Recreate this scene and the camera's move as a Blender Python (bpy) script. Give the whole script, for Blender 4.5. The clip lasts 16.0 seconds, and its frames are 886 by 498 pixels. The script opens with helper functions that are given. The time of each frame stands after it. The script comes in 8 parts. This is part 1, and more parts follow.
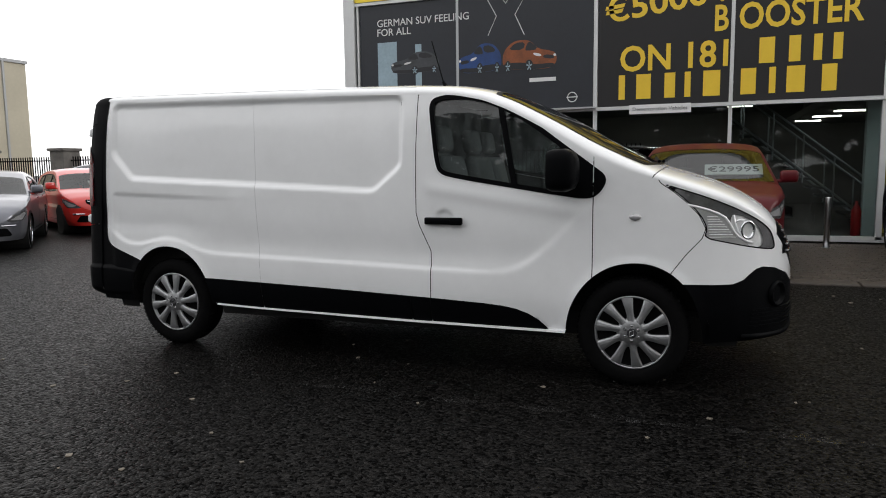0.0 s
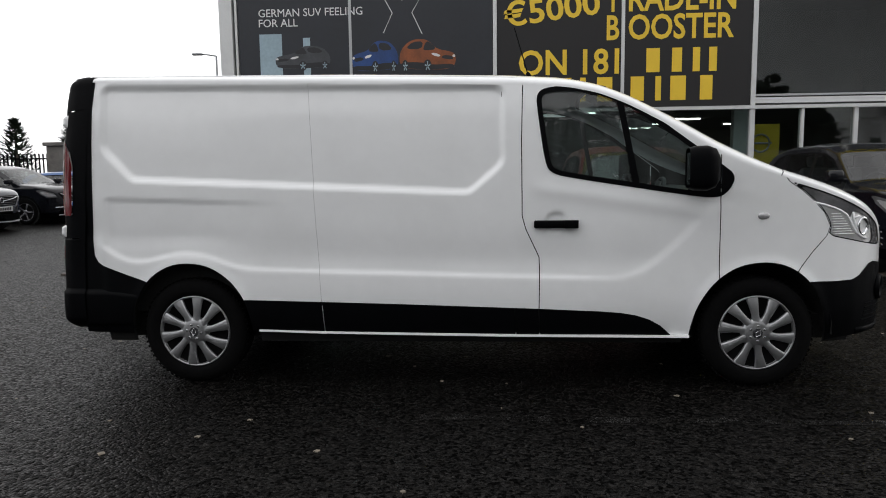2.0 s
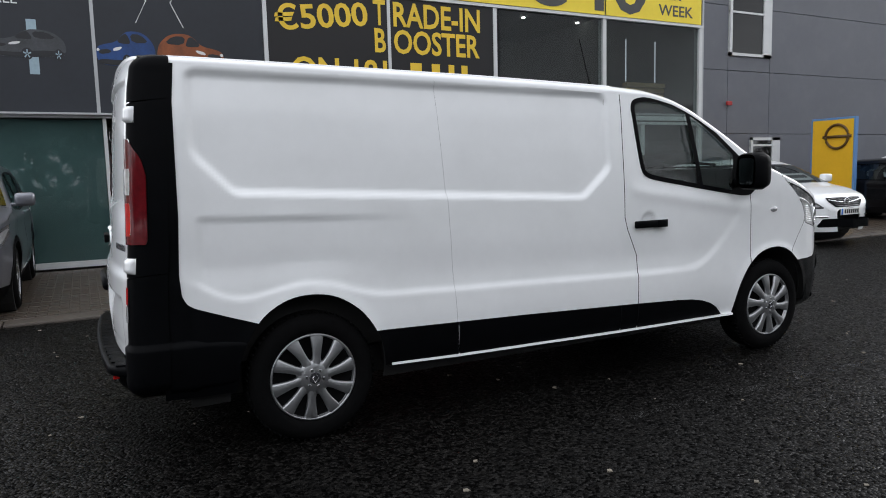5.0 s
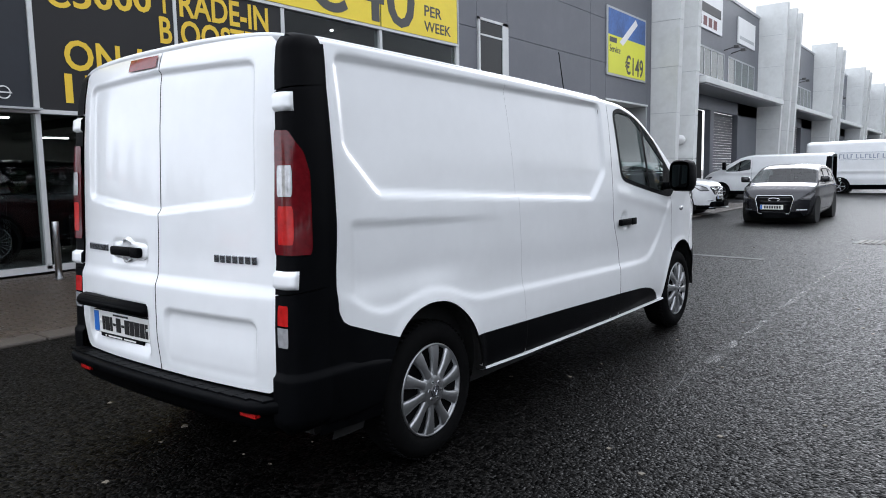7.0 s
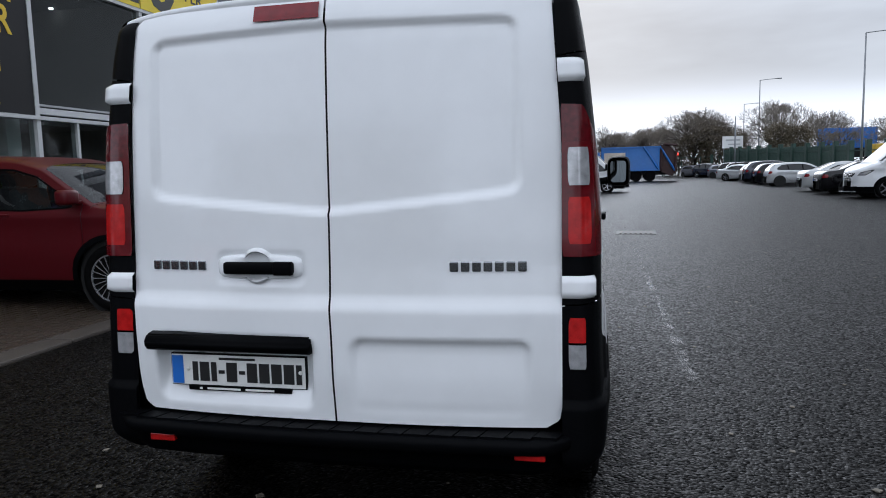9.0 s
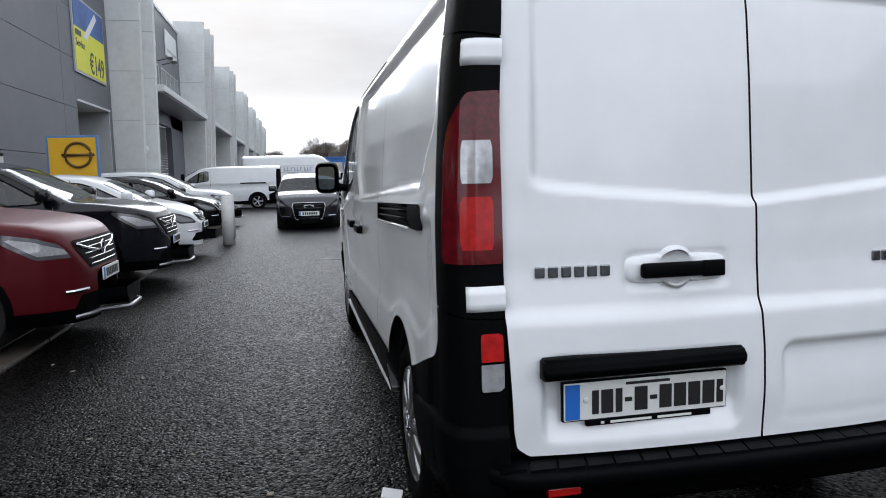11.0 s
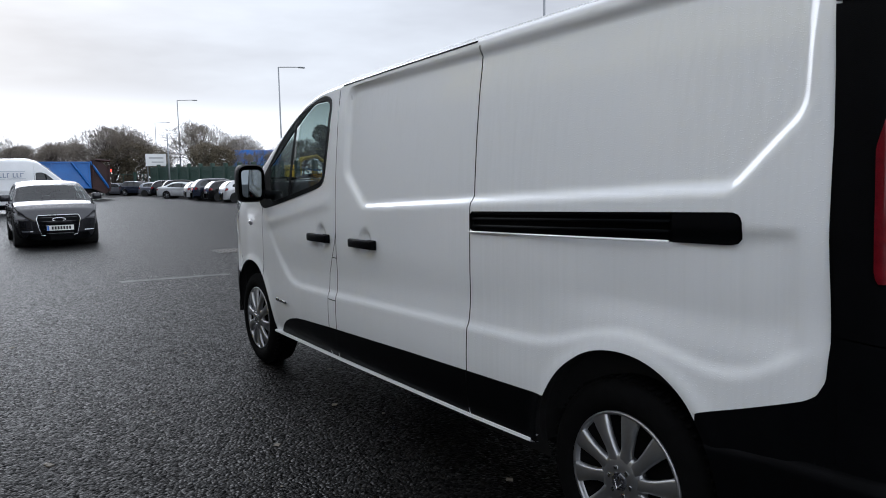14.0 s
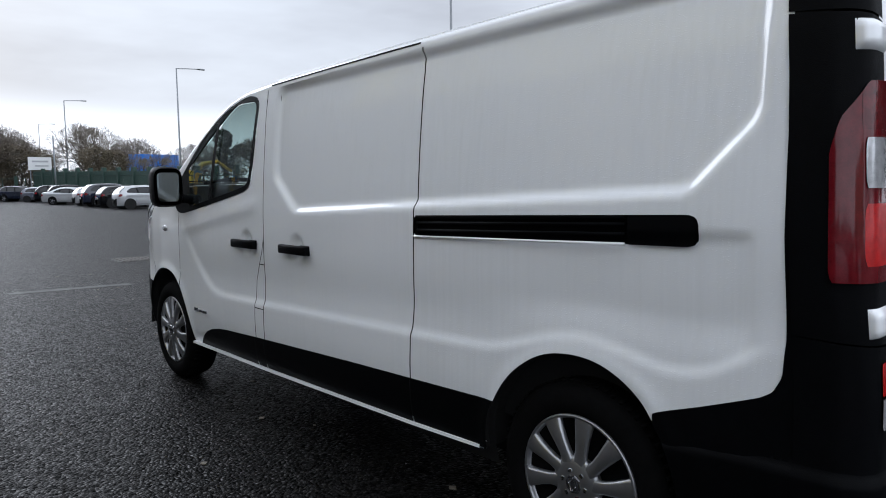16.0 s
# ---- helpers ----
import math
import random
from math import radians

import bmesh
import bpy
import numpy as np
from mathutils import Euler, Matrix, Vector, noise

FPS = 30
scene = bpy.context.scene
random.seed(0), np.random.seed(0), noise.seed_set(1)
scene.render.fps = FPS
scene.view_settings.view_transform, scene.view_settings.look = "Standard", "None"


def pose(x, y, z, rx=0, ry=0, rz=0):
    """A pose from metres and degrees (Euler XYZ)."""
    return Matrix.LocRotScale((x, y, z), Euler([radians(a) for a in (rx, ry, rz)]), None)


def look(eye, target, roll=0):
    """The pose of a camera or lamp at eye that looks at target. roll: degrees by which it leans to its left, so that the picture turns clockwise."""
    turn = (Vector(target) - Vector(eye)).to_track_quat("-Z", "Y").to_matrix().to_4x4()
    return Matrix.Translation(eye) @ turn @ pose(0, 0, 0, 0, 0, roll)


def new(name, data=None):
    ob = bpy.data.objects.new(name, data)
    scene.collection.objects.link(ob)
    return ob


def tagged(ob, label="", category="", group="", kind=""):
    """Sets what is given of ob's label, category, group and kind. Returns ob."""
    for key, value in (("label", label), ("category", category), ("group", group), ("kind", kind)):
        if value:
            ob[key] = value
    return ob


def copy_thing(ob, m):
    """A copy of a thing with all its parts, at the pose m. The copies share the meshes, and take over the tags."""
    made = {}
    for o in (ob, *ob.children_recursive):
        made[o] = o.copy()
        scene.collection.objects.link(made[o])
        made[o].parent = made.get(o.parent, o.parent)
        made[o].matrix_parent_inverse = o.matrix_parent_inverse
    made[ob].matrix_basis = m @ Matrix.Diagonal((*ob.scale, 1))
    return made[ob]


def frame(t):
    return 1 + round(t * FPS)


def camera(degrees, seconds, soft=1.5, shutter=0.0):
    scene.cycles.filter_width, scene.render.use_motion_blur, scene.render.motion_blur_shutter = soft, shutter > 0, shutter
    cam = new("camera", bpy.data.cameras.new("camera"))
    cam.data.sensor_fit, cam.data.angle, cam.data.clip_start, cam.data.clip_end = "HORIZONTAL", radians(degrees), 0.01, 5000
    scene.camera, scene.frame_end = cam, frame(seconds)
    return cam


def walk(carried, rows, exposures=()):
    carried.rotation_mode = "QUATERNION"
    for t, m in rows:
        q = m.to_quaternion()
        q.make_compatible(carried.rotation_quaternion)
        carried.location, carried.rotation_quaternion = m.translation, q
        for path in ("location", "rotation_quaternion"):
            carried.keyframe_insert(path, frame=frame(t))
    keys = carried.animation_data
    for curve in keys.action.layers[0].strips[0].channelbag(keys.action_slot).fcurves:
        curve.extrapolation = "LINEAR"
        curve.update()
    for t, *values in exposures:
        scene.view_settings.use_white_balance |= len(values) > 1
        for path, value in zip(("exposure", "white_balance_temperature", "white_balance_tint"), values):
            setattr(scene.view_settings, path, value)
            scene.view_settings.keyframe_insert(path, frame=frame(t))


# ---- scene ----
cam = camera(64.86, 16.0, soft=1.0)
# seconds, eye x, y, z, pitch, roll, yaw; the van's rear axle is the origin, its nose points along +x
ROWS = [
    (0.0, 3.886, -5.229, 1.357, -6.61, 0.72, 20.42),
    (0.5, 3.397, -5.310, 1.369, -6.64, 0.76, 16.18),
    (1.0, 2.943, -5.293, 1.347, -6.63, 0.88, 9.89),
    (1.5, 2.425, -5.237, 1.352, -6.62, 0.65, 6.04),
    (2.0, 1.892, -5.155, 1.344, -6.47, 0.73, 3.86),
    (2.5, 1.353, -5.034, 1.352, -6.49, 0.66, 0.80),
    (3.0, 0.804, -4.974, 1.370, -6.38, 0.69, -4.52),
    (3.5, 0.303, -4.793, 1.378, -6.36, 0.76, -10.31),
    (4.0, -0.106, -4.678, 1.374, -6.33, 1.09, -16.09),
    (6.5, -2.286, -3.396, 1.382, -6.16, 1.22, -46.01),
    (7.0, -2.595, -2.965, 1.390, -6.19, 1.09, -52.65),
    (7.5, -2.885, -2.525, 1.411, -6.13, 1.22, -57.66),
    (8.0, -3.018, -1.985, 1.393, -6.23, 1.28, -63.86),
    (8.5, -3.117, -1.440, 1.390, -6.23, 1.23, -69.36),
    (9.0, -3.086, -0.904, 1.363, -6.28, 1.42, -77.47),
    (9.5, -3.050, -0.327, 1.345, -6.41, 1.38, -83.94),
    (10.0, -2.972, 0.271, 1.329, -6.27, 1.33, -89.43),
    (12.5, -2.186, 2.403, 1.367, -5.97, 1.30, -118.34),
    (13.0, -1.982, 2.554, 1.372, -5.86, 1.20, -121.22),
    (13.5, -1.748, 2.601, 1.354, -5.86, 1.15, -123.43),
    (14.0, -1.512, 2.651, 1.349, -5.85, 1.10, -124.31),
    (14.5, -1.395, 2.741, 1.353, -5.79, 1.10, -125.47),
    (15.0, -1.370, 2.777, 1.348, -5.59, 0.80, -127.43),
    (15.5, -1.376, 2.764, 1.346, -5.48, 0.80, -129.85),
    (16.0, -1.372, 2.739, 1.335, -5.37, 0.70, -132.03),
]
EXPOSURES = [(0.0, 0.40, 6300, 10), (3.0, 0.40, 6200, 10), (4.2, 0.46, 6050, 10), (6.5, 0.86, 5800, 10), (7.5, 0.60, 5650, 10), (8.0, 0.32, 5620, 10), (8.5, 0.18, 5600, 10), (9.0, 0.10, 5520, 10), (9.5, 0.18, 5650, 10), (10.2, 0.42, 5700, 10),
             (12.5, 0.40, 5800, 10), (14.0, 0.46, 5650, 10), (16.0, 0.42, 5600, 10)]
walk(cam, [(t, pose(x, y, z, 90 + pitch, roll, yaw)) for t, x, y, z, pitch, roll, yaw in ROWS], EXPOSURES)

# ---- light ----
SUN_EL, SUN_AZ = 22.0, 86.0
world = bpy.data.worlds.new("overcast")
scene.world = world
world.use_nodes = True


def sky_nodes():
    nt = world.node_tree
    nt.nodes.clear()
    out = nt.nodes.new("ShaderNodeOutputWorld")
    bg = nt.nodes.new("ShaderNodeBackground")
    sky = nt.nodes.new("ShaderNodeTexSky")
    sky.sky_type = "NISHITA"
    sky.sun_disc = False
    sky.sun_elevation = radians(SUN_EL)
    sky.sun_rotation = radians(SUN_AZ)
    sky.air_density, sky.dust_density = 1.0, 4.0
    dim = nt.nodes.new("ShaderNodeVectorMath")
    dim.operation = "SCALE"
    dim.inputs["Scale"].default_value = 0.10
    tc = nt.nodes.new("ShaderNodeTexCoord")
    mp = nt.nodes.new("ShaderNodeMapping")
    mp.inputs["Scale"].default_value = (1.2, 1.2, 5.0)
    nz = nt.nodes.new("ShaderNodeTexNoise")
    nz.inputs["Scale"].default_value = 1.6
    nz.inputs["Detail"].default_value = 5.0
    nz.inputs["Roughness"].default_value = 0.55
    ramp = nt.nodes.new("ShaderNodeValToRGB")
    ramp.color_ramp.elements[0].position = 0.36
    ramp.color_ramp.elements[0].color = (0.83, 0.805, 0.79, 1)
    ramp.color_ramp.elements[1].position = 0.66
    ramp.color_ramp.elements[1].color = (1.16, 1.14, 1.11, 1)
    mix = nt.nodes.new("ShaderNodeMix")
    mix.data_type = "RGBA"
    mix.inputs[0].default_value = 0.96
    ln = nt.links.new
    ln(sky.outputs[0], dim.inputs[0])
    ln(tc.outputs["Generated"], mp.inputs[0])
    ln(mp.outputs[0], nz.inputs["Vector"])
    ln(nz.outputs[0], ramp.inputs[0])
    # a grey cloud deck over a bright horizon, towards +x
    sep = nt.nodes.new("ShaderNodeSeparateXYZ")
    ln(tc.outputs["Generated"], sep.inputs[0])

    def grade(src, a, b, lo, hi):
        r = nt.nodes.new("ShaderNodeMapRange")
        r.interpolation_type = "SMOOTHSTEP"
        for i, v in zip((1, 2, 3, 4), (a, b, lo, hi)):
            r.inputs[i].default_value = v
        ln(src, r.inputs[0])
        return r.outputs[0]

    def times(a, b, op="MULTIPLY"):
        n = nt.nodes.new("ShaderNodeMath")
        n.operation = op
        for i, v in enumerate((a, b)):
            if isinstance(v, float):
                n.inputs[i].default_value = v
            else:
                ln(v, n.inputs[i])
        return n.outputs[0]

    edge = times(sep.outputs[2], times(nz.outputs[0], 0.10), "ADD")
    deck = times(grade(edge, 0.115, 0.175, 0.0, 1.0), grade(sep.outputs[2], 0.45, 0.95, 1.0, 0.2))
    deck = times(deck, grade(sep.outputs[0], -0.05, 0.75, 0.0, 0.44))
    shade = nt.nodes.new("ShaderNodeVectorMath")
    shade.operation = "SCALE"
    ln(ramp.outputs[0], shade.inputs[0])
    # sky brightened towards -x, away from the low sun, added to light the van's rear
    thin = grade(sep.outputs[0], -0.85, 0.35, 1.32, 1.0)
    ln(times(times(1.0, deck, "SUBTRACT"), thin), shade.inputs["Scale"])
    ln(dim.outputs[0], mix.inputs[6])
    ln(shade.outputs[0], mix.inputs[7])
    ln(mix.outputs[2], bg.inputs[0])
    ln(bg.outputs[0], out.inputs[0])
    bg.inputs[1].default_value = 1.0


sky_nodes()
sun_data = bpy.data.lights.new("sun", "SUN")
sun_data.energy, sun_data.angle, sun_data.color = 0.75, radians(30), (1.0, 0.97, 0.93)
sun = new("sun", sun_data)
sun.matrix_world = look((0, 0, 0), (-math.sin(radians(SUN_AZ)) * math.cos(radians(SUN_EL)), -math.cos(radians(SUN_AZ)) * math.cos(radians(SUN_EL)), -math.sin(radians(SUN_EL))))
scene.view_settings.exposure = 0.0

# ---- materials ----
MATS = {}


def mat(name, color, rough=0.5, metal=0.0, var=0.0, scale=8.0, bump=0.0, bscale=60.0, coat=0.0, emit=0.0, spec=0.5, dirt=0.0, dirt_color=(0.1, 0.09, 0.08), rvar=0.0):
    """A procedural surface: colour that varies at two scales, relief, uneven gloss and dirt."""
    if name in MATS:
        return MATS[name]
    m = bpy.data.materials.new(name)
    m.use_nodes = True
    nt = m.node_tree
    ln = nt.links.new
    b = nt.nodes["Principled BSDF"]
    b.inputs["Base Color"].default_value = (*color, 1)
    b.inputs["Roughness"].default_value = rough
    b.inputs["Metallic"].default_value = metal
    b.inputs["Coat Weight"].default_value = coat
    b.inputs["Coat Roughness"].default_value = 0.04
    b.inputs["Specular IOR Level"].default_value = spec
    if emit:
        b.inputs["Emission Color"].default_value = (*color, 1)
        b.inputs["Emission Strength"].default_value = emit
    tc = nt.nodes.new("ShaderNodeTexCoord")

    def noise_at(s, detail=4.0):
        n = nt.nodes.new("ShaderNodeTexNoise")
        n.inputs["Scale"].default_value = s
        n.inputs["Detail"].default_value = detail
        ln(tc.outputs["Object"], n.inputs["Vector"])
        return n

    def math_node(op, a, bb):
        n = nt.nodes.new("ShaderNodeMath")
        n.operation = op
        for k, v in ((0, a), (1, bb)):
            if isinstance(v, (int, float)):
                n.inputs[k].default_value = v
            else:
                ln(v, n.inputs[k])
        return n.outputs[0]

    col = None
    if var:
        a, c = noise_at(scale), noise_at(scale * 9.0)
        f = math_node("ADD", math_node("MULTIPLY", a.outputs[0], 0.65), math_node("MULTIPLY", c.outputs[0], 0.35))
        rp = nt.nodes.new("ShaderNodeValToRGB")
        rp.color_ramp.elements[0].position, rp.color_ramp.elements[1].position = 0.3, 0.7
        rp.color_ramp.elements[0].color = (*[x * (1 - var) for x in color], 1)
        rp.color_ramp.elements[1].color = (*[min(1, x * (1 + var)) for x in color], 1)
        ln(f, rp.inputs[0])
        col = rp.outputs[0]
    if dirt:
        d = noise_at(2.3, 8.0)
        rp2 = nt.nodes.new("ShaderNodeValToRGB")
        rp2.color_ramp.elements[0].position, rp2.color_ramp.elements[1].position = 0.48, 0.75
        rp2.color_ramp.elements[0].color, rp2.color_ramp.elements[1].color = (0, 0, 0, 1), (dirt, dirt, dirt, 1)
        ln(d.outputs[0], rp2.inputs[0])
        mx = nt.nodes.new("ShaderNodeMix")
        mx.data_type = "RGBA"
        ln(rp2.outputs[0], mx.inputs[0])
        mx.inputs[7].default_value = (*dirt_color, 1)
        if col:
            ln(col, mx.inputs[6])
        else:
            mx.inputs[6].default_value = (*color, 1)
        col = mx.outputs[2]
    if col:
        ln(col, b.inputs["Base Color"])
    if rvar:
        r = noise_at(scale * 0.7)
        ln(math_node("ADD", math_node("MULTIPLY", r.outputs[0], 2 * rvar), rough - rvar), b.inputs["Roughness"])
    if bump:
        bp = nt.nodes.new("ShaderNodeBump")
        bp.inputs["Strength"].default_value = bump
        bp.inputs["Distance"].default_value = 0.01
        ln(noise_at(bscale, 3.0).outputs[0], bp.inputs["Height"])
        ln(bp.outputs[0], b.inputs["Normal"])
    MATS[name] = m
    return m


def glass(name, tint=(0.75, 0.8, 0.78), rough=0.0, ior=1.5, fog=0.0):
    """A thin pane: tinted see-through plus a mirror layer by Fresnel, with mist where fog is given."""
    if name in MATS:
        return MATS[name]
    m = bpy.data.materials.new(name)
    m.use_nodes = True
    nt = m.node_tree
    nt.nodes.clear()
    ln = nt.links.new
    out = nt.nodes.new("ShaderNodeOutputMaterial")
    tr = nt.nodes.new("ShaderNodeBsdfTransparent")
    tr.inputs[0].default_value = (*tint, 1)
    gl = nt.nodes.new("ShaderNodeBsdfGlossy")
    gl.inputs["Roughness"].default_value = rough
    f0 = ((ior - 1) / (ior + 1)) ** 2 * 1.6
    face = nt.nodes.new("ShaderNodeLayerWeight")
    p5 = nt.nodes.new("ShaderNodeMath")
    p5.operation = "POWER"
    p5.inputs[1].default_value = 5.0
    ln(face.outputs["Facing"], p5.inputs[0])
    fr = nt.nodes.new("ShaderNodeMath")
    fr.operation = "MULTIPLY_ADD"
    fr.inputs[1].default_value, fr.inputs[2].default_value = 0.9 - f0, f0
    ln(p5.outputs[0], fr.inputs[0])
    mix = nt.nodes.new("ShaderNodeMixShader")
    last = tr.outputs[0]
    if fog:
        df = nt.nodes.new("ShaderNodeBsdfDiffuse")
        df.inputs[0].default_value = (0.62, 0.68, 0.68, 1)
        tc = nt.nodes.new("ShaderNodeTexCoord")
        mp = nt.nodes.new("ShaderNodeMapping")
        mp.inputs["Scale"].default_value = (24.0, 1.0, 5.0)
        nz = nt.nodes.new("ShaderNodeTexNoise")
        nz.inputs["Scale"].default_value = 1.0
        nz.inputs["Detail"].default_value = 6.0
        rp = nt.nodes.new("ShaderNodeValToRGB")
        rp.color_ramp.elements[0].position, rp.color_ramp.elements[1].position = 0.38, 0.72
        rp.color_ramp.elements[0].color = (fog * 0.25, fog * 0.25, fog * 0.25, 1)
        rp.color_ramp.elements[1].color = (fog, fog, fog, 1)
        ln(tc.outputs["Object"], mp.inputs[0])
        ln(mp.outputs[0], nz.inputs["Vector"])
        ln(nz.outputs[0], rp.inputs[0])
        m2 = nt.nodes.new("ShaderNodeMixShader")
        ln(rp.outputs[0], m2.inputs[0])
        ln(tr.outputs[0], m2.inputs[1])
        ln(df.outputs[0], m2.inputs[2])
        last = m2.outputs[0]
    ln(fr.outputs[0], mix.inputs[0])
    ln(last, mix.inputs[1])
    ln(gl.outputs[0], mix.inputs[2])
    ln(mix.outputs[0], out.inputs[0])
    MATS[name] = m
    return m


WHITE = mat("van_white_paint", (0.80, 0.81, 0.82), 0.22, 0, var=0.03, scale=1.5, coat=0.6, dirt=0.10, dirt_color=(0.45, 0.45, 0.44), rvar=0.05)


def wet_white():
    """White van paint after rain: thin grey streaks running down and small standing drops."""
    m = WHITE.copy()
    m.name = "van_white_wet"
    nt = m.node_tree
    ln = nt.links.new
    b = nt.nodes["Principled BSDF"]
    tc = nt.nodes.new("ShaderNodeTexCoord")
    mp = nt.nodes.new("ShaderNodeMapping")
    mp.inputs["Scale"].default_value = (55.0, 55.0, 1.1)
    ln(tc.outputs["Object"], mp.inputs[0])
    st = nt.nodes.new("ShaderNodeTexNoise")
    st.inputs["Scale"].default_value, st.inputs["Detail"].default_value = 1.0, 5.0
    ln(mp.outputs[0], st.inputs["Vector"])
    big = nt.nodes.new("ShaderNodeTexNoise")
    big.inputs["Scale"].default_value = 1.3
    ln(tc.outputs["Object"], big.inputs["Vector"])
    mul = nt.nodes.new("ShaderNodeMath")
    mul.operation = "MULTIPLY"
    ln(st.outputs[0], mul.inputs[0])
    ln(big.outputs[0], mul.inputs[1])
    rp = nt.nodes.new("ShaderNodeValToRGB")
    rp.color_ramp.elements[0].position, rp.color_ramp.elements[1].position = 0.22, 0.42
    rp.color_ramp.elements[0].color, rp.color_ramp.elements[1].color = (0.765, 0.78, 0.795, 1), (0.735, 0.75, 0.76, 1)
    ln(mul.outputs[0], rp.inputs[0])
    ln(rp.outputs[0], b.inputs["Base Color"])
    vo = nt.nodes.new("ShaderNodeTexVoronoi")
    vo.inputs["Scale"].default_value = 150.0
    ln(tc.outputs["Object"], vo.inputs["Vector"])
    drop = nt.nodes.new("ShaderNodeMapRange")
    drop.interpolation_type = "SMOOTHSTEP"
    for i, v in zip((1, 2, 3, 4), (0.06, 0.26, 1.0, 0.0)):
        drop.inputs[i].default_value = v
    ln(vo.outputs["Distance"], drop.inputs[0])
    bp = nt.nodes.new("ShaderNodeBump")
    bp.inputs["Strength"].default_value, bp.inputs["Distance"].default_value = 0.6, 0.001
    ln(drop.outputs[0], bp.inputs["Height"])
    ln(bp.outputs[0], b.inputs["Normal"])
    ln(bp.outputs[0], b.inputs["Coat Normal"])
    return m


WHITE_WET = wet_white()
BLACK_PLASTIC = mat("black_plastic", (0.0018, 0.0020, 0.0026), 0.48, var=0.25, scale=14, bump=0.12, bscale=420, spec=0.045)
RUBBER = mat("tyre_rubber", (0.0040, 0.0040, 0.0042), 0.8, var=0.3, scale=25, bump=0.2, bscale=200, spec=0.04)
# near-black for hidden parts; behind gaps and openings it stands in for shade
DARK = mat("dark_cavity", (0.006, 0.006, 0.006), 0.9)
SILVER = mat("silver_wheel_paint", (0.36, 0.365, 0.375), 0.38, 0.9, var=0.08, scale=9, dirt=0.35, dirt_color=(0.16, 0.15, 0.14))
CHROME = mat("chrome", (0.72, 0.73, 0.75), 0.09, 1.0, var=0.04, scale=20)
BADGE = mat("dark_chrome", (0.34, 0.35, 0.37), 0.2, 1.0, var=0.2, scale=60)
STEEL = mat("brushed_steel", (0.55, 0.56, 0.57), 0.28, 1.0, var=0.08, scale=20)
RED_LENS = mat("red_lamp_lens", (0.17, 0.006, 0.010), 0.15, coat=0.3, var=0.25, scale=30, spec=0.3)
DARK_RED_LENS = mat("dark_red_lamp_lens", (0.095, 0.004, 0.007), 0.12, coat=0.25, var=0.3, scale=30, spec=0.3)
UPPER_RED = mat("upper_red_lens", (0.085, 0.004, 0.007), 0.15, coat=0.25, var=0.5, scale=55, spec=0.3)
BRIGHT_RED = mat("red_reflector", (0.40, 0.009, 0.008), 0.2, coat=0.2, var=0.3, scale=40, spec=0.3)
CLEAR_LENS = mat("clear_lamp_lens", (0.42, 0.42, 0.43), 0.14, 0.35, coat=1.0, var=0.25, scale=45)
LAMP_GLASS = mat("headlamp_inside", (0.86, 0.87, 0.87), 0.30, 0.35, coat=1.0, var=0.25, scale=16)
LAMP_RIB = mat("indicator_lens", (0.42, 0.42, 0.42), 0.3, 0.3, coat=1.0, var=0.15, scale=14)
LETTER_PALE = mat("white_light_guide", (0.85, 0.86, 0.87), 0.3, coat=0.5)
LAMP_SMOKE = mat("headlamp_smoke", (0.10, 0.10, 0.105), 0.18, 0.2, coat=1.0, var=0.3, scale=9)
LAMP_DARK = mat("headlamp_dark", (0.05, 0.05, 0.055), 0.12, 0.3, coat=1.0, var=0.3, scale=18)
GLASS_CAR = glass("car_glass", (0.42, 0.47, 0.46), 0.0, 1.55)
GLASS_FOG = glass("misted_car_glass", (0.60, 0.70, 0.68), 0.01, 1.45, fog=0.08)
GLASS_SHOW = glass("showroom_glass", (0.66, 0.70, 0.70), 0.0, 1.32)
GLASS_DARK = glass("dark_glass", (0.10, 0.12, 0.12), 0.0, 1.55)
INTERIOR = mat("cab_grey_plastic", (0.03, 0.032, 0.034), 0.7, var=0.2, scale=12)
FABRIC = mat("seat_fabric", (0.05, 0.052, 0.055), 0.9, var=0.3, scale=40, bump=0.2, bscale=300)
PLATE_WHITE = mat("plate_white", (0.75, 0.75, 0.72), 0.35, var=0.05, scale=12)
PLATE_BLUE = mat("plate_blue", (0.03, 0.15, 0.55), 0.35, var=0.05, scale=12)
INK = mat("black_ink", (0.01, 0.01, 0.01), 0.5, var=0.1, scale=10)
MIRROR = mat("mirror_glass", (0.15, 0.17, 0.18), 0.01, 1.0)

# ---- mesh helpers ----


def part(name, bm, material, parent=None, label="", smooth=False):
    """Links a bmesh as ONE mesh object under a thing or a part."""
    me = bpy.data.meshes.new(name)
    bm.to_mesh(me)
    bm.free()
    if smooth:
        me.shade_smooth()
    me.materials.append(material)
    ob = new(name, me)
    ob.parent = parent
    if label:
        tagged(ob, label=label)
    return ob


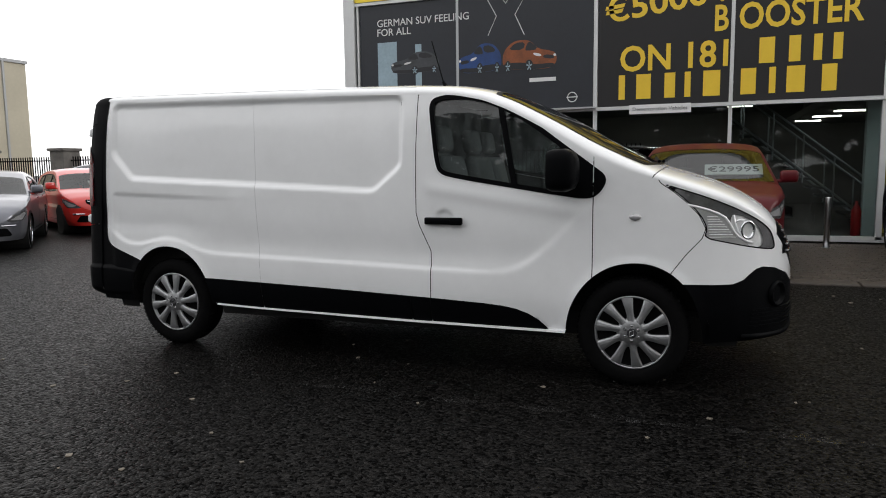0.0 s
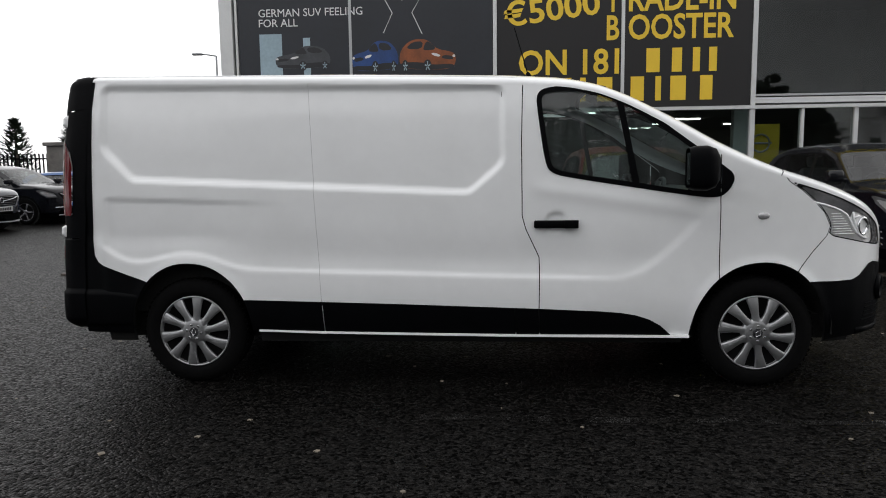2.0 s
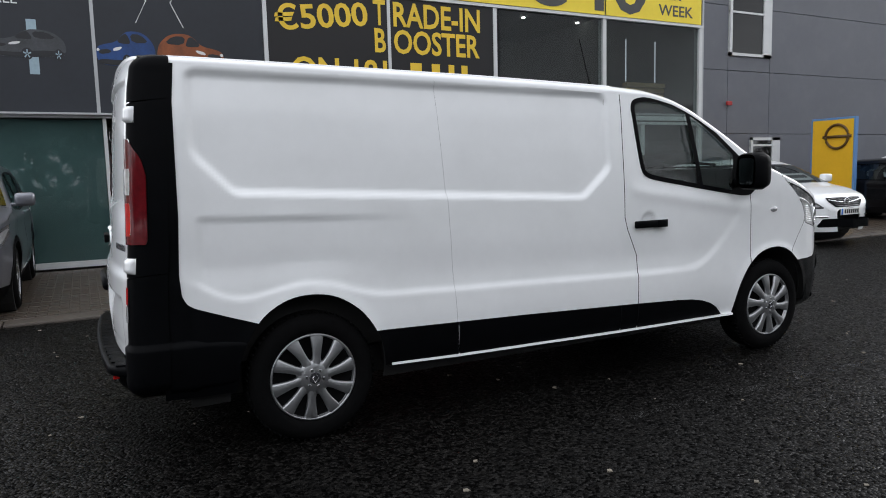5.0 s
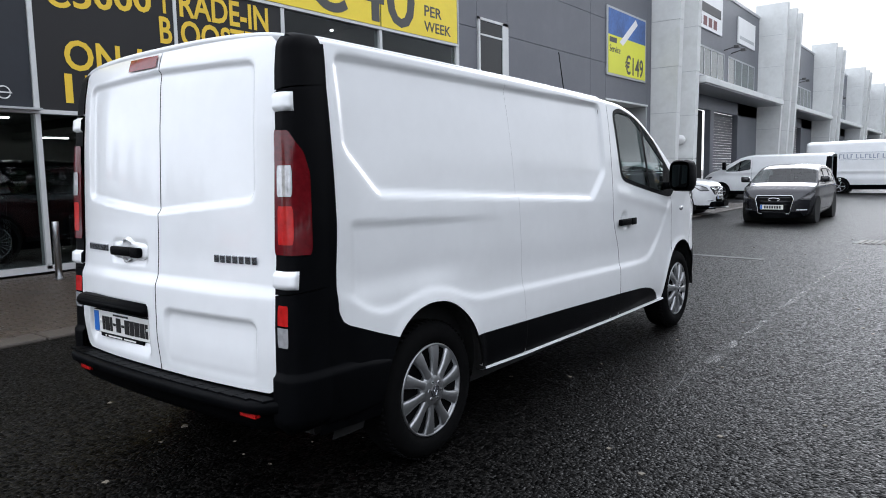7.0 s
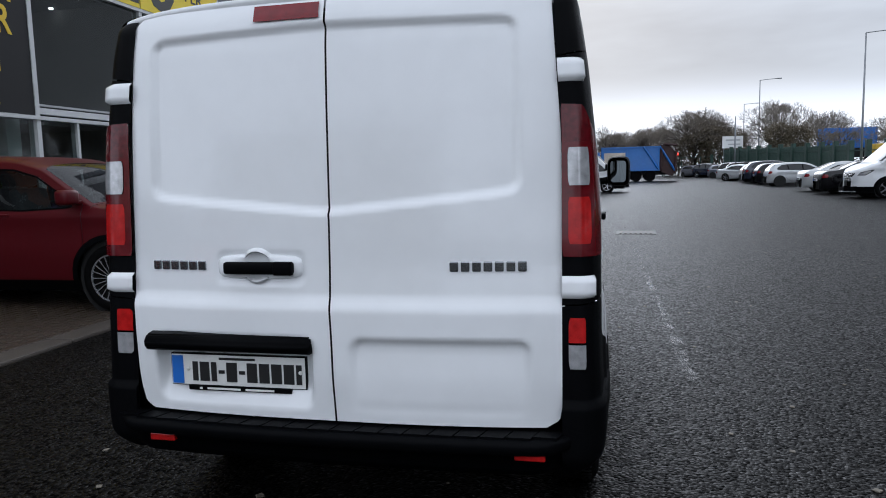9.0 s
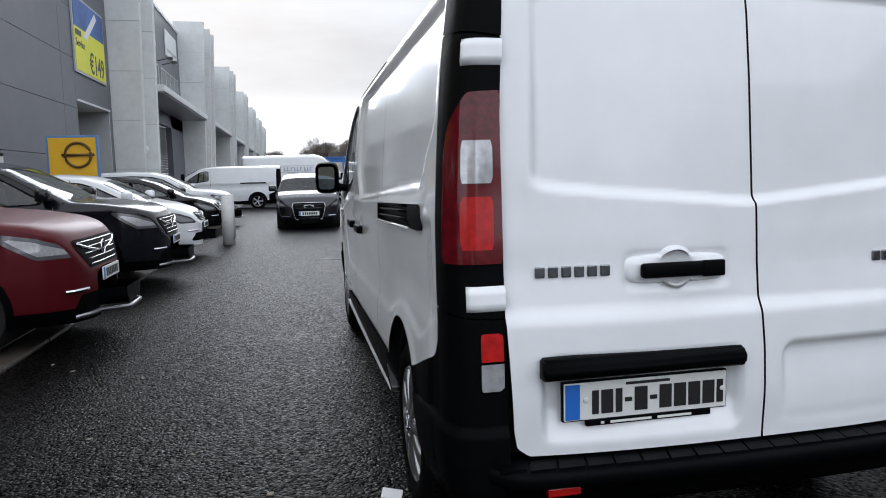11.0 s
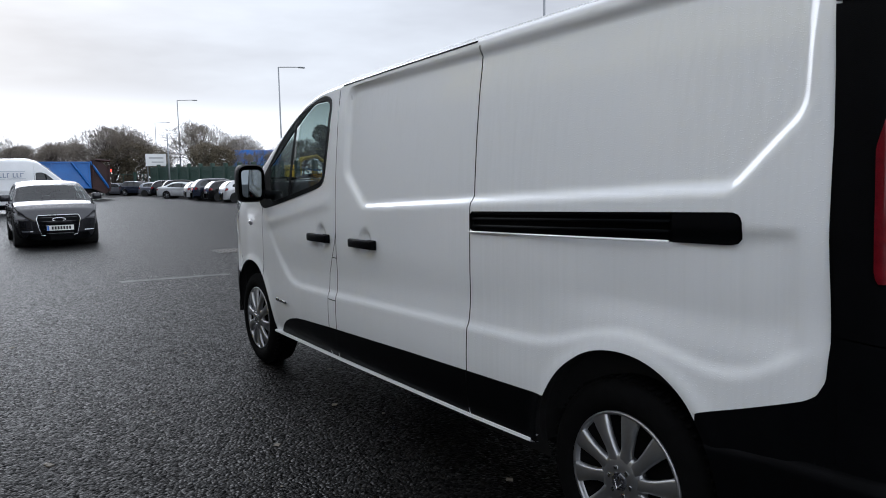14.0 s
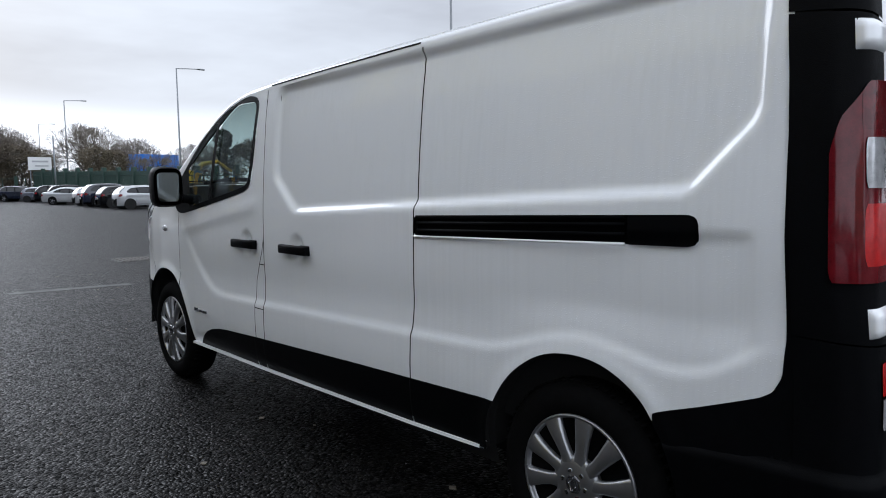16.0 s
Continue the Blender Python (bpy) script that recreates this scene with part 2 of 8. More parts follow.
def pieces(name, bm, material, parent=None, label="", smooth=False):
    """Links every loose piece of a bmesh as a part of its own."""
    left, done = set(bm.faces), []
    while left:
        stack, own = [left.pop()], []
        while stack:
            f = stack.pop()
            own.append(f)
            for e in f.edges:
                for g in e.link_faces:
                    if g in left:
                        left.remove(g)
                        stack.append(g)
        done.append(sorted(own, key=lambda f: f.index))
    done.sort(key=lambda own: own[0].index)
    for own in done:
        b = bmesh.new()
        vs = {}
        for f in own:
            for v in f.verts:
                if v not in vs:
                    vs[v] = b.verts.new(v.co)
            b.faces.new([vs[v] for v in f.verts])
        part(name, b, material, parent, label, smooth)
    bm.free()


def empty(name, m, label, category, group="", kind=""):
    ob = new(name)
    ob.empty_display_size = 0.2
    ob.matrix_world = m
    return tagged(ob, label, category, group, kind)


def box(bm, x0, x1, y0, y1, z0, z1, bevel=0.0, m=None):
    vs = [bm.verts.new((x, y, z)) for x in (x0, x1) for y in (y0, y1) for z in (z0, z1)]
    fs = [bm.faces.new([vs[i] for i in f]) for f in ((0, 1, 3, 2), (4, 6, 7, 5), (0, 4, 5, 1), (2, 3, 7, 6), (0, 2, 6, 4), (1, 5, 7, 3))]
    if bevel:
        es = list({e for f in fs for e in f.edges})
        r = bmesh.ops.bevel(bm, geom=es, offset=bevel, segments=2, affect="EDGES", profile=0.5)
        vs = list({v for f in r["faces"] for v in f.verts} | {v for v in vs if v.is_valid})
    if m is not None:
        bmesh.ops.transform(bm, matrix=m, verts=vs)
    return vs


def boxes(*dims, bevel=0.0):
    bm = bmesh.new()
    for d in dims:
        box(bm, *d, bevel=bevel)
    return bm


def prism(bm, pts, axis, a, b):
    """A polygon pushed from a to b along an axis; pts in the two other axes, in order."""
    def at(p, c):
        q = list(p)
        q.insert("xyz".index(axis), c)
        return q
    va, vb = [bm.verts.new(at(p, a)) for p in pts], [bm.verts.new(at(p, b)) for p in pts]
    n = len(pts)
    fs = [bm.faces.new(va), bm.faces.new(vb[::-1])]
    for i in range(n):
        fs.append(bm.faces.new((va[i], vb[i], vb[(i + 1) % n], va[(i + 1) % n])))
    bmesh.ops.recalc_face_normals(bm, faces=fs)
    return va + vb


def tube(bm, path, r, n=8, cap=True):
    """A round bar along a path; r a number or one for each point."""
    path = [Vector(p) for p in path]
    rings = []
    for i, p in enumerate(path):
        d = (path[min(i + 1, len(path) - 1)] - path[max(i - 1, 0)]).normalized()
        up = Vector((0, 0, 1)) if abs(d.z) < 0.95 else Vector((1, 0, 0))
        a = d.cross(up).normalized()
        b = d.cross(a)
        rr = r[i] if isinstance(r, (list, tuple)) else r
        rings.append([bm.verts.new(p + rr * (math.cos(2 * math.pi * k / n) * a + math.sin(2 * math.pi * k / n) * b)) for k in range(n)])
    for r0, r1 in zip(rings, rings[1:]):
        for k in range(n):
            bm.faces.new((r0[k], r0[(k + 1) % n], r1[(k + 1) % n], r1[k]))
    if cap:
        bm.faces.new(rings[0][::-1])
        bm.faces.new(rings[-1])
    return rings


def lathe(bm, prof, n=40, axis="y", centre=(0, 0, 0), close=False):
    """A profile of (radius, along) turned about an axis through centre."""
    rings = []
    for r, a in prof:
        ring = []
        for k in range(n):
            t = 2 * math.pi * k / n
            c, s = r * math.cos(t), r * math.sin(t)
            p = {"x": (a, c, s), "y": (c, a, s), "z": (c, s, a)}[axis]
            ring.append(bm.verts.new(Vector(p) + Vector(centre)))
        rings.append(ring)
    pairs = list(zip(rings, rings[1:])) + ([(rings[-1], rings[0])] if close else [])
    for r0, r1 in pairs:
        for k in range(n):
            bm.faces.new((r0[k], r1[k], r1[(k + 1) % n], r0[(k + 1) % n]))
    if not close:
        for ring in (rings[0], rings[-1]):
            if len(ring) > 2:
                bm.faces.new(ring)
    bmesh.ops.recalc_face_normals(bm, faces=bm.faces)
    return rings


def text_bm(body, m, height, width=0.0, depth=0.003, align="LEFT", bold=0.0):
    """Lettering as a solid mesh, capitals of the given height, squeezed to a width where given."""
    cu = bpy.data.curves.new("lettering", "FONT")
    cu.body, cu.size, cu.align_x, cu.offset = body, 1.0, align, bold
    cu.extrude = depth / height * 0.7 if depth else 0.0
    cu.resolution_u = 3
    ob = bpy.data.objects.new("lettering", cu)
    me = bpy.data.meshes.new_from_object(ob)
    bm = bmesh.new()
    bm.from_mesh(me)
    bpy.data.objects.remove(ob)
    bpy.data.curves.remove(cu)
    bpy.data.meshes.remove(me)
    xs, ys = [v.co.x for v in bm.verts], [v.co.y for v in bm.verts]
    sy = height / 0.70
    sx = width / (max(xs) - min(xs)) if width else sy
    bmesh.ops.transform(bm, matrix=m @ Matrix.Diagonal((sx, sy, sy, 1)) @ Matrix.Translation((-min(xs) if align == "LEFT" else 0, 0, 0)), verts=bm.verts)
    return bm


# ---- shaped skins: flat pieces cut by outlines, then bent onto a surface ----


def smooth_poly(pts, times=2):
    """Rounds the corners of a closed outline."""
    p = np.array(pts, float)
    for _ in range(times):
        q = np.roll(p, -1, 0)
        p = np.stack([0.75 * p + 0.25 * q, 0.25 * p + 0.75 * q], 1).reshape(-1, 2)
    return p


def round_poly(pts, r, n=5):
    """A closed outline whose corners are rounded to radius r (one number, or one for each corner)."""
    p = np.array(pts, float)
    out = []
    for i in range(len(p)):
        rr = r[i] if isinstance(r, (list, tuple)) else r
        a, b, c = p[i - 1], p[i], p[(i + 1) % len(p)]
        u, w = (a - b) / np.linalg.norm(a - b), (c - b) / np.linalg.norm(c - b)
        half = math.acos(max(-1, min(1, float(u @ w)))) / 2
        t = min(rr / max(math.tan(half), 1e-3), 0.48 * np.linalg.norm(a - b), 0.48 * np.linalg.norm(c - b))
        q0, q2 = b + u * t, b + w * t
        for k in range(n + 1):
            s = k / n
            out.append((1 - s) ** 2 * q0 + 2 * s * (1 - s) * b + s * s * q2)
    return np.array(out)


def sdf(poly):
    """The signed distance to a closed outline, below nought inside."""
    a = np.asarray(poly, float)
    b = np.roll(a, -1, 0)

    def f(p):
        p = np.asarray(p, float)
        best = np.full(len(p), 1e9)
        inside = np.zeros(len(p), bool)
        for (ax, ay), (bx, by) in zip(a, b):
            ex, ey = bx - ax, by - ay
            wx, wy = p[:, 0] - ax, p[:, 1] - ay
            t = np.clip((wx * ex + wy * ey) / (ex * ex + ey * ey + 1e-12), 0, 1)
            best = np.minimum(best, (wx - t * ex) ** 2 + (wy - t * ey) ** 2)
            c = (ay > p[:, 1]) != (by > p[:, 1])
            if ey:
                inside ^= c & (p[:, 0] < ax + (p[:, 1] - ay) * ex / ey)
        return np.where(inside, -1, 1) * np.sqrt(best)
    return f


def sheet(us, vs):
    us, vs = np.asarray(us), np.asarray(vs)
    return [np.array(((us[i], vs[j]), (us[i + 1], vs[j]), (us[i + 1], vs[j + 1]), (us[i], vs[j + 1]))) for i in range(len(us) - 1) for j in range(len(vs) - 1)]


def cut(polys, f):
    """Parts the pieces along f = 0: those below nought, and those above."""
    if not polys:
        return [], []
    n = np.array([len(p) for p in polys])
    val = f(np.concatenate(polys))
    low, high = [], []
    start = 0
    for p, k in zip(polys, n):
        d = val[start:start + k]
        start += k
        if d.max() <= 0:
            low.append(p)
        elif d.min() >= 0:
            high.append(p)
        else:
            lo, hi = [], []
            for i in range(k):
                j = (i + 1) % k
                (lo if d[i] <= 0 else hi).append(p[i])
                if (d[i] <= 0) != (d[j] <= 0):
                    c = p[i] + (p[j] - p[i]) * (d[i] / (d[i] - d[j]))
                    lo.append(c)
                    hi.append(c)
            if len(lo) > 2:
                low.append(np.array(lo))
            if len(hi) > 2:
                high.append(np.array(hi))
    return low, high


def part_off(polys, f, w):
    """Parts the pieces along f = 0 and leaves a gap of 2 w: inside, outside."""
    low, out = cut(polys, lambda p: f(p) - w)
    inn, _ = cut(low, lambda p: f(p) + w)
    return inn, out


def bend(polys, surface, flip=False):
    """Lays the flat pieces onto surface(u, v) -> (n, 3) as a bmesh."""
    bm = bmesh.new()
    if not polys:
        return bm
    flat = np.round(np.concatenate(polys), 5)
    uniq, idx = np.unique(flat, axis=0, return_inverse=True)
    idx = idx.ravel()
    xyz = surface(uniq[:, 0], uniq[:, 1])
    vs = [bm.verts.new(c) for c in xyz.tolist()]
    k = 0
    for p in polys:
        ids = [int(i) for i in idx[k:k + len(p)]]
        k += len(p)
        keep = [ids[i] for i in range(len(ids)) if ids[i] != ids[i - 1]]
        if len(set(keep)) == len(keep) > 2:
            try:
                bm.faces.new([vs[i] for i in (keep[::-1] if flip else keep)])
            except ValueError:
                pass
    bmesh.ops.delete(bm, geom=[v for v in bm.verts if not v.link_faces], context="VERTS")
    return bm


def step(d, w):
    """A smooth rise from 0 to 1 as d goes from -w to w."""
    t = np.clip((d + w) / (2 * w), 0, 1)
    return t * t * (3 - 2 * t)


def curve(table, blur=0.05, stepsize=0.005):
    """A smoothed line through (place, value) pairs."""
    a = np.array(table, float)
    xs = np.arange(a[0, 0] - 6 * blur, a[-1, 0] + 6 * blur, stepsize)
    ys = np.interp(xs, a[:, 0], a[:, 1])
    if blur:
        k = np.exp(-0.5 * (np.arange(-3 * blur, 3 * blur + 1e-9, stepsize) / blur) ** 2)
        k /= k.sum()
        m = len(k) // 2
        ys = np.convolve(np.pad(ys, m, mode="edge"), k, "valid")[:len(xs)]
    return lambda x: np.interp(x, xs, ys)


class Shell:
    """A vehicle's body: half-width over height, taper, shoulder and crown along its length."""

    def __init__(self, base, taper, shoulder, crown, n=2.6, blur=0.04, tblur=0.02):
        self.base, self.taper = curve(base, 0.025), curve(taper, tblur)
        self.zt, self.h, self.n = curve(shoulder, blur), curve(crown, blur), n

    def half(self, x, z):
        zt = self.zt(x)
        h = np.maximum(self.h(x), zt + 0.01)
        s = np.clip((z - zt) / (h - zt), 0, 1)
        return self.base(np.minimum(z, zt)) * self.taper(x) * (1 - s ** self.n) ** (1 / self.n)

    def side(self, sgn, off=None):
        def f(x, z):
            y = self.half(x, np.minimum(z, self.zt(x)))
            if off is not None:
                y = y + off(x, z)
            return np.stack([x, sgn * y, z], 1)
        return f

    def top(self, lift=0.0):
        def f(x, v):
            a = (1 - np.abs(v)) * math.pi / 2
            zt = self.zt(x)
            w = self.half(x, zt)
            y = np.sign(v) * w * np.cos(a) ** (2 / self.n)
            z = zt + (np.maximum(self.h(x), zt + 0.01) - zt) * np.sin(a) ** (2 / self.n) + lift
            return np.stack([x, y, z], 1)
        return f

    def end(self, y, z, front=True, lo=0.0, hi=0.0, off=0.0):
        """Where the body ends, lengthwise, at a place of the front or rear face."""
        a, b = np.full(len(y), float(lo)), np.full(len(y), float(hi))
        for _ in range(30):
            m = (a + b) / 2
            ins = (np.abs(y) <= self.half(m, z)) & (z <= self.h(m))
            a, b = np.where(ins, m, a), np.where(ins, b, m)
        return (a + b) / 2 + off

    def face(self, lo, hi, off):
        """The front (hi beyond lo) or rear face as a surface over (y, z)."""
        return lambda y, z: np.stack([self.end(y, z, lo=lo, hi=hi, off=off), y, z], 1)


# ---- the white panel van ----
VAN = empty("panel_van", pose(0, 0.013, 0), "long white panel van with black bumpers, parked on wet asphalt", "van")

VBASE = [(0.20, 0.86), (0.30, 0.895), (0.40, 0.922), (0.50, 0.934), (0.60, 0.936), (0.70, 0.932), (0.80, 0.929), (1.0, 0.928), (1.2, 0.925), (1.35, 0.917), (1.5, 0.906), (1.7, 0.886), (1.86, 0.862), (2.0, 0.83)]
VTAPER = [(-0.9, 0.94), (-0.80, 0.965), (-0.65, 0.99), (-0.5, 1.0), (3.3, 1.0), (3.6, 1.0), (3.8, 0.985), (3.95, 0.955), (4.08, 0.91), (4.18, 0.85), (4.27, 0.77), (4.34, 0.67), (4.39, 0.55), (4.42, 0.42), (4.435, 0.25), (4.44, 0.02)]
VSHOULDER = [(-0.9, 1.922), (-0.5, 1.916), (0.0, 1.905), (1.0, 1.880), (1.5, 1.866), (2.1, 1.845), (2.35, 1.83), (2.54, 1.79), (2.71, 1.72), (2.88, 1.63), (3.05, 1.535), (3.25, 1.415), (3.45, 1.33), (3.61, 1.282), (3.81, 1.215), (3.99, 1.150), (4.10, 1.105), (4.18, 1.065), (4.25, 1.01), (4.31, 0.94), (4.36, 0.85), (4.40, 0.75), (4.44, 0.60)]
VCROWN = [(-0.9, 1.975), (-0.6, 1.992), (0.0, 1.990), (1.0, 1.981), (2.0, 1.955), (2.35, 1.93), (2.55, 1.89), (2.72, 1.83), (3.0, 1.69), (3.25, 1.55), (3.45, 1.445), (3.62, 1.36), (3.80, 1.305), (4.0, 1.238), (4.13, 1.175), (4.22, 1.120), (4.29, 1.06), (4.345, 0.985), (4.385, 0.88), (4.42, 0.77), (4.44, 0.65)]
SH = Shell(VBASE, VTAPER, VSHOULDER, VCROWN, n=2.7)

PANEL = round_poly([(-0.535, 1.50), (-0.535, 1.882), (1.965, 1.838), (1.965, 1.38), (1.76, 1.208), (-0.35, 1.308)], [0.10, 0.05, 0.06, 0.10, 0.10, 0.08])
PANEL_D = sdf(PANEL)
CREASE = [(-0.56, 0.90), (-0.50, 0.84), (-0.39, 0.795), (-0.29, 0.79), (-0.17, 0.82), (-0.03, 0.845), (0.12, 0.825), (0.26, 0.77), (0.38, 0.742), (0.92, 0.725), (2.02, 0.695), (2.62, 0.68), (2.75, 0.70), (2.92, 0.82), (3.09, 0.99), (3.2, 1.14)]
CREASE_F = curve(CREASE[:11] + [(3.7, 0.66), (4.3, 0.64)], 0.035)
DOOR_SWEEP = sdf(smooth_poly([(2.0, 0.66), (2.62, 0.68), (2.78, 0.71), (2.95, 0.84), (3.12, 1.01), (3.24, 1.16), (3.6, 1.0), (3.6, 0.5), (2.0, 0.5)], 2))
ARCH_R = smooth_poly([(-0.31, 0.62), (-0.25, 0.70), (-0.14, 0.765), (-0.02, 0.785), (0.12, 0.765), (0.24, 0.69), (0.31, 0.61), (0.37, 0.50), (0.40, 0.30), (0.38, 0.1), (-0.38, 0.1), (-0.40, 0.3), (-0.37, 0.52)], 2)
ARCH_F = smooth_poly([(3.085, 0.30), (3.105, 0.44), (3.15, 0.55), (3.23, 0.66), (3.35, 0.745), (3.48, 0.775), (3.60, 0.77), (3.71, 0.725), (3.80, 0.645), (3.86, 0.54), (3.90, 0.40), (3.91, 0.25), (3.9, 0.1), (3.09, 0.1)], 2)
WINDOW = smooth_poly([(2.165, 1.80), (2.25, 1.835), (2.40, 1.835), (2.54, 1.81), (2.68, 1.755), (2.86, 1.655), (3.05, 1.512), (3.26, 1.357), (3.345, 1.29), (3.30, 1.195), (3.23, 1.155), (3.05, 1.178), (2.71, 1.232), (2.36, 1.29), (2.26, 1.315), (2.22, 1.37), (2.18, 1.66)], 2)
DOOR_FRONT = np.array([(2.09, 1.93), (2.08, 1.52), (2.083, 1.06), (2.105, 0.98), (2.185, 0.81), (2.188, 0.74), (2.183, 0.30), (3.0, 0.30), (3.255, 0.30), (3.255, 1.60), (3.0, 1.75), (2.6, 1.93)])
STRIP = np.array([(0.30, 0.549), (1.29, 0.523), (2.19, 0.492), (2.55, 0.476), (2.68, 0.466), (2.77, 0.451), (2.85, 0.425), (2.92, 0.385), (2.98, 0.330), (2.985, 0.25), (0.30, 0.25)])
REAR_BLACK = np.array([(-1.2, 2.1), (-0.57, 2.1), (-0.585, 1.93), (-0.605, 1.74), (-0.61, 1.52), (-0.615, 1.19), (-0.628, 0.93), (-0.622, 0.83), (-0.60, 0.787), (-0.57, 0.768), (-0.40, 0.705), (-0.27, 0.66), (-0.27, 0.1), (-1.2, 0.1)])
FRONT_BLACK = np.array([(3.70, 0.655), (3.95, 0.653), (4.06, 0.657), (4.12, 0.680), (4.155, 0.715), (4.19, 0.745), (4.23, 0.756), (4.30, 0.743), (4.37, 0.70), (4.42, 0.62), (4.6, 0.55), (4.6, 0.1), (3.70, 0.1)])
LAMP_F = smooth_poly([(3.655, 1.252), (3.76, 1.218), (3.87, 1.183), (4.03, 1.122), (4.165, 1.052), (4.235, 1.0), (4.272, 0.955), (4.295, 0.862), (4.27, 0.856), (4.16, 0.874), (4.03, 0.902), (3.895, 0.931), (3.914, 0.985), (3.874, 1.067), (3.795, 1.15), (3.73, 1.205)], 1)


def van_off(x, z):
    p = np.stack([x, z], 1)
    o = np.zeros(len(x))
    o -= 0.023 * (1 - np.clip(PANEL_D(p) / 0.030 + 0.5, 0, 1))
    below = CREASE_F(x) - z
    sweep = DOOR_SWEEP(p)
    bulge = np.where(x < 2.6, step(below, 0.018), np.maximum(step(-sweep, 0.028), step(below, 0.018)))
    fade = 1 - step(x - 3.35, 0.15)
    o += (0.0080 - 0.0025 * step(x - 2.5, 0.1)) * bulge * fade * step(x + 0.56, 0.03) - 0.006 * fade * (1 - bulge) * np.exp(-((below + 0.10) / 0.10) ** 2)
    # shallow pressing under the waist, dying out forward
    k = step(1.185 - 0.035 * (x + 0.5) - z, 0.010) * step(x + 0.53, 0.02) * (1 - step(x - 0.30, 0.40)) * step(z - 0.90, 0.06)
    o -= 0.010 * k
    # waist swell under the side windows
    w = np.exp(-((z - (1.21 - 0.16 * (x - 2.3))) / 0.045) ** 2) * step(x - 2.15, 0.05) * (1 - step(x - 3.2, 0.1))
    o += 0.006 * w
    # finger dish behind the cab door's handle
    o -= 0.013 * (1 - step(np.hypot(x - 2.285, z - 1.022) - 0.056, 0.012))
    # lip round the wheel arches
    for d in (ARCH_RD, ARCH_FD):
        o += 0.008 * np.exp(-(d(p) / 0.03) ** 2)
    return o


ARCH_RD, ARCH_FD = sdf(ARCH_R), sdf(ARCH_F)
WIN_D, DOOR_D, STRIP_D = sdf(WINDOW), sdf(DOOR_FRONT), sdf(STRIP)
REARB_D, FRONTB_D, LAMPF_D = sdf(REAR_BLACK), sdf(FRONT_BLACK), sdf(LAMP_F)
SLIDE = np.array([(0.815, 1.92), (0.808, 1.78), (0.808, 1.29), (0.808, 1.0), (0.812, 0.87), (0.822, 0.72), (0.825, 0.30), (2.085, 0.30), (2.085, 1.92)])
SLIDE_D = sdf(SLIDE)
HOOD_SEAM = sdf([(3.57, 1.40), (3.645, 1.255), (3.722, 1.202), (3.787, 1.147), (3.866, 1.065), (3.905, 0.985), (3.886, 0.928), (3.80, 0.832), (3.705, 0.70), (3.70, 0.5), (5.0, 0.5), (5.0, 1.40)])


SILL = lambda x: np.interp(x, [-0.9, 0.3, 0.36, 3.1, 3.2, 3.85, 4.0, 4.5], [0.33, 0.33, 0.350, 0.316, 0.30, 0.28, 0.30, 0.33])


def spaced(a, b, d):
    return np.linspace(a, b, max(2, int(round((b - a) / d)) + 1))


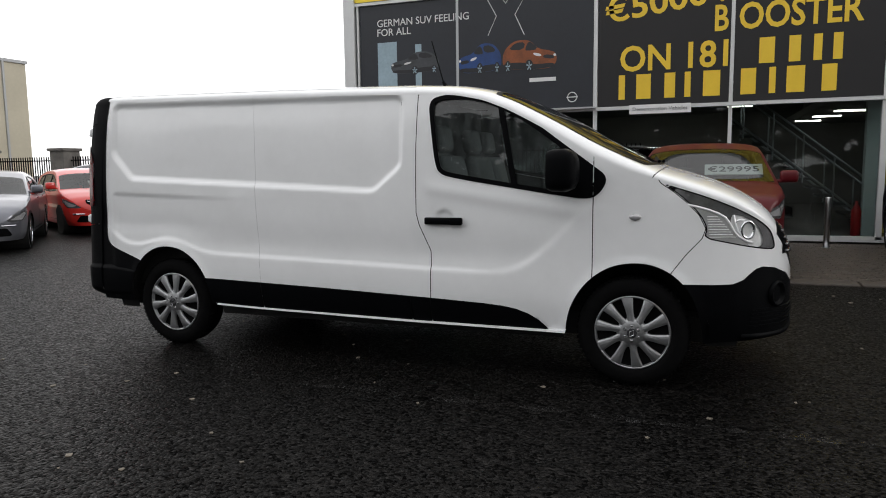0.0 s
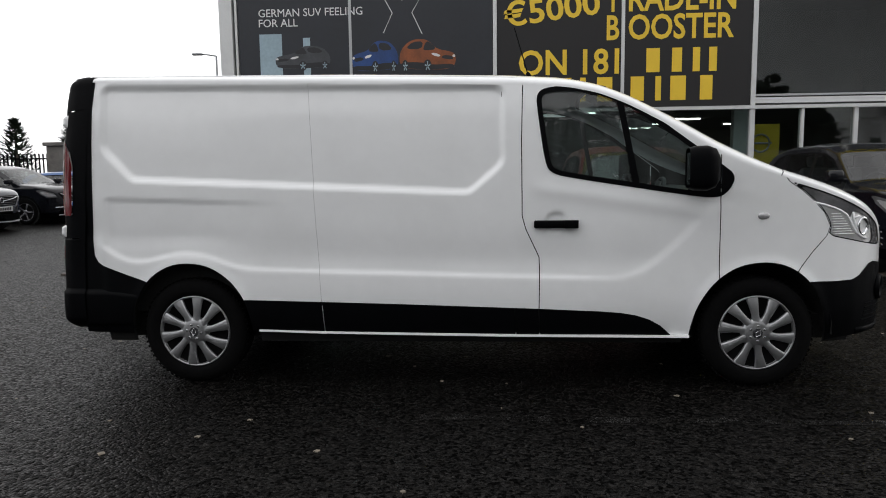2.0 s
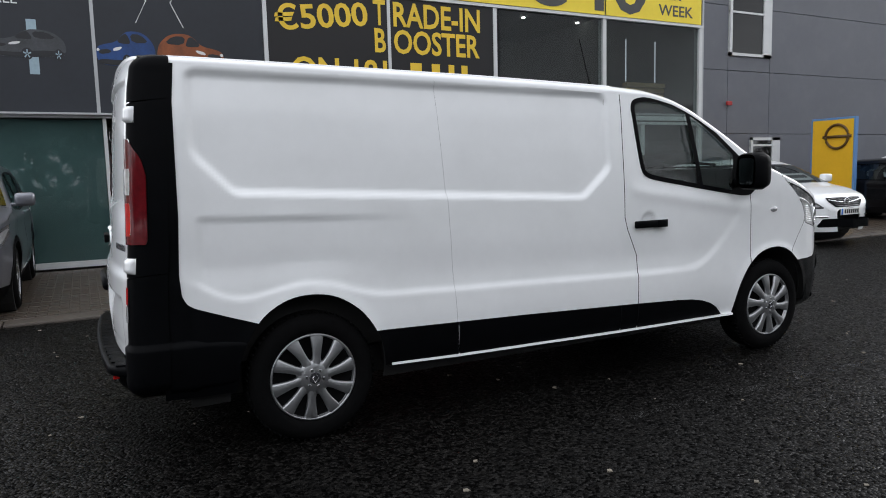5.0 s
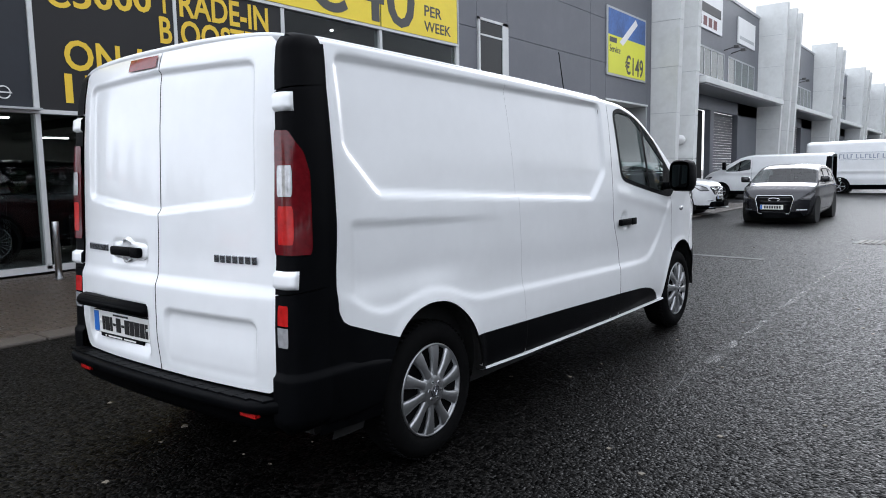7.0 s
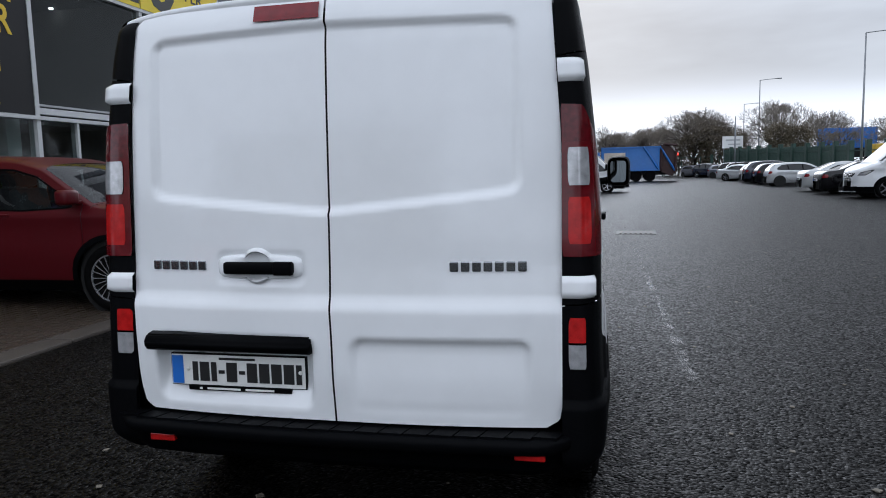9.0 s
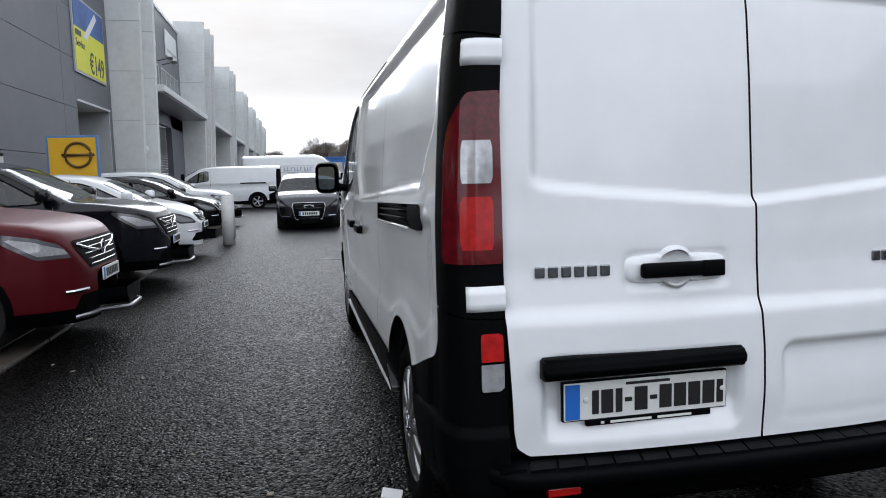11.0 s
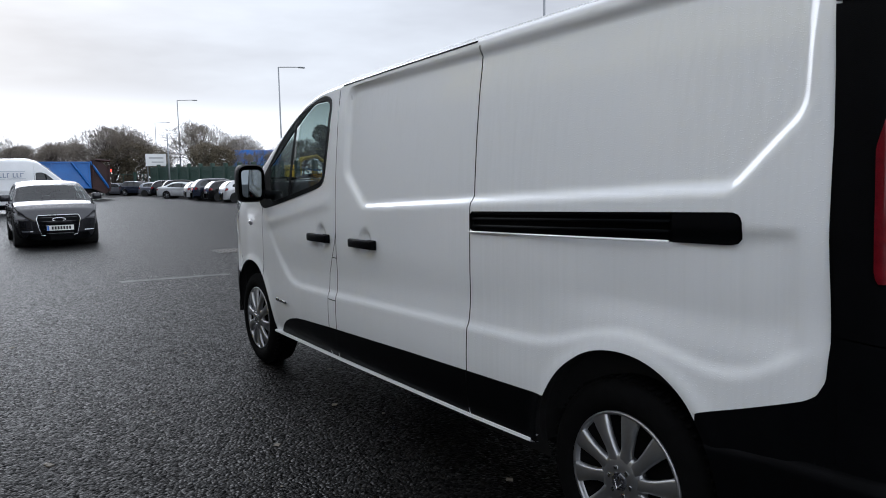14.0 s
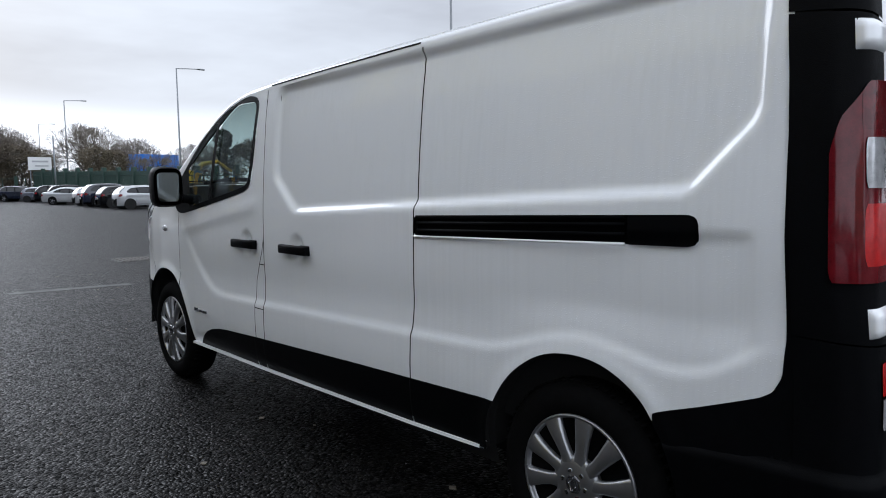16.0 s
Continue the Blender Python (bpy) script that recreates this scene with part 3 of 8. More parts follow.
def van_side(sgn):
    s = "right" if sgn < 0 else "left"
    xs = np.concatenate([spaced(-0.72, 4.0, 0.0150), spaced(4.0, 4.36, 0.012)[1:], spaced(4.36, 4.438, 0.006)[1:]])
    polys = sheet(xs, spaced(0.24, 1.945, 0.0150))
    polys, _ = cut(polys, lambda p: SILL(p[:, 0]) - p[:, 1])
    polys, _ = cut(polys, lambda p: p[:, 1] - SH.zt(p[:, 0]) - 0.0005)
    for d in (ARCH_RD, ARCH_FD):
        _, polys = cut(polys, d)
    PAINT = WHITE if sgn < 0 else WHITE_WET
    flip = sgn > 0

    def put(name, pieces, material, parent=VAN, label="", out=0.0):
        sf = SH.side(sgn, lambda x, z: van_off(x if sgn < 0 else x + 0.03 * np.clip((0.3 - x) / 0.6, 0, 1), z) + out - (0.013 * (1 - step(np.hypot(x - 1.735, z - 1.022) - 0.056, 0.012)) if sgn > 0 else 0.0))
        return part(name, bend(pieces, sf, flip), material, parent, label, True)

    rear, polys = cut(polys, REARB_D if sgn < 0 else lambda p: REARB_D(p + np.array([0.032, 0.0])))
    put("rear_quarter_trim", rear, BLACK_PLASTIC, out=0.004)
    bump, polys = cut(polys, FRONTB_D)
    put("front_bumper_side", bump, BLACK_PLASTIC, out=0.006)
    lamp, polys = cut(polys, lambda p: LAMPF_D(p) + 0.004)
    edge, polys = cut(polys, lambda p: LAMPF_D(p) - 0.003)
    turn, lamp = cut(lamp, sdf([(3.70, 1.16), (3.80, 1.128), (3.92, 1.095), (4.01, 1.052), (4.045, 1.0), (4.075, 0.95), (4.13, 0.905), (4.17, 0.85), (3.80, 0.85), (3.86, 0.98)]))
    clear, dark = cut(lamp, sdf(smooth_poly([(4.03, 1.062), (4.09, 1.064), (4.155, 1.03), (4.205, 0.975), (4.225, 0.90), (4.205, 0.868), (4.10, 0.875), (4.06, 0.95)], 1)))
    hl = put("headlamp", dark, LAMP_SMOKE, label="large headlamp, smoked above with a clear reflector", out=-0.005)
    put("reflector", clear, LAMP_GLASS, hl, "bright clear reflector", out=-0.012)
    put("turn_lens", turn, LAMP_RIB, hl, "ribbed grey indicator lens", out=-0.006)
    put("lamp_surround", edge, BLACK_PLASTIC, hl, out=-0.003)

    def on_side(pts, lift):
        arr = np.array(pts)
        yy = SH.half(arr[:, 0], arr[:, 1]) + lift
        return [(float(a), sgn * float(y), float(z)) for (a, z), y in zip(pts, yy)]

    bm = bmesh.new()
    for k in range(9):
        z0 = 0.935 + 0.015 * k
        x_end = float(np.interp(z0, [0.92, 0.95, 1.0, 1.05], [4.09, 4.06, 4.03, 3.99]))
        tube(bm, on_side([(3.925 - 0.002 * k + (x_end - 3.93) * j / 7, z0) for j in range(8)], -0.004), 0.0028, 5)
    pieces("lens_rib", bm, LAMP_GLASS, hl, smooth=True)
    for pts, r in (([(3.80, 1.126), (3.86, 1.112), (3.92, 1.094), (3.97, 1.074), (4.01, 1.05), (4.035, 1.015), (4.055, 0.975), (4.08, 0.942), (4.125, 0.912), (4.165, 0.90)], 0.0075), ([(4.055, 1.065), (4.062, 1.02), (4.078, 0.975), (4.105, 0.935), (4.145, 0.905)], 0.006), ([(4.062, 1.02), (4.085, 1.034), (4.115, 1.036)], 0.005)):
        bm = bmesh.new()
        tube(bm, on_side(pts, -0.006), r, 8)
        part("light_guide", bm, LETTER_PALE, hl, "white daytime running light strip", True)
    bm = bmesh.new()
    cy = float(SH.half(np.array([4.135]), np.array([0.975]))[0])
    lathe(bm, [(0.030, 0.0), (0.040, 0.010), (0.047, 0.004), (0.047, -0.012), (0.030, -0.012)], 28, "y", close=True)
    bmesh.ops.transform(bm, matrix=pose(4.135, sgn * (cy - 0.006), 0.975, 0, 0, sgn * -28) @ Matrix.Diagonal((1, sgn, 1.25, 1)), verts=bm.verts)
    part("projector_ring", bm, CHROME, hl, smooth=True)
    strip, polys = cut(polys, STRIP_D)
    for xg in ((0.845, 2.04, 2.185) if sgn < 0 else (0.82, 2.09, 2.19)):
        bit, strip = part_off(strip, lambda p, xg=xg: p[:, 0] - xg + 0.05 * (p[:, 1] - 0.44), 0.0035)
        put("side_strip", bit, BLACK_PLASTIC, label="black plastic side rubbing strip", out=0.010)
    put("side_strip", strip, BLACK_PLASTIC, label="black plastic side rubbing strip", out=0.010)
    if sgn < 0:
        bm = bmesh.new()
        ends = [(0.849, 0.352), (0.8455, 0.43), (0.842, 0.512)]
        tube(bm, [(a, -float(SH.half(np.array([a]), np.array([z]))[0]) - 0.0085, z) for a, z in ends], 0.0032, 6)
        part("strip_joint", bm, WHITE, VAN, "pale joint in the side strip", True)
    # the driver's and passenger's doors, with their glass
    door, polys = part_off(polys, DOOR_D, 0.003)
    glass_p, door = cut(door, WIN_D)
    glass_f, polys = cut(polys, WIN_D)
    dr = put("cab_door", door, PAINT, label="white cab door")
    rim, pane = cut(glass_p, lambda p: -(WIN_D(p) + 0.030))
    bar, pane = cut(pane, lambda p: np.abs(p[:, 0] - 2.66 - (1.75 - p[:, 1]) * 0.20) - 0.019)
    tri, pane = cut(pane, sdf([(3.10, 1.6), (3.5, 1.6), (3.5, 1.0), (3.04, 1.0)]))
    put("window_frame", rim + bar + tri, BLACK_PLASTIC, dr, "black window frame", out=0.003)
    put("mirror_triangle", glass_f, BLACK_PLASTIC, dr, out=0.004)
    g = put("window_glass", pane, GLASS_FOG, dr, "misted side window", out=-0.012)
    g.visible_shadow = False
    # door handle in its round scoop
    for hx, own in ((2.285, dr),) if sgn < 0 else ((2.285, dr), (1.735, None)):
        own = own or VAN
        y0 = float(SH.half(np.array([hx]), np.array([1.015]))[0])
        bm = bmesh.new()
        box(bm, hx - 0.132, hx + 0.132, -0.014, 0.016, -0.024, 0.022, 0.009)
        box(bm, hx + (0.05 if sgn < 0 else -0.132), hx + (0.132 if sgn < 0 else -0.05), -0.018, -0.01, -0.026, 0.024, 0.003)
        bmesh.ops.transform(bm, matrix=pose(0, sgn * (y0 + 0.022), 1.012), verts=bm.verts)
        part("door_handle", bm, BLACK_PLASTIC, own, "black door handle", True)
    # repeater lamp on the wing
    y0 = float(SH.half(np.array([3.505]), np.array([1.05]))[0])
    bm = bmesh.new()
    lathe(bm, [(0.001, 0.012), (0.014, 0.011), (0.019, 0.006), (0.021, -0.004)], 20, "y")
    bmesh.ops.transform(bm, matrix=pose(3.505, sgn * y0, 1.05) @ Matrix.Diagonal((1.75, sgn, 1, 1)), verts=bm.verts)
    part("repeater_lamp", bm, CLEAR_LENS, VAN, "small clear side repeater", True)
    # side panels
    if sgn < 0:
        wing, polys = cut(polys, sdf([(3.2, 2), (5, 2), (5, 0), (3.2, 0)]))
        nosep, wing = part_off(wing, HOOD_SEAM, 0.0025)
        put("front_wing", wing, WHITE)
        put("nose_corner", nosep, WHITE)
        rearp, polys = part_off(polys, lambda p: p[:, 0] - 0.842 + 0.05 * (p[:, 1] - 0.44), 0.0006)
        put("side_panel", rearp, WHITE, label="white pressed side panel")
        put("side_panel", polys, WHITE, label="white pressed side panel")
    else:
        wing, polys = cut(polys, sdf([(3.2, 2), (5, 2), (5, 0), (3.2, 0)]))
        nosep, wing = part_off(wing, HOOD_SEAM, 0.0025)
        put("front_wing", wing, WHITE)
        put("nose_corner", nosep, WHITE)
        track, polys = cut(polys, sdf(round_poly([(0.806, 1.208), (-0.42, 1.241), (-0.42, 1.150), (0.806, 1.128)], [0.002, 0.035, 0.035, 0.002])))
        sd, polys = part_off(polys, SLIDE_D, 0.0035)
        post, polys = cut(polys, sdf([(2.05, 2.0), (2.05, 0.2), (2.6, 0.2), (2.6, 2.0)]))
        for zz in (0.905, 0.66):
            bit, post = part_off(post, lambda p, zz=zz: zz - p[:, 1], 0.0025)
            put("door_post", bit, PAINT)
        put("door_post", post, PAINT)
        slide = put("sliding_door", sd, PAINT, label="white sliding side door")
        put("side_panel", polys, PAINT, label="white pressed side panel")
        tr = put("sliding_door_track", track, BLACK_PLASTIC, label="black sliding door track", out=-0.022)
        pts = [(0.80, 1.20), (0.2, 1.217), (-0.18, 1.228)]
        bm = bmesh.new()
        for zoff in (0.0, -0.022, -0.052):
            tube(bm, [(a, float(SH.half(np.array([a]), np.array([z]))[0]) - 0.010, z + zoff) for a, z in pts], 0.006, 6)
        pieces("track_rail", bm, BLACK_PLASTIC, tr, smooth=True)
        cap, _ = cut(track, sdf([(-0.20, 2), (-1, 2), (-1, 0), (-0.20, 0)]))
        put("track_cover", cap, BLACK_PLASTIC, tr, out=0.010)
        bm = bmesh.new()
        tube(bm, [(0.80, 0.930, 1.124), (0.2, 0.935, 1.138), (-0.19, 0.934, 1.148)], 0.005, 6)
        part("track_lip", bm, WHITE, tr, smooth=True)
        bm = bmesh.new()
        xx = spaced(0.83, 2.05, 0.05)
        tube(bm, [tuple(p) for p in SH.top(-0.001)(xx, np.full(len(xx), 0.93))], 0.005, 5)
        part("door_top_gap", bm, DARK, slide)
        # engine badge on the door
        bm = bmesh.new()
        for a, b, zz, hh in ((2.94, 2.985, 0.555, 0.022), (2.885, 2.925, 0.553, 0.018), (2.81, 2.87, 0.551, 0.016)):
            y0 = float(SH.half(np.array([a]), np.array([zz]))[0]) + 0.022
            box(bm, a, b, y0 - 0.004, y0 + 0.004, zz - hh / 2, zz + hh / 2, 0.002)
        pieces("engine_badge", bm, LAMP_DARK, dr)
    # near-black sheet behind the seams, its colour standing in for the body cavity's shade
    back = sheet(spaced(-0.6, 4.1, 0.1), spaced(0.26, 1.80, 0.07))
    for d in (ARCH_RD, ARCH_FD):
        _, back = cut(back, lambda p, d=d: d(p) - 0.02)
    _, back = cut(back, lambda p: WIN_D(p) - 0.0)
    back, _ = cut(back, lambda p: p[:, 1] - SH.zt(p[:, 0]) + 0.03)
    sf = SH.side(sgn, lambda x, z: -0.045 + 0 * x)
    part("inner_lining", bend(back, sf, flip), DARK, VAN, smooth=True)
    # white sill ledge under the strip
    bm = bmesh.new()
    pts = [(0.43, 0.350), (0.83, 0.338), (2.0, 0.322), (3.09, 0.318)]
    for (xa, za), (xb, zb) in zip(pts, pts[1:]):
        vs = []
        for xx, zz in ((xa, za), (xb, zb)):
            y1 = float(SH.half(np.array([xx]), np.array([0.4]))[0])
            vs.append([bm.verts.new((xx, sgn * yy, z)) for yy, z in ((y1 - 0.03, zz + 0.010), (y1 + 0.012, zz + 0.006), (y1 + 0.014, zz - 0.006), (y1 - 0.01, zz - 0.014), (y1 - 0.03, zz - 0.018))])
        for i in range(4):
            f = (vs[0][i], vs[0][i + 1], vs[1][i + 1], vs[1][i])
            bm.faces.new(f if sgn < 0 else f[::-1])
    part("sill", bm, WHITE, VAN, "white sill ledge")
    # wheel wells
    for cx in (0.0, 3.498):
        bm = bmesh.new()
        rings = []
        for yy in (0.90, 0.55):
            rings.append([bm.verts.new((cx + 0.445 * math.cos(a), sgn * yy, 0.335 + 0.445 * math.sin(a))) for a in np.linspace(-0.02, math.pi + 0.02, 28)])
        for i in range(27):
            bm.faces.new((rings[0][i], rings[0][i + 1], rings[1][i + 1], rings[1][i]))
        bm.faces.new(rings[1])
        part("wheel_well", bm, DARK, VAN)


def van_wheel(cx, sgn):
    """A steel wheel with a ten-spoke silver cover and a black tyre; face at y = 0, outward is -y."""
    w = new("wheel")
    w.parent = VAN
    bm = bmesh.new()
    lathe(bm, [(0.218, 0.03), (0.236, 0.010), (0.262, 0.0), (0.300, 0.004), (0.322, 0.016), (0.334, 0.035), (0.338, 0.06), (0.338, 0.16), (0.330, 0.19), (0.30, 0.21), (0.20, 0.21)], 64, "y")
    for k in range(64):
        a = 2 * math.pi * k / 64
        box(bm, -0.007, 0.007, 0.03, 0.075, 0.335, 0.3425, 0, Matrix.Rotation(a, 4, "Y"))
    part("tyre", bm, RUBBER, w, "black tyre", True)
    bm = bmesh.new()
    lathe(bm, [(0.001, 0.050), (0.228, 0.050), (0.228, 0.06), (0.001, 0.06)], 32, "y")
    part("wheel_disc", bm, DARK, w)
    bm = bmesh.new()
    lathe(bm, [(0.2135, 0.034), (0.2155, 0.018), (0.220, 0.009), (0.226, 0.008), (0.230, 0.014), (0.230, 0.05), (0.2135, 0.05)], 64, "y")
    lathe(bm, [(0.001, -0.006), (0.040, -0.006), (0.060, -0.003), (0.082, 0.002), (0.092, 0.010), (0.092, 0.03)], 48, "y")
    cover = part("wheel_cover", bm, SILVER, w, "ten-spoke silver wheel cover", True)
    bm = bmesh.new()
    rows = []
    for r, hw, lean, yy in ((0.070, 0.0235, 0.0, -0.001), (0.090, 0.0225, 0.0, 0.000), (0.110, 0.0205, 0.001, 0.000), (0.145, 0.0235, 0.004, 0.000), (0.180, 0.0290, 0.008, 0.002), (0.205, 0.0335, 0.011, 0.006), (0.222, 0.0375, 0.013, 0.010)):
        rows.append([bm.verts.new((r, yy + dy, t + lean)) for t, dy in ((-hw, 0.022), (-hw, 0.005), (-hw * 0.7, 0.0), (hw * 0.7, 0.0015), (hw, 0.006), (hw, 0.022))])
    for r0, r1 in zip(rows, rows[1:]):
        for i in range(5):
            bm.faces.new((r0[i], r0[i + 1], r1[i + 1], r1[i]))
    bmesh.ops.recalc_face_normals(bm, faces=bm.faces)
    spoke = part("spoke", bm, SILVER, cover, smooth=True)
    for k in range(10):
        o = spoke if k == 0 else new("spoke", spoke.data)
        o.parent = cover
        o.matrix_local = Matrix.Rotation(2 * math.pi * (k + 0.5) / 10, 4, "Y")
    bm = bmesh.new()
    lathe(bm, [(0.001, -0.010), (0.030, -0.010), (0.033, -0.005), (0.033, 0.0)], 8, "y")
    part("centre_cap", bm, LAMP_DARK, w)
    bm = bmesh.new()
    d = [(0.0, 0.024), (0.015, 0.0), (0.0, -0.024), (-0.015, 0.0), (0.0, 0.024)]
    tube(bm, [(x, -0.012, z) for x, z in d], 0.0028, 6)
    for k in range(6):
        a = 2 * math.pi * k / 6
        box(bm, 0.040, 0.052, -0.008, -0.002, -0.008, 0.008, 0.002, Matrix.Rotation(a, 4, "Y"))
    part("centre_badge", bm, CHROME, w, "plain diamond badge")
    w.matrix_local = pose(cx, sgn * 0.918, 0.338) @ (Matrix.Identity(4) if sgn < 0 else Matrix.Rotation(math.pi, 4, "Z")) @ Matrix.Rotation(0.17 + cx, 4, "Y")
    return w


for sg in (-1, 1):
    van_side(sg)
    for cx in (0.0, 3.498):
        van_wheel(cx, sg)

# roof, windscreen and bonnet
xs = np.concatenate([spaced(-0.785, 4.0, 0.04), spaced(4.0, 4.436, 0.012)[1:]])
top = sheet(xs, np.concatenate([np.linspace(-1, -0.5, 15), np.linspace(-0.5, 0.5, 21)[1:], np.linspace(0.5, 1, 15)[1:]]))
screen_x0 = lambda v: 2.56 + 0.10 * np.abs(v) ** 2
screen_d = lambda p: np.maximum(np.maximum(screen_x0(p[:, 1]) - p[:, 0], p[:, 0] - 3.62 + 0.16 * np.abs(p[:, 1]) ** 2), np.abs(p[:, 1]) - 0.66)
scr, rest = cut(top, screen_d)
nose, rest = cut(rest, lambda p: 4.30 - p[:, 0])
bonnet, roof = part_off(rest, lambda p: 3.66 - 0.06 * np.abs(p[:, 1]) ** 2 - p[:, 0], 0.003)


def roof_surface(lift=0.0):
    """The roof, whose rear edge follows the bow of the doors."""
    base = SH.top(lift)

    def f(x, v):
        q = base(x, v)
        q[:, 0] += 0.050 * (np.abs(q[:, 1]) / 0.78) ** 2.6 * np.clip((-0.60 - x) / 0.185, 0, 1)
        return q
    return f


for sg in (-1, 1):
    corner, roof = cut(roof, lambda p, sg=sg: np.maximum(p[:, 0] + 0.585 + 0.02 * sg * p[:, 1], 0.66 - sg * p[:, 1]))
    part("pillar_top", bend(corner, roof_surface(0.003)), BLACK_PLASTIC, VAN, "black top of the corner pillar", True)
part("roof", bend(roof, roof_surface()), WHITE, VAN, "white roof, wet with rain", True)
vv = np.linspace(-0.80, 0.80, 41)
edge_top = roof_surface()(np.full(41, -0.785), vv)
bm = bmesh.new()
lip = [[bm.verts.new((x + dx, y, z + dz)) for x, y, z in edge_top.tolist()] for dx, dz in ((0.0, 0.0), (-0.004, -0.006), (-0.002, -0.016), (0.012, -0.05))]
for r0, r1 in zip(lip, lip[1:]):
    for i in range(40):
        bm.faces.new((r0[i], r0[i + 1], r1[i + 1], r1[i]))
bmesh.ops.recalc_face_normals(bm, faces=bm.faces)
part("roof_rear_edge", bm, WHITE, VAN, "", True)
part("bonnet", bend(bonnet, SH.top()), WHITE, VAN, "short white bonnet", True)
part("nose", bend(nose, SH.top()), BLACK_PLASTIC, VAN, "black nose", True)
rim, pane = cut(scr, lambda p: -(screen_d(p) + 0.03))
part("windscreen_frame", bend(rim, SH.top(0.003)), BLACK_PLASTIC, VAN, "", True)
ws = part("windscreen", bend(pane, SH.top(-0.002)), GLASS_CAR, VAN, "windscreen", True)
ws.visible_shadow = False
bm = bmesh.new()
for yy, ang in ((-0.30, 0.0), (0.25, 0.0)):
    pts = [(3.60, yy), (3.57, yy + 0.18), (3.56, yy + 0.36)]
    tube(bm, [(x, y, float(SH.h(np.array([x]))[0]) - 0.10 * (abs(y) / 0.75) ** 3 + 0.02) for x, y in pts], 0.012, 6)
pieces("wiper", bm, BLACK_PLASTIC, VAN)
for sg in (-1, 1):
    bm = bmesh.new()
    xx = spaced(-0.62, 2.05, 0.05)
    tp = SH.top(-0.001)(xx, np.full(len(xx), sg * 0.74))
    tube(bm, [tuple(p) for p in tp], 0.006, 5)
    part("roof_gutter", bm, WHITE, VAN, smooth=True)

# front face: grille, bumper and lower lip
face = SH.face(3.9, 4.436, 0.004)
gr = sheet(spaced(-0.62, 0.62, 0.03), spaced(0.82, 0.99, 0.03))
grille = part("grille", bend(gr, face), BLACK_PLASTIC, VAN, "black grille", True)
bm = bmesh.new()
for k in range(4):
    zz = 0.835 + 0.04 * k
    yy = np.linspace(-0.60, 0.60, 25)
    xx = SH.end(yy, np.full(25, zz), lo=3.9, hi=4.436, off=0.012)
    tube(bm, [(float(a), float(b), zz) for a, b in zip(xx, yy)], 0.010, 6)
pieces("grille_slat", bm, LAMP_DARK, grille, smooth=True)
for sg in (-1, 1):
    bm = bmesh.new()
    lathe(bm, [(0.001, 0.01), (0.052, 0.012), (0.062, 0.03), (0.074, 0.034), (0.082, 0.0)], 28, "x")
    fx = float(SH.end(np.array([sg * 0.66]), np.array([0.58]), lo=3.7, hi=4.436)[0])
    bmesh.ops.transform(bm, matrix=pose(fx - 0.012, sg * 0.66, 0.585, 0, 0, sg * 34), verts=bm.verts)
    part("fog_lamp", bm, BLACK_PLASTIC, VAN, "round fog lamp set in the bumper", True)
    bm = bmesh.new()
    for k in range(5):
        zz = 0.40 + 0.025 * k
        pts = []
        for yy in np.linspace(0.30, 0.80, 9):
            pts.append((float(SH.end(np.array([sg * yy]), np.array([zz]), lo=3.7, hi=4.436)[0]) + 0.008, sg * yy, zz))
        tube(bm, pts, 0.006, 5)
    pieces("bumper_grille_slat", bm, BLACK_PLASTIC, VAN)
bm = bmesh.new()
pts = []
for yy in np.linspace(-0.80, 0.80, 31):
    pts.append((float(SH.end(np.array([yy]), np.array([0.34]), lo=3.7, hi=4.436)[0]) - 0.010, yy, 0.335))
tube(bm, pts, 0.022, 8)
part("bumper_lip", bm, BLACK_PLASTIC, VAN, smooth=True)

# door mirrors
for sg in (-1, 1):
    mr = new("door_mirror")
    mr.parent = VAN
    bm = bmesh.new()
    out = []
    for t, k in ((0.0, 0.55), (0.02, 0.86), (0.06, 1.0), (0.12, 0.98), (0.145, 0.90)):
        ring = []
        for a in np.linspace(0, 2 * math.pi, 28, endpoint=False):
            c, s_ = math.cos(a), math.sin(a)
            ring.append(bm.verts.new((0.165 - 1.16 * t, k * 0.094 * abs(c) ** 0.5 * (1 if c > 0 else -1), k * 0.128 * abs(s_) ** 0.5 * (1 if s_ > 0 else -1))))
        out.append(ring)
    for r0, r1 in zip(out, out[1:]):
        for i in range(28):
            bm.faces.new((r0[i], r0[(i + 1) % 28], r1[(i + 1) % 28], r1[i]))
    bm.faces.new(out[0])
    bmesh.ops.recalc_face_normals(bm, faces=bm.faces)
    part("mirror_housing", bm, BLACK_PLASTIC, mr, "black mirror housing", True)
    bm = bmesh.new()
    prism(bm, [tuple(p) for p in round_poly([(-0.062, -0.092), (-0.066, 0.088), (0.066, 0.088), (0.062, -0.092)], 0.03)], "x", 0.001, 0.006)
    part("mirror_glass", bm, MIRROR, mr, "mirror glass")
    bm = bmesh.new()
    tube(bm, [(0.05, -sg * 0.07, -0.07), (0.06, -sg * 0.13, -0.08), (0.09, -sg * 0.20, -0.085)], [0.032, 0.030, 0.038], 10)
    part("mirror_arm", bm, BLACK_PLASTIC, mr, smooth=True)
    mr.matrix_local = pose(3.02, sg * 1.075, 1.335, 0, 0, -8 if sg > 0 else -6)

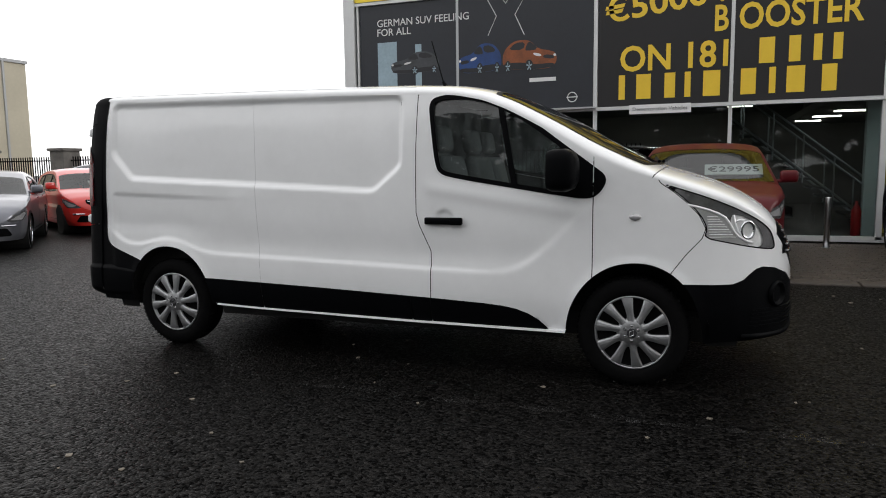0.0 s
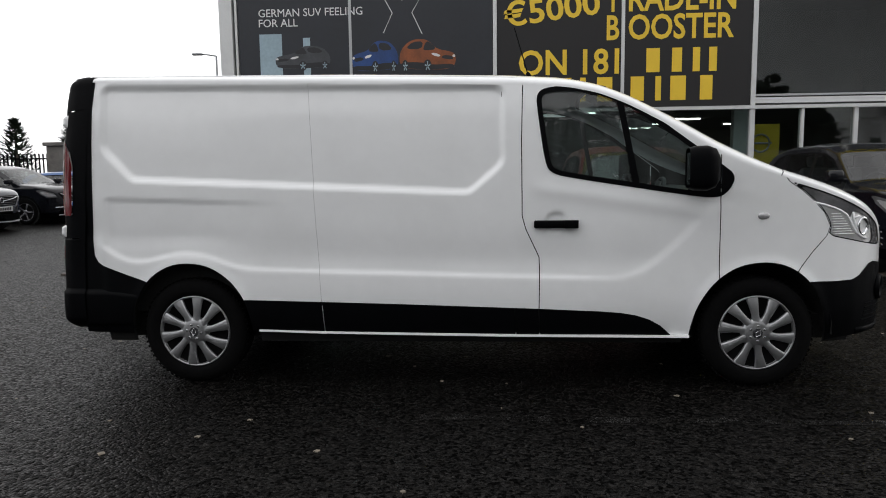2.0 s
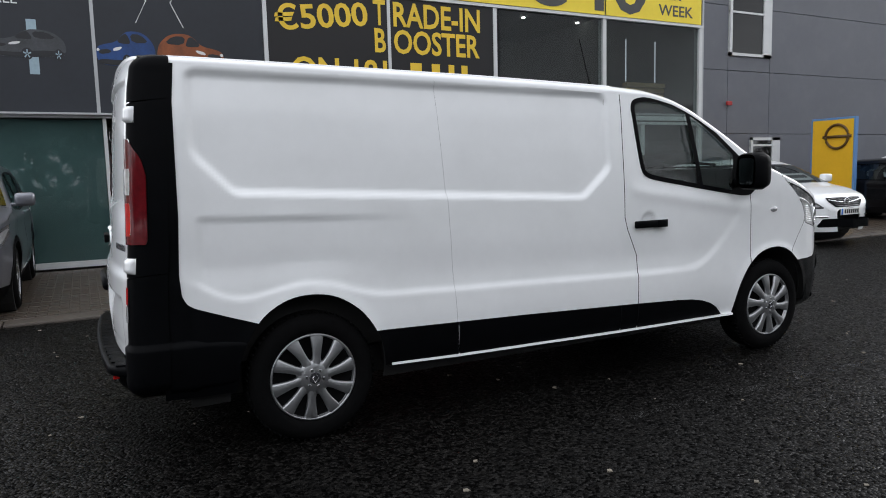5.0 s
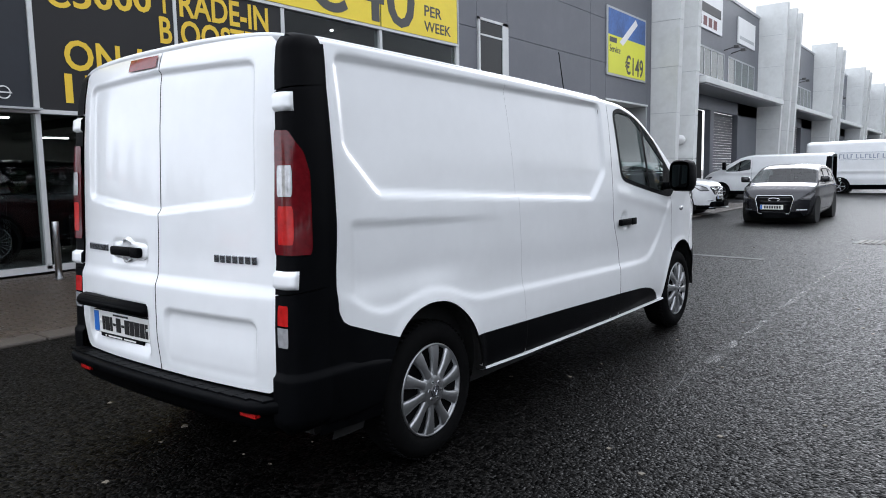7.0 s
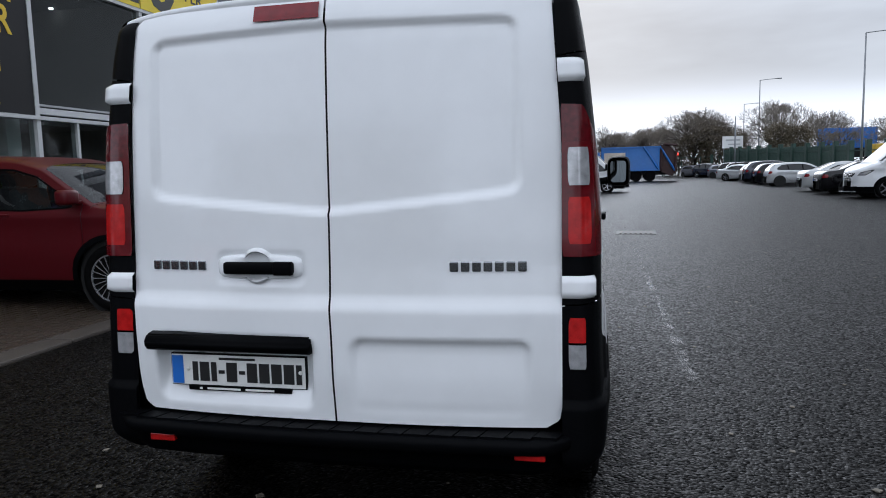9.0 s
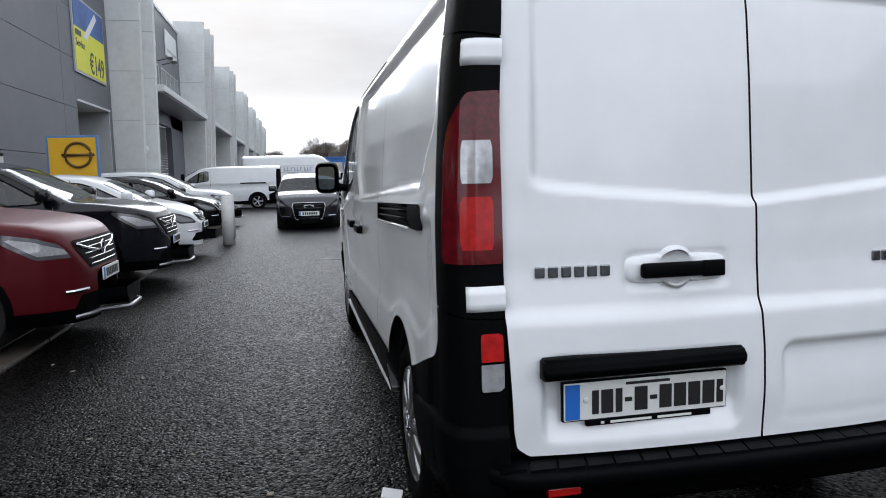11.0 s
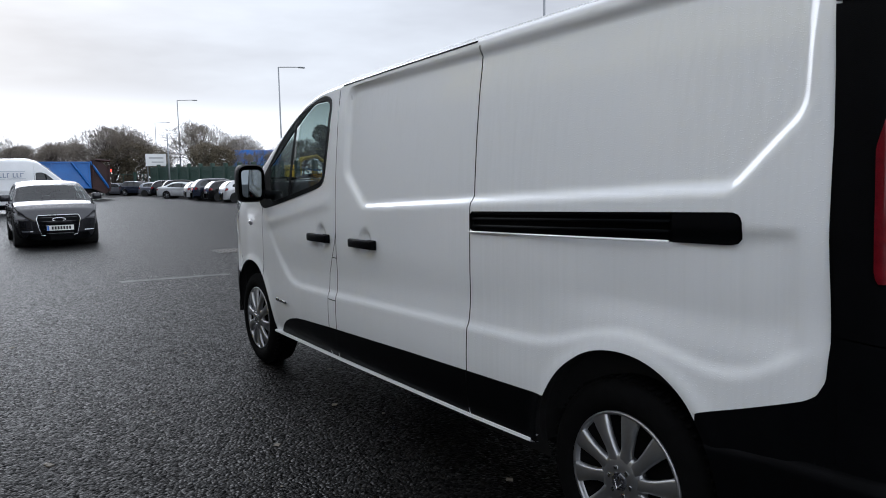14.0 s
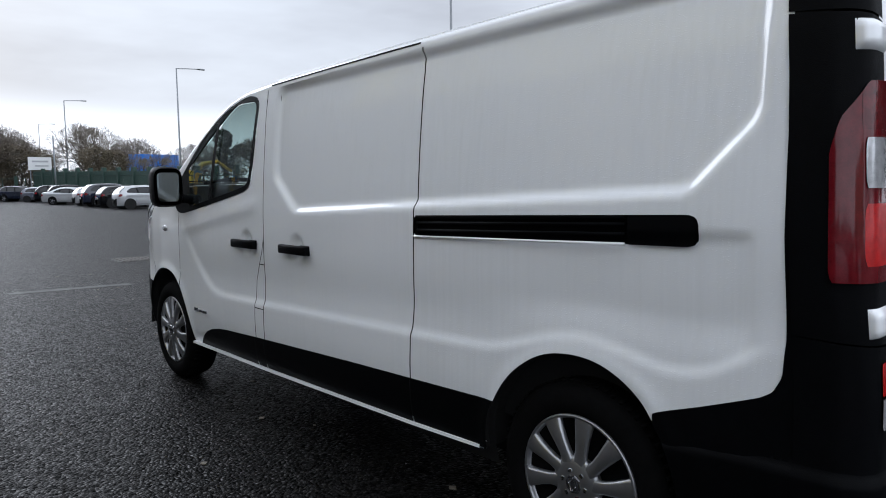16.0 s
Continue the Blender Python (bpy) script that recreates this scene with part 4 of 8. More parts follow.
# roof aerial
bm = bmesh.new()
tube(bm, [(2.164, -0.51, 1.915), (2.134, -0.51, 1.965)], [0.020, 0.011], 10)
tube(bm, [(2.137, -0.51, 1.96), (2.051, -0.51, 2.251)], [0.0045, 0.0035], 6)
part("aerial", bm, BLACK_PLASTIC, VAN)

# cab inside
bm = boxes((1.96, 1.99, -0.86, 0.86, 0.4, 1.86))
part("bulkhead", bm, INTERIOR, VAN, "grey bulkhead")
part("cab_floor", boxes((1.96, 3.02, -0.85, 0.85, 0.50, 0.53)), INTERIOR, VAN)
bm = bmesh.new()
prism(bm, [(3.02, 0.82), (3.0, 1.08), (3.08, 1.16), (3.40, 1.20), (3.58, 1.16), (3.58, 0.82)], "y", -0.83, 0.83)
part("dashboard", bm, INTERIOR, VAN, "dark grey dashboard")
for yy in (-0.52, 0.16, 0.56):
    st = new("cab_seat")
    st.parent = VAN
    part("seat_cushion", boxes((2.30, 2.78, yy - 0.22, yy + 0.22, 0.72, 0.88), bevel=0.05), FABRIC, st, smooth=True)
    bm = bmesh.new()
    box(bm, -0.07, 0.07, -0.22, 0.22, 0.0, 0.60, 0.05, pose(2.30, yy, 0.86, 0, -14, 0))
    part("seat_back", bm, FABRIC, st, smooth=True)
    bm = bmesh.new()
    box(bm, -0.05, 0.05, -0.13, 0.13, 0.0, 0.19, 0.04, pose(2.14, yy, 1.47, 0, -10, 0))
    part("head_rest", bm, FABRIC, st, smooth=True)
bm = bmesh.new()
ring = [(0.19 * math.cos(a), 0.19 * math.sin(a), 0) for a in np.linspace(0, 2 * math.pi, 33)]
tube(bm, ring, 0.015, 8)
for a in (0.3, math.pi - 0.3, -math.pi / 2):
    tube(bm, [(0, 0, -0.02), (0.18 * math.cos(a), 0.18 * math.sin(a), 0)], 0.018, 6)
box(bm, -0.07, 0.07, -0.06, 0.06, -0.03, 0.01, 0.01)
bmesh.ops.transform(bm, matrix=pose(2.93, -0.48, 1.10, 0, -62, 0), verts=bm.verts)
part("steering_wheel", bm, INTERIOR, VAN, "dark steering wheel", True)

# underbody
part("underbody", boxes((-0.62, 4.00, -0.74, 0.74, 0.27, 0.42)), DARK, VAN)
part("inner_body", boxes((-0.70, 1.95, -0.80, 0.80, 0.45, 1.78)), DARK, VAN)
bm = bmesh.new()
for cx in (0.0, 3.498):
    tube(bm, [(cx, -0.72, 0.335), (cx, 0.72, 0.335)], 0.06, 10)
pieces("axle", bm, DARK, VAN)

# ---- the van's rear ----
REAR_X = curve([(0.3, -0.905), (0.5, -0.900), (0.80, -0.892), (0.95, -0.882), (1.05, -0.872), (1.3, -0.860), (1.6, -0.842), (1.8, -0.824), (1.90, -0.806), (1.945, -0.791), (1.965, -0.780), (2.0, -0.755)], 0.012)
R_PAN = sdf(round_poly([(-0.665, 1.30), (-0.655, 1.85), (0.0, 1.868), (0.655, 1.85), (0.665, 1.30), (0.45, 1.278), (0.0, 1.238), (-0.45, 1.278)], [0.05, 0.05, 0.3, 0.05, 0.05, 0.2, 0.1, 0.2]))
R_LOW = sdf(round_poly([(-0.69, 0.56), (-0.695, 0.805), (-0.10, 0.805), (-0.10, 0.56)], 0.04))
R_PLATE = sdf(round_poly([(0.05, 0.56), (0.05, 0.80), (0.655, 0.80), (0.655, 0.56)], 0.04))
R_BOX = sdf(round_poly([(0.075, 0.995), (0.08, 1.098), (0.40, 1.098), (0.405, 0.995)], 0.025))


def rear_surface(off=0.0, press=True):
    def f(y, z):
        p = np.stack([y, z], 1)
        x = REAR_X(z) + 0.050 * (np.abs(y) / 0.78) ** 2.6 - off
        if press:
            x = x + 0.017 * (1 - step(R_PAN(p), 0.011))
            x = x - 0.016 * (1 - step(z - 0.93, 0.03)) * (1 - step(0.60 - z, 0.10))
            x = x + 0.020 * (1 - step(R_LOW(p), 0.010)) * np.clip((z - 0.57) / 0.20, 0.15, 1)
            x = x + 0.046 * (1 - step(R_PLATE(p), 0.012)) * np.clip((z - 0.55) / 0.10, 0.2, 1)
            x = x + 0.009 * (1 - step(R_BOX(p), 0.010))
        return np.stack([x, y, z], 1)
    return f


rp = sheet(spaced(-0.82, 0.775, 0.0115), spaced(0.515, 1.98, 0.0115))
rp, _ = cut(rp, sdf(np.concatenate([[(-0.802, 0.60), (-0.792, 0.545), (-0.75, 0.52)], [(0.70, 0.52), (0.735, 0.545), (0.745, 0.60)], [(0.765, 1.0), (0.758, 1.5), (0.740, 1.915), (0.71, 1.943), (0.55, 1.960), (0.3, 1.970), (0.0, 1.974), (-0.3, 1.970), (-0.55, 1.960), (-0.73, 1.943), (-0.768, 1.915), (-0.797, 1.5), (-0.812, 1.0)]])))
SEAM_Y = curve([(0.4, -0.035), (0.80, -0.030), (0.95, -0.022), (1.22, -0.022), (1.26, -0.018), (2.0, -0.012)], 0.02)
right_door, left_door = part_off(rp, lambda p: p[:, 0] - SEAM_Y(p[:, 1]), 0.0035)
rdoor = part("rear_door", bend(right_door, rear_surface(), True), WHITE, VAN, "white rear door with a pressed panel", True)
ldoor = part("rear_door", bend(left_door, rear_surface(), True), WHITE, VAN, "white rear door with handle and number plate", True)
# dark sheet behind the door gaps, shade given as colour
part("rear_door_gap", bend(sheet(spaced(-0.76, 0.76, 0.05), spaced(0.5, 1.93, 0.05)), rear_surface(-0.075, False), True), DARK, VAN)
hb = bend(sheet(spaced(0.006, 0.246, 0.02), spaced(1.893, 1.948, 0.011)), rear_surface(0.007, False), True)
part("high_brake_lamp", hb, RED_LENS, ldoor, "red high brake lamp", True)

def rx(y, z, off=0.0):
    return float(rear_surface(off, True)(np.array([y]), np.array([z]))[0, 0])


# handle, plate, badges: all face -x
bm = bmesh.new()
x0 = rx(0.24, 1.05) - 0.026
box(bm, x0 - 0.016, x0 + 0.012, 0.105, 0.365, 1.027, 1.07, 0.009)
box(bm, x0 - 0.019, x0 + 0.0, 0.105, 0.175, 1.025, 1.072, 0.004)
part("door_handle", bm, BLACK_PLASTIC, ldoor, "black rear door handle", True)
bm = bmesh.new()
# a raised pad with rounded ends, a round bulge and a shallow finger dish
rings = []
for grow, dx, dish in ((0.008, 0.004, 0), (0.0, -0.010, 0), (-0.007, -0.015, 0), (0.0, -0.015, 0.056), (0.0, -0.010, 0.050), (0.0, -0.003, 0.036), (0.0, -0.002, 0.003)):
    ring = []
    for a in np.linspace(0, 2 * math.pi, 72, endpoint=False):
        c, s_ = math.cos(a), math.sin(a)
        hw = 0.150 + (0.0 if c > 0 else 0.012)
        flat = ((abs(c) / hw) ** 5 + (abs(s_) / 0.040) ** 5) ** (-1 / 5)
        r = dish or max(flat, 0.062 if s_ > 0 else 0.048) + grow
        y, z = 0.248 + r * c, 1.050 + r * s_
        ring.append(bm.verts.new((rx(y, z) + dx, y, z)))
    rings.append(ring)
for r0, r1 in zip(rings, rings[1:]):
    for i in range(72):
        bm.faces.new((r0[i], r0[(i + 1) % 72], r1[(i + 1) % 72], r1[i]))
bm.faces.new(rings[-1])
bmesh.ops.recalc_face_normals(bm, faces=bm.faces)
part("handle_scoop", bm, WHITE, ldoor, smooth=True)
bm = bmesh.new()
ya, yb = 0.045, 0.675
pts = [(-0.915, 0.752), (-0.935, 0.765), (-0.938, 0.790), (-0.920, 0.812), (-0.88, 0.818), (-0.88, 0.752)]
prism(bm, [(x, z) for x, z in pts], "y", ya, yb)
bmesh.ops.bevel(bm, geom=list(bm.edges), offset=0.006, segments=2, affect="EDGES")
part("plate_light_bar", bm, BLACK_PLASTIC, ldoor, "black bar over the plate", True)
PX = -0.884
plate = part("number_plate", boxes((PX, PX + 0.008, 0.082, 0.602, 0.621, 0.732), bevel=0.002), PLATE_WHITE, ldoor, "white number plate with plain bars")
part("plate_band", boxes((PX - 0.0025, PX + 0.001, 0.554, 0.598, 0.625, 0.728)), PLATE_BLUE, plate, "blue band")
part("plate_holder", boxes((PX + 0.003, PX + 0.02, 0.0785, 0.6055, 0.6175, 0.7355), bevel=0.002), BLACK_PLASTIC, plate, "black plate holder")
part("holder_lip", boxes((PX - 0.004, PX + 0.012, 0.135, 0.535, 0.602, 0.6205), bevel=0.002), BLACK_PLASTIC, plate)
bm = bmesh.new()
y = 0.516
for wd in (0.020, 0.036, 0.020, 0.022, 0.040, 0.022, 0.038, 0.038, 0.038, 0.038, 0.020):
    hgt = 0.012 if wd == 0.022 else 0.070
    box(bm, PX - 0.0035, PX + 0.001, y - wd, y, 0.672 - hgt / 2, 0.672 + hgt / 2)
    y -= wd + 0.009
pieces("plate_bar", bm, INK, plate)
part("plate_caption_bar", boxes((PX - 0.0025, PX + 0.001, 0.27, 0.41, 0.716, 0.724)), INK, plate)
pieces("holder_bar", boxes(*[(PX - 0.0055, PX - 0.0035, a, b, 0.607, 0.614) for a, b in ((0.20, 0.31), (0.33, 0.46), (0.48, 0.49))]), PLATE_WHITE, plate)
bm = bmesh.new()
for yy in (0.098, 0.535):
    lathe(bm, [(0.001, -0.004), (0.007, -0.004), (0.009, 0.0)], 12, "x", (PX, yy, 0.680))
pieces("plate_screw", bm, PLATE_WHITE, plate, smooth=True)


bm = bmesh.new()
k = 0
for ya, wd, own in ((0.675, 0.23, 6), (-0.435, 0.26, 7)):
    z0, hh = 1.037, 0.033
    cw = wd / own
    for i in range(own):
        y1 = ya - i * cw
        x = rx(y1 - cw / 2, z0 + hh / 2) - 0.004
        box(bm, x - 0.004, x + 0.004, y1 - cw * 0.84, y1 - cw * 0.06, z0, z0 + hh, 0.003)
pieces("chrome_badge", bm, BADGE, VAN, "plain chrome badge bar")


def pillar(sg):
    """The black corner pillar with its lamps; s runs from the door round to the side."""
    s_tab = np.array([(0.0, 0.0), (0.28, 0.008), (0.48, 0.026), (0.66, 0.065), (0.83, 0.115), (1.0, 0.172)])
    y_tab = np.array([(0.0, 0.0), (0.28, 0.088), (0.48, 0.133), (0.66, 0.157), (0.83, 0.165), (1.0, 0.168)])
    fx_, fy_ = curve(s_tab, 0.04), curve(y_tab, 0.04)

    def surf(off=0.0):
        def f(s, z):
            w_in = (0.797 if sg < 0 else 0.757) - 0.028 * np.clip((z - 1.5) / 0.45, 0, 1)
            w_out = np.maximum(SH.half(np.full(len(z), -0.62), z) + 0.005, w_in + 0.004)
            yy = w_in + (w_out - w_in) * fy_(s) / 0.168
            xx = REAR_X(z) + 0.040 + fx_(s) * (1 + 0.02 * (z < 0)) + 0.0 * z
            xx = xx - off * (1 - s) - 0.012 * np.exp(-((s - 0.3) / 0.25) ** 2)
            yy = yy + off * np.clip(s * 1.6, 0, 1)
            return np.stack([xx, sg * yy, z], 1)
        return f

    def capped(s, q):
        """The pillar below, rolling over onto the roof above 1.88 m."""
        out = surf()(s, np.minimum(q, 1.88))
        a = np.clip((q - 1.88) / 0.14, 0, 1) * math.pi / 2
        tx, ty = -0.66 + 0.05 * s, np.abs(out[:, 1]) * (1 - 0.055 * s) - 0.006
        zt, h = SH.zt(tx), SH.h(tx)
        w = SH.half(tx, zt)
        tz = zt + (h - zt) * (1 - np.clip(ty / w, 0, 1) ** SH.n) ** (1 / SH.n) + 0.006
        out[:, 0] += (tx - out[:, 0]) * (1 - np.cos(a))
        out[:, 1] += (sg * ty - out[:, 1]) * (1 - np.cos(a))
        out[:, 2] += (tz - out[:, 2]) * np.sin(a)
        return out

    pl = sheet(spaced(0, 1, 0.04), spaced(0.50, 2.02, 0.0165))
    f2 = sg > 0
    cap, pl = part_off(pl, lambda p: 1.735 + 0.03 * (p[:, 0] - 0.5) - p[:, 1], 0.003)
    part("pillar_cap", bend(cap, capped, f2), BLACK_PLASTIC, VAN, "black rounded pillar cap", True)
    lower, pl = part_off(pl, lambda p: p[:, 1] - 0.925 - 0.02 * p[:, 0], 0.002)
    lampd = sdf(round_poly([(0.01, 1.57), (0.38, 1.565), (0.62, 1.48), (0.70, 1.40), (0.71, 1.085), (0.01, 1.085)], 0.02))
    lamp, pl = cut(pl, lampd)
    a, b = (0.10, 0.335) if sg < 0 else (0.04, 0.25)
    low, lower = cut(lower, sdf(round_poly([(a, 0.722), (a, 0.888), (b, 0.888), (b, 0.722)], 0.015)))
    part("pillar_foot", bend(lower, surf(), f2), BLACK_PLASTIC, VAN, "black lower corner panel", True)

    def foot(s, z):
        lift = 0.016 * (1 - step(z - 0.603, 0.010)) - 0.10 * np.clip((0.43 - z) / 0.09, 0, 1) ** 2
        return surf(lift)(s, z)

    part("bumper_corner", bend(sheet(spaced(0, 1, 0.05), spaced(0.345, 0.62, 0.0125)), foot, f2), BLACK_PLASTIC, VAN, "black bumper corner", True)
    body_ob = part("corner_pillar", bend(pl, surf(), f2), BLACK_PLASTIC, VAN, "black rear corner pillar", True)
    clear_d = sdf(round_poly([(0.10, 1.312), (0.10, 1.432), (0.42, 1.432), (0.42, 1.312)], 0.015))
    red_d = sdf(round_poly([(0.10, 1.125), (0.10, 1.275), (0.43, 1.275), (0.43, 1.125)], 0.012))
    top_d = sdf([(0.0, 1.45), (0.0, 1.60), (0.45, 1.60), (0.45, 1.45)])
    clear, lamp = cut(lamp, clear_d)
    red, lamp = cut(lamp, red_d)
    topr, lamp = cut(lamp, top_d)
    tl = part("tail_lamp", bend(lamp, surf(0.008), f2), DARK_RED_LENS, VAN, "tall red tail lamp with a clear middle lens", True)
    part("brake_lens", bend(red, surf(0.009), f2), BRIGHT_RED, tl, "bright red lens", True)
    part("upper_lens", bend(topr, surf(0.009), f2), UPPER_RED, tl, "red lens", True)
    part("clear_lens", bend(clear, surf(0.012), f2), CLEAR_LENS, tl, "clear lens", True)
    red2, white2 = part_off(low, lambda p: 0.804 - p[:, 1], 0.0035)
    ll = part("lower_lamp", bend(red2, surf(0.004), f2), BRIGHT_RED, VAN, "small red and clear lower lamp", True)
    part("clear_lens", bend(white2, surf(0.005), f2), CLEAR_LENS, ll, "clear lens", True)
    for z0, z1, s1 in ((1.640, 1.715, 0.50), (0.950, 1.022, 0.52 if sg < 0 else 0.40)):
        hp = sheet(spaced(0.0, s1, 0.03), spaced(z0, z1, 0.0125))
        sf = surf(0.0)

        def hinge(s, z, z0=z0, z1=z1, s1=s1, sf=sf):
            q = sf(s, z)
            e = np.minimum(np.minimum(z - z0, z1 - z) / 0.012, (s1 - s) / 0.06).clip(0, 1) ** 0.5
            q[:, 0] -= 0.014 * e
            q[:, 1] += sg * 0.014 * e * np.clip(s * 3, 0, 1)
            return q
        part("hinge_cover", bend(hp, hinge, f2), WHITE, VAN, "white hinge cover", True)
    return body_ob


for sg in (-1, 1):
    pillar(sg)

# rear bumper with a ribbed step
def bumper_x(y):
    """How far back the bumper reaches across its width; its ends curve round to the sides."""
    a = abs(y) / 0.945
    return -0.985 + 0.05 * a ** 2 + 0.28 * max(0, (a - 0.76) / 0.24) ** 2


bm = bmesh.new()
outl = []
for y in np.linspace(-0.945, 0.945, 61):
    outl.append((bumper_x(y), y))
prof = [(0.345, 0.16), (0.362, 0.085), (0.40, 0.052), (0.448, 0.034), (0.456, 0.010), (0.462, 0.003), (0.488, 0.0), (0.500, 0.006), (0.504, 0.016), (0.505, 0.16)]
rows = [[bm.verts.new((x + inn, y * (1 - inn * 0.30), z)) for x, y in outl] for z, inn in prof]
for r0, r1 in zip(rows, rows[1:]):
    for i in range(len(outl) - 1):
        bm.faces.new((r0[i], r1[i], r1[i + 1], r0[i + 1]))
bmesh.ops.recalc_face_normals(bm, faces=bm.faces)
rb = part("rear_bumper", bm, BLACK_PLASTIC, VAN, "black rear bumper with a ribbed step", True)
bm = bmesh.new()
for k in range(19):
    y = -0.80 + k * 1.60 / 19
    xo = bumper_x(y + 0.04) + 0.985
    vs = [(-0.963 + xo, y + 0.014), (-0.963 + xo, y + 0.092), (-0.880 + xo * 0.3, y + 0.070), (-0.880 + xo * 0.3, y - 0.008)]
    lo = [bm.verts.new((x, q, 0.503)) for x, q in vs]
    hi = [bm.verts.new((x * 0.99 - 0.0092, q, 0.5115)) for x, q in vs]
    bm.faces.new(hi[::-1])
    for n in range(4):
        bm.faces.new((lo[n], lo[(n + 1) % 4], hi[(n + 1) % 4], hi[n]))
bmesh.ops.recalc_face_normals(bm, faces=bm.faces)
pieces("step_rib", bm, BLACK_PLASTIC, rb)
for sg, ya, za in ((1, 0.622, 0.438), (-1, -0.700, 0.446)):
    x = bumper_x(ya) + 0.040
    bm = bmesh.new()
    box(bm, x - 0.016, x + 0.02, ya - 0.05, ya + 0.05, za - 0.013, za + 0.013, 0.004)
    part("rear_reflector", bm, BRIGHT_RED, rb, "red reflector")
for sg in (-1, 1):
    keep = sheet(spaced(-0.70, -0.26, 0.02), spaced(0.345, 0.64, 0.0125))
    _, keep = cut(keep, ARCH_RD)
    ledge = lambda x, z: 0.004 + 0.018 * (1 - step(z - 0.603 + 0.10 * np.clip(x + 0.55, 0, 1), 0.010)) - 0.06 * np.clip((0.40 - z) / 0.06, 0, 1) ** 2
    part("bumper_side", bend(keep, SH.side(sg, ledge), sg > 0), BLACK_PLASTIC, rb, "black bumper side", True)

# ---- ground ----


def asphalt():
    """Wet, coarse asphalt: dark binder, pale chips of stone, damp and drier patches."""
    m = bpy.data.materials.new("wet_asphalt")
    m.use_nodes = True
    nt = m.node_tree
    ln = nt.links.new
    b = nt.nodes["Principled BSDF"]
    tc = nt.nodes.new("ShaderNodeTexCoord")

    def ramp(src, a, ca, c, cc):
        r = nt.nodes.new("ShaderNodeValToRGB")
        r.color_ramp.elements[0].position, r.color_ramp.elements[1].position = a, c
        r.color_ramp.elements[0].color, r.color_ramp.elements[1].color = (*ca, 1), (*cc, 1)
        ln(src, r.inputs[0])
        return r.outputs[0]

    def noise_at(s, detail=3.0):
        n = nt.nodes.new("ShaderNodeTexNoise")
        n.inputs["Scale"].default_value, n.inputs["Detail"].default_value = s, detail
        ln(tc.outputs["Object"], n.inputs["Vector"])
        return n.outputs[0]

    chips = nt.nodes.new("ShaderNodeTexVoronoi")
    chips.inputs["Scale"].default_value = 62.0
    ln(tc.outputs["Object"], chips.inputs["Vector"])
    sep = nt.nodes.new("ShaderNodeSeparateColor")
    ln(chips.outputs["Color"], sep.inputs[0])
    stone = ramp(sep.outputs[0], 0.50, (0.0008, 0.0008, 0.0008), 1.0, (0.012, 0.0115, 0.011))
    patch = ramp(noise_at(0.45, 6.0), 0.38, (0.82, 0.81, 0.80), 0.68, (1.2, 1.17, 1.14))
    mx = nt.nodes.new("ShaderNodeMix")
    mx.data_type, mx.blend_type = "RGBA", "MULTIPLY"
    mx.inputs[0].default_value = 1.0
    ln(stone, mx.inputs[6])
    ln(patch, mx.inputs[7])
    ln(mx.outputs[2], b.inputs["Base Color"])
    ln(ramp(sep.outputs[1], 0.0, (0.30,) * 3, 1.0, (0.55,) * 3), b.inputs["Roughness"])
    ln(ramp(sep.outputs[2], 0.25, (0.012,) * 3, 1.0, (0.15,) * 3), b.inputs["Specular IOR Level"])
    b.inputs["Specular Tint"].default_value = (1.0, 0.93, 0.88, 1)
    bp = nt.nodes.new("ShaderNodeBump")
    bp.inputs["Strength"].default_value, bp.inputs["Distance"].default_value = 0.8, 0.007
    ln(chips.outputs["Distance"], bp.inputs["Height"])
    bp.invert = True
    b2 = nt.nodes.new("ShaderNodeBump")
    b2.inputs["Strength"].default_value, b2.inputs["Distance"].default_value = 0.5, 0.01
    ln(noise_at(38.0, 4.0), b2.inputs["Height"])
    ln(bp.outputs[0], b2.inputs["Normal"])
    ln(b2.outputs[0], b.inputs["Normal"])
    return m


ASPHALT = asphalt()
bm = bmesh.new()
box(bm, -300, 600, -300, 400, -0.5, 0.0)
tagged(part("ground", bm, ASPHALT), "dark wet asphalt yard", "ground", kind="structure")

KERB_Y, FAC_Y = 3.45, 7.92
PAVE_Z = 0.03
CONCRETE = mat("kerb_concrete", (0.055, 0.044, 0.035), 0.6, var=0.25, scale=3, bump=0.3, bscale=70, dirt=0.5, dirt_color=(0.04, 0.036, 0.03))
PAVER = mat("brick_paver", (0.050, 0.036, 0.025), 0.38, var=0.35, scale=4, bump=0.3, bscale=80, dirt=0.5, dirt_color=(0.025, 0.023, 0.02))
PAINT_OLD = mat("worn_white_line", (0.10, 0.10, 0.098), 0.8, var=0.4, scale=6, bump=0.3, bscale=80, dirt=0.9, dirt_color=(0.05, 0.05, 0.05))
ALU = mat("grey_aluminium", (0.42, 0.43, 0.44), 0.4, 0.3, var=0.06, scale=4)
ALU_LIGHT = mat("light_aluminium", (0.60, 0.61, 0.61), 0.4, 0.2, var=0.06, scale=4)
CLAD = mat("grey_cladding", (0.115, 0.120, 0.138), 0.45, 0.1, var=0.06, scale=0.8, bump=0.05, bscale=200, dirt=0.15, dirt_color=(0.2, 0.2, 0.21))
FIN_WHITE = mat("pale_concrete_panel", (0.60, 0.61, 0.60), 0.7, var=0.08, scale=0.7, bump=0.1, bscale=40, dirt=0.3, dirt_color=(0.42, 0.42, 0.40))
BANNER_BLACK = mat("black_banner", (0.007, 0.0065, 0.0075), 0.6, var=0.15, scale=2)
